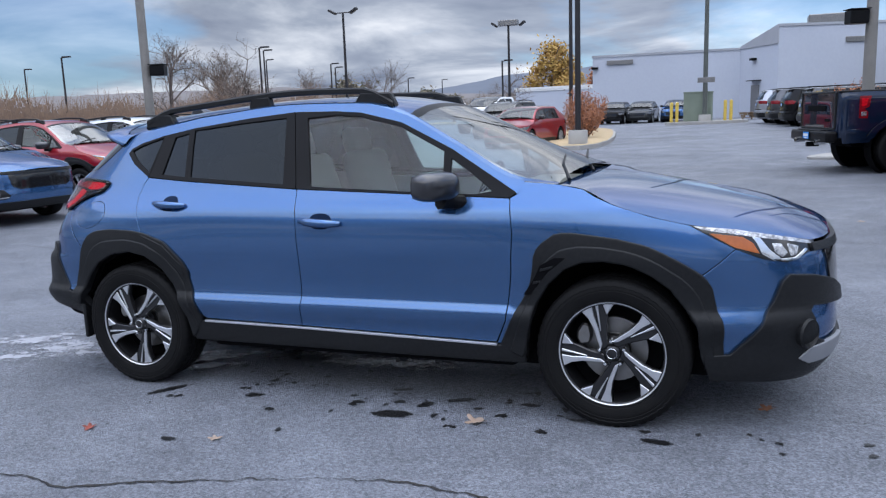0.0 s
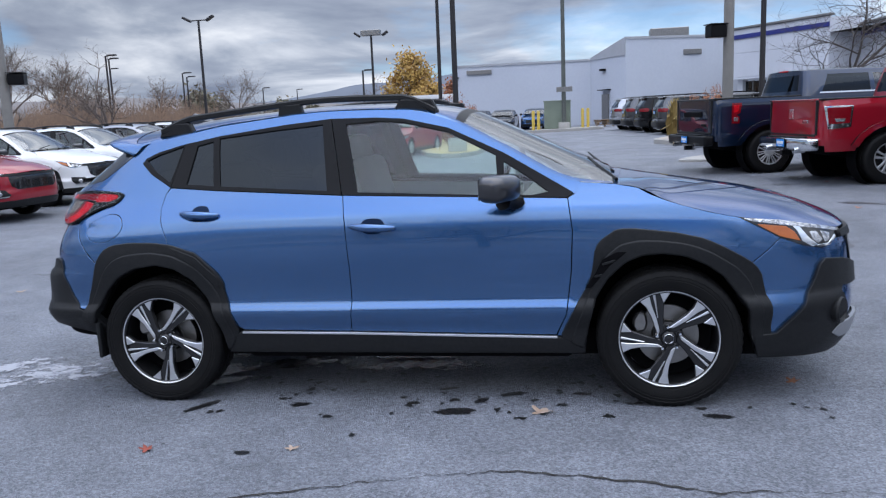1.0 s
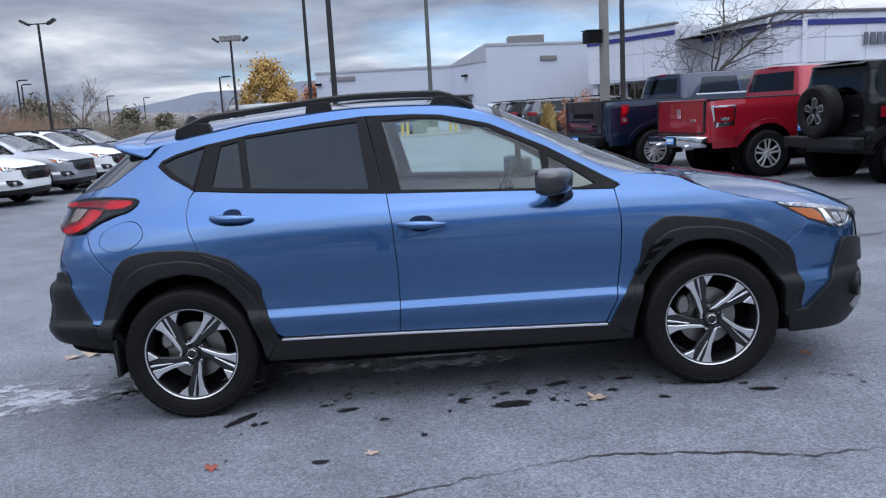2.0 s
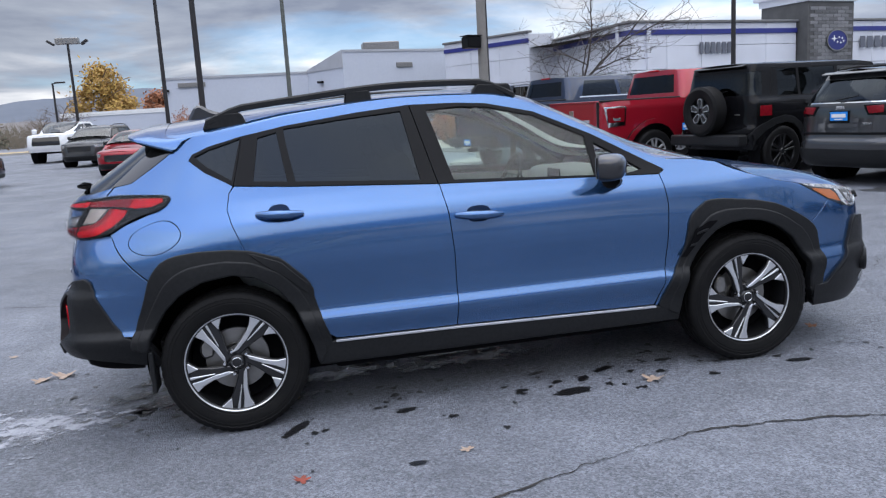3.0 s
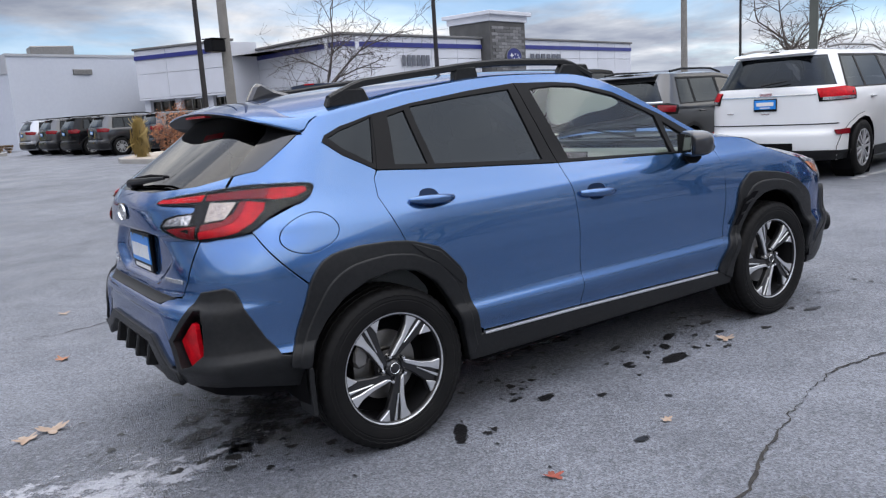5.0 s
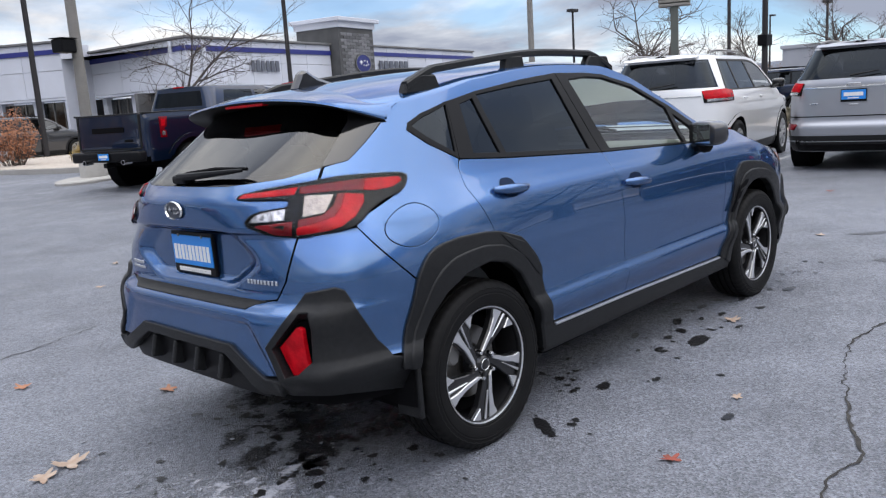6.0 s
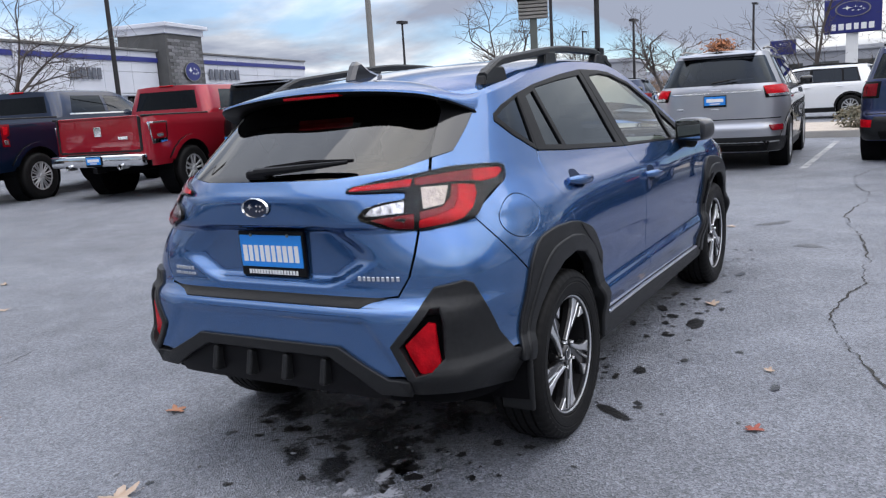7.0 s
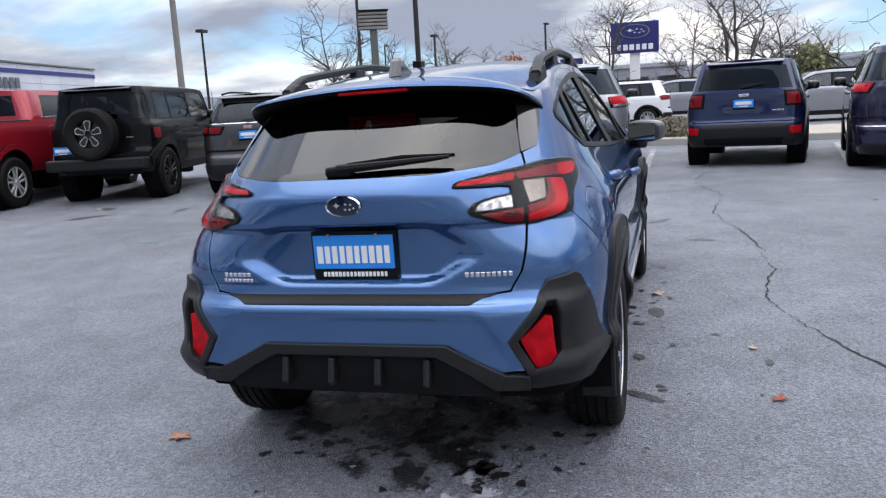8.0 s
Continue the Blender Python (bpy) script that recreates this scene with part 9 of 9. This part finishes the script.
thicket("brush", "brown leafless brush along the lot's far edge", -75, -27, 60, 18, 5.2, 42000, M["brush"], 41)
thicket("brush", "olive and tan brush further off", -60, -14, 98, 14, 4.4, 26000, M["brusholive"], 42)
thicket("brush", "brown brush and trees beyond the road", 55, 130, 105, 20, 6.0, 30000, M["brush"], 43)
# unseen belt, added so that paint and glass mirror a horizon
thicket("brush", "unseen brown brush behind the lot, added for reflections", 130, 285, 90, 20, 4.5, 12000, M["brush"], 44)
thicket("brush", "brown brush north of the dealership", -14, 55, 130, 20, 5.0, 10000, M["brush"], 45)


def ridge(label, dist, az0, az1, heights, seed, mat):
    """A far range of hills, its crest given as (azimuth, elevation) in degrees."""
    crest = spline(heights)
    verts, faces = [], []
    az = np.arange(az0, az1 + 0.01, 0.5)
    for a in az:
        e = float(crest(a)) + 0.10 * noise.noise((a * 0.6, seed, 0)) + 0.05 * noise.noise((a * 2.1, seed, 3))
        top = dist * math.tan(radians(max(e, 0.15))) + 1.4
        for f, r in ((0.0, 0.62), (0.35, 0.74), (0.7, 0.88), (1.0, 1.0)):
            k = noise.noise((a * 1.3, f * 5, seed)) * 0.10 if 0 < f < 1 else 0
            verts.append((dist * r * math.sin(radians(a)), dist * r * math.cos(radians(a)), max(-3.0, (f + k) * top * (r if f < 1 else 1))))
    n = 4
    for i in range(len(az) - 1):
        for j in range(n - 1):
            faces.append((i * n + j, (i + 1) * n + j, (i + 1) * n + j + 1, i * n + j + 1))
    return tagged(make("hills", verts, faces, mat), label, "hills", kind="structure")


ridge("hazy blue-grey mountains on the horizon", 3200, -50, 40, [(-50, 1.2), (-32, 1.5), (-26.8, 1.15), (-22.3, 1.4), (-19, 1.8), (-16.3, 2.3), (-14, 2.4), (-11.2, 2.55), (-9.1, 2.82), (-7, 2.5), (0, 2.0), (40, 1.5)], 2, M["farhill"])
ridge("low tan hills on the horizon", 1500, -80, -10, [(-80, 1.0), (-60, 1.4), (-32, 1.9), (-24, 1.3), (-17, 1.0), (-10, 0.6)], 5, M["nearhill"])
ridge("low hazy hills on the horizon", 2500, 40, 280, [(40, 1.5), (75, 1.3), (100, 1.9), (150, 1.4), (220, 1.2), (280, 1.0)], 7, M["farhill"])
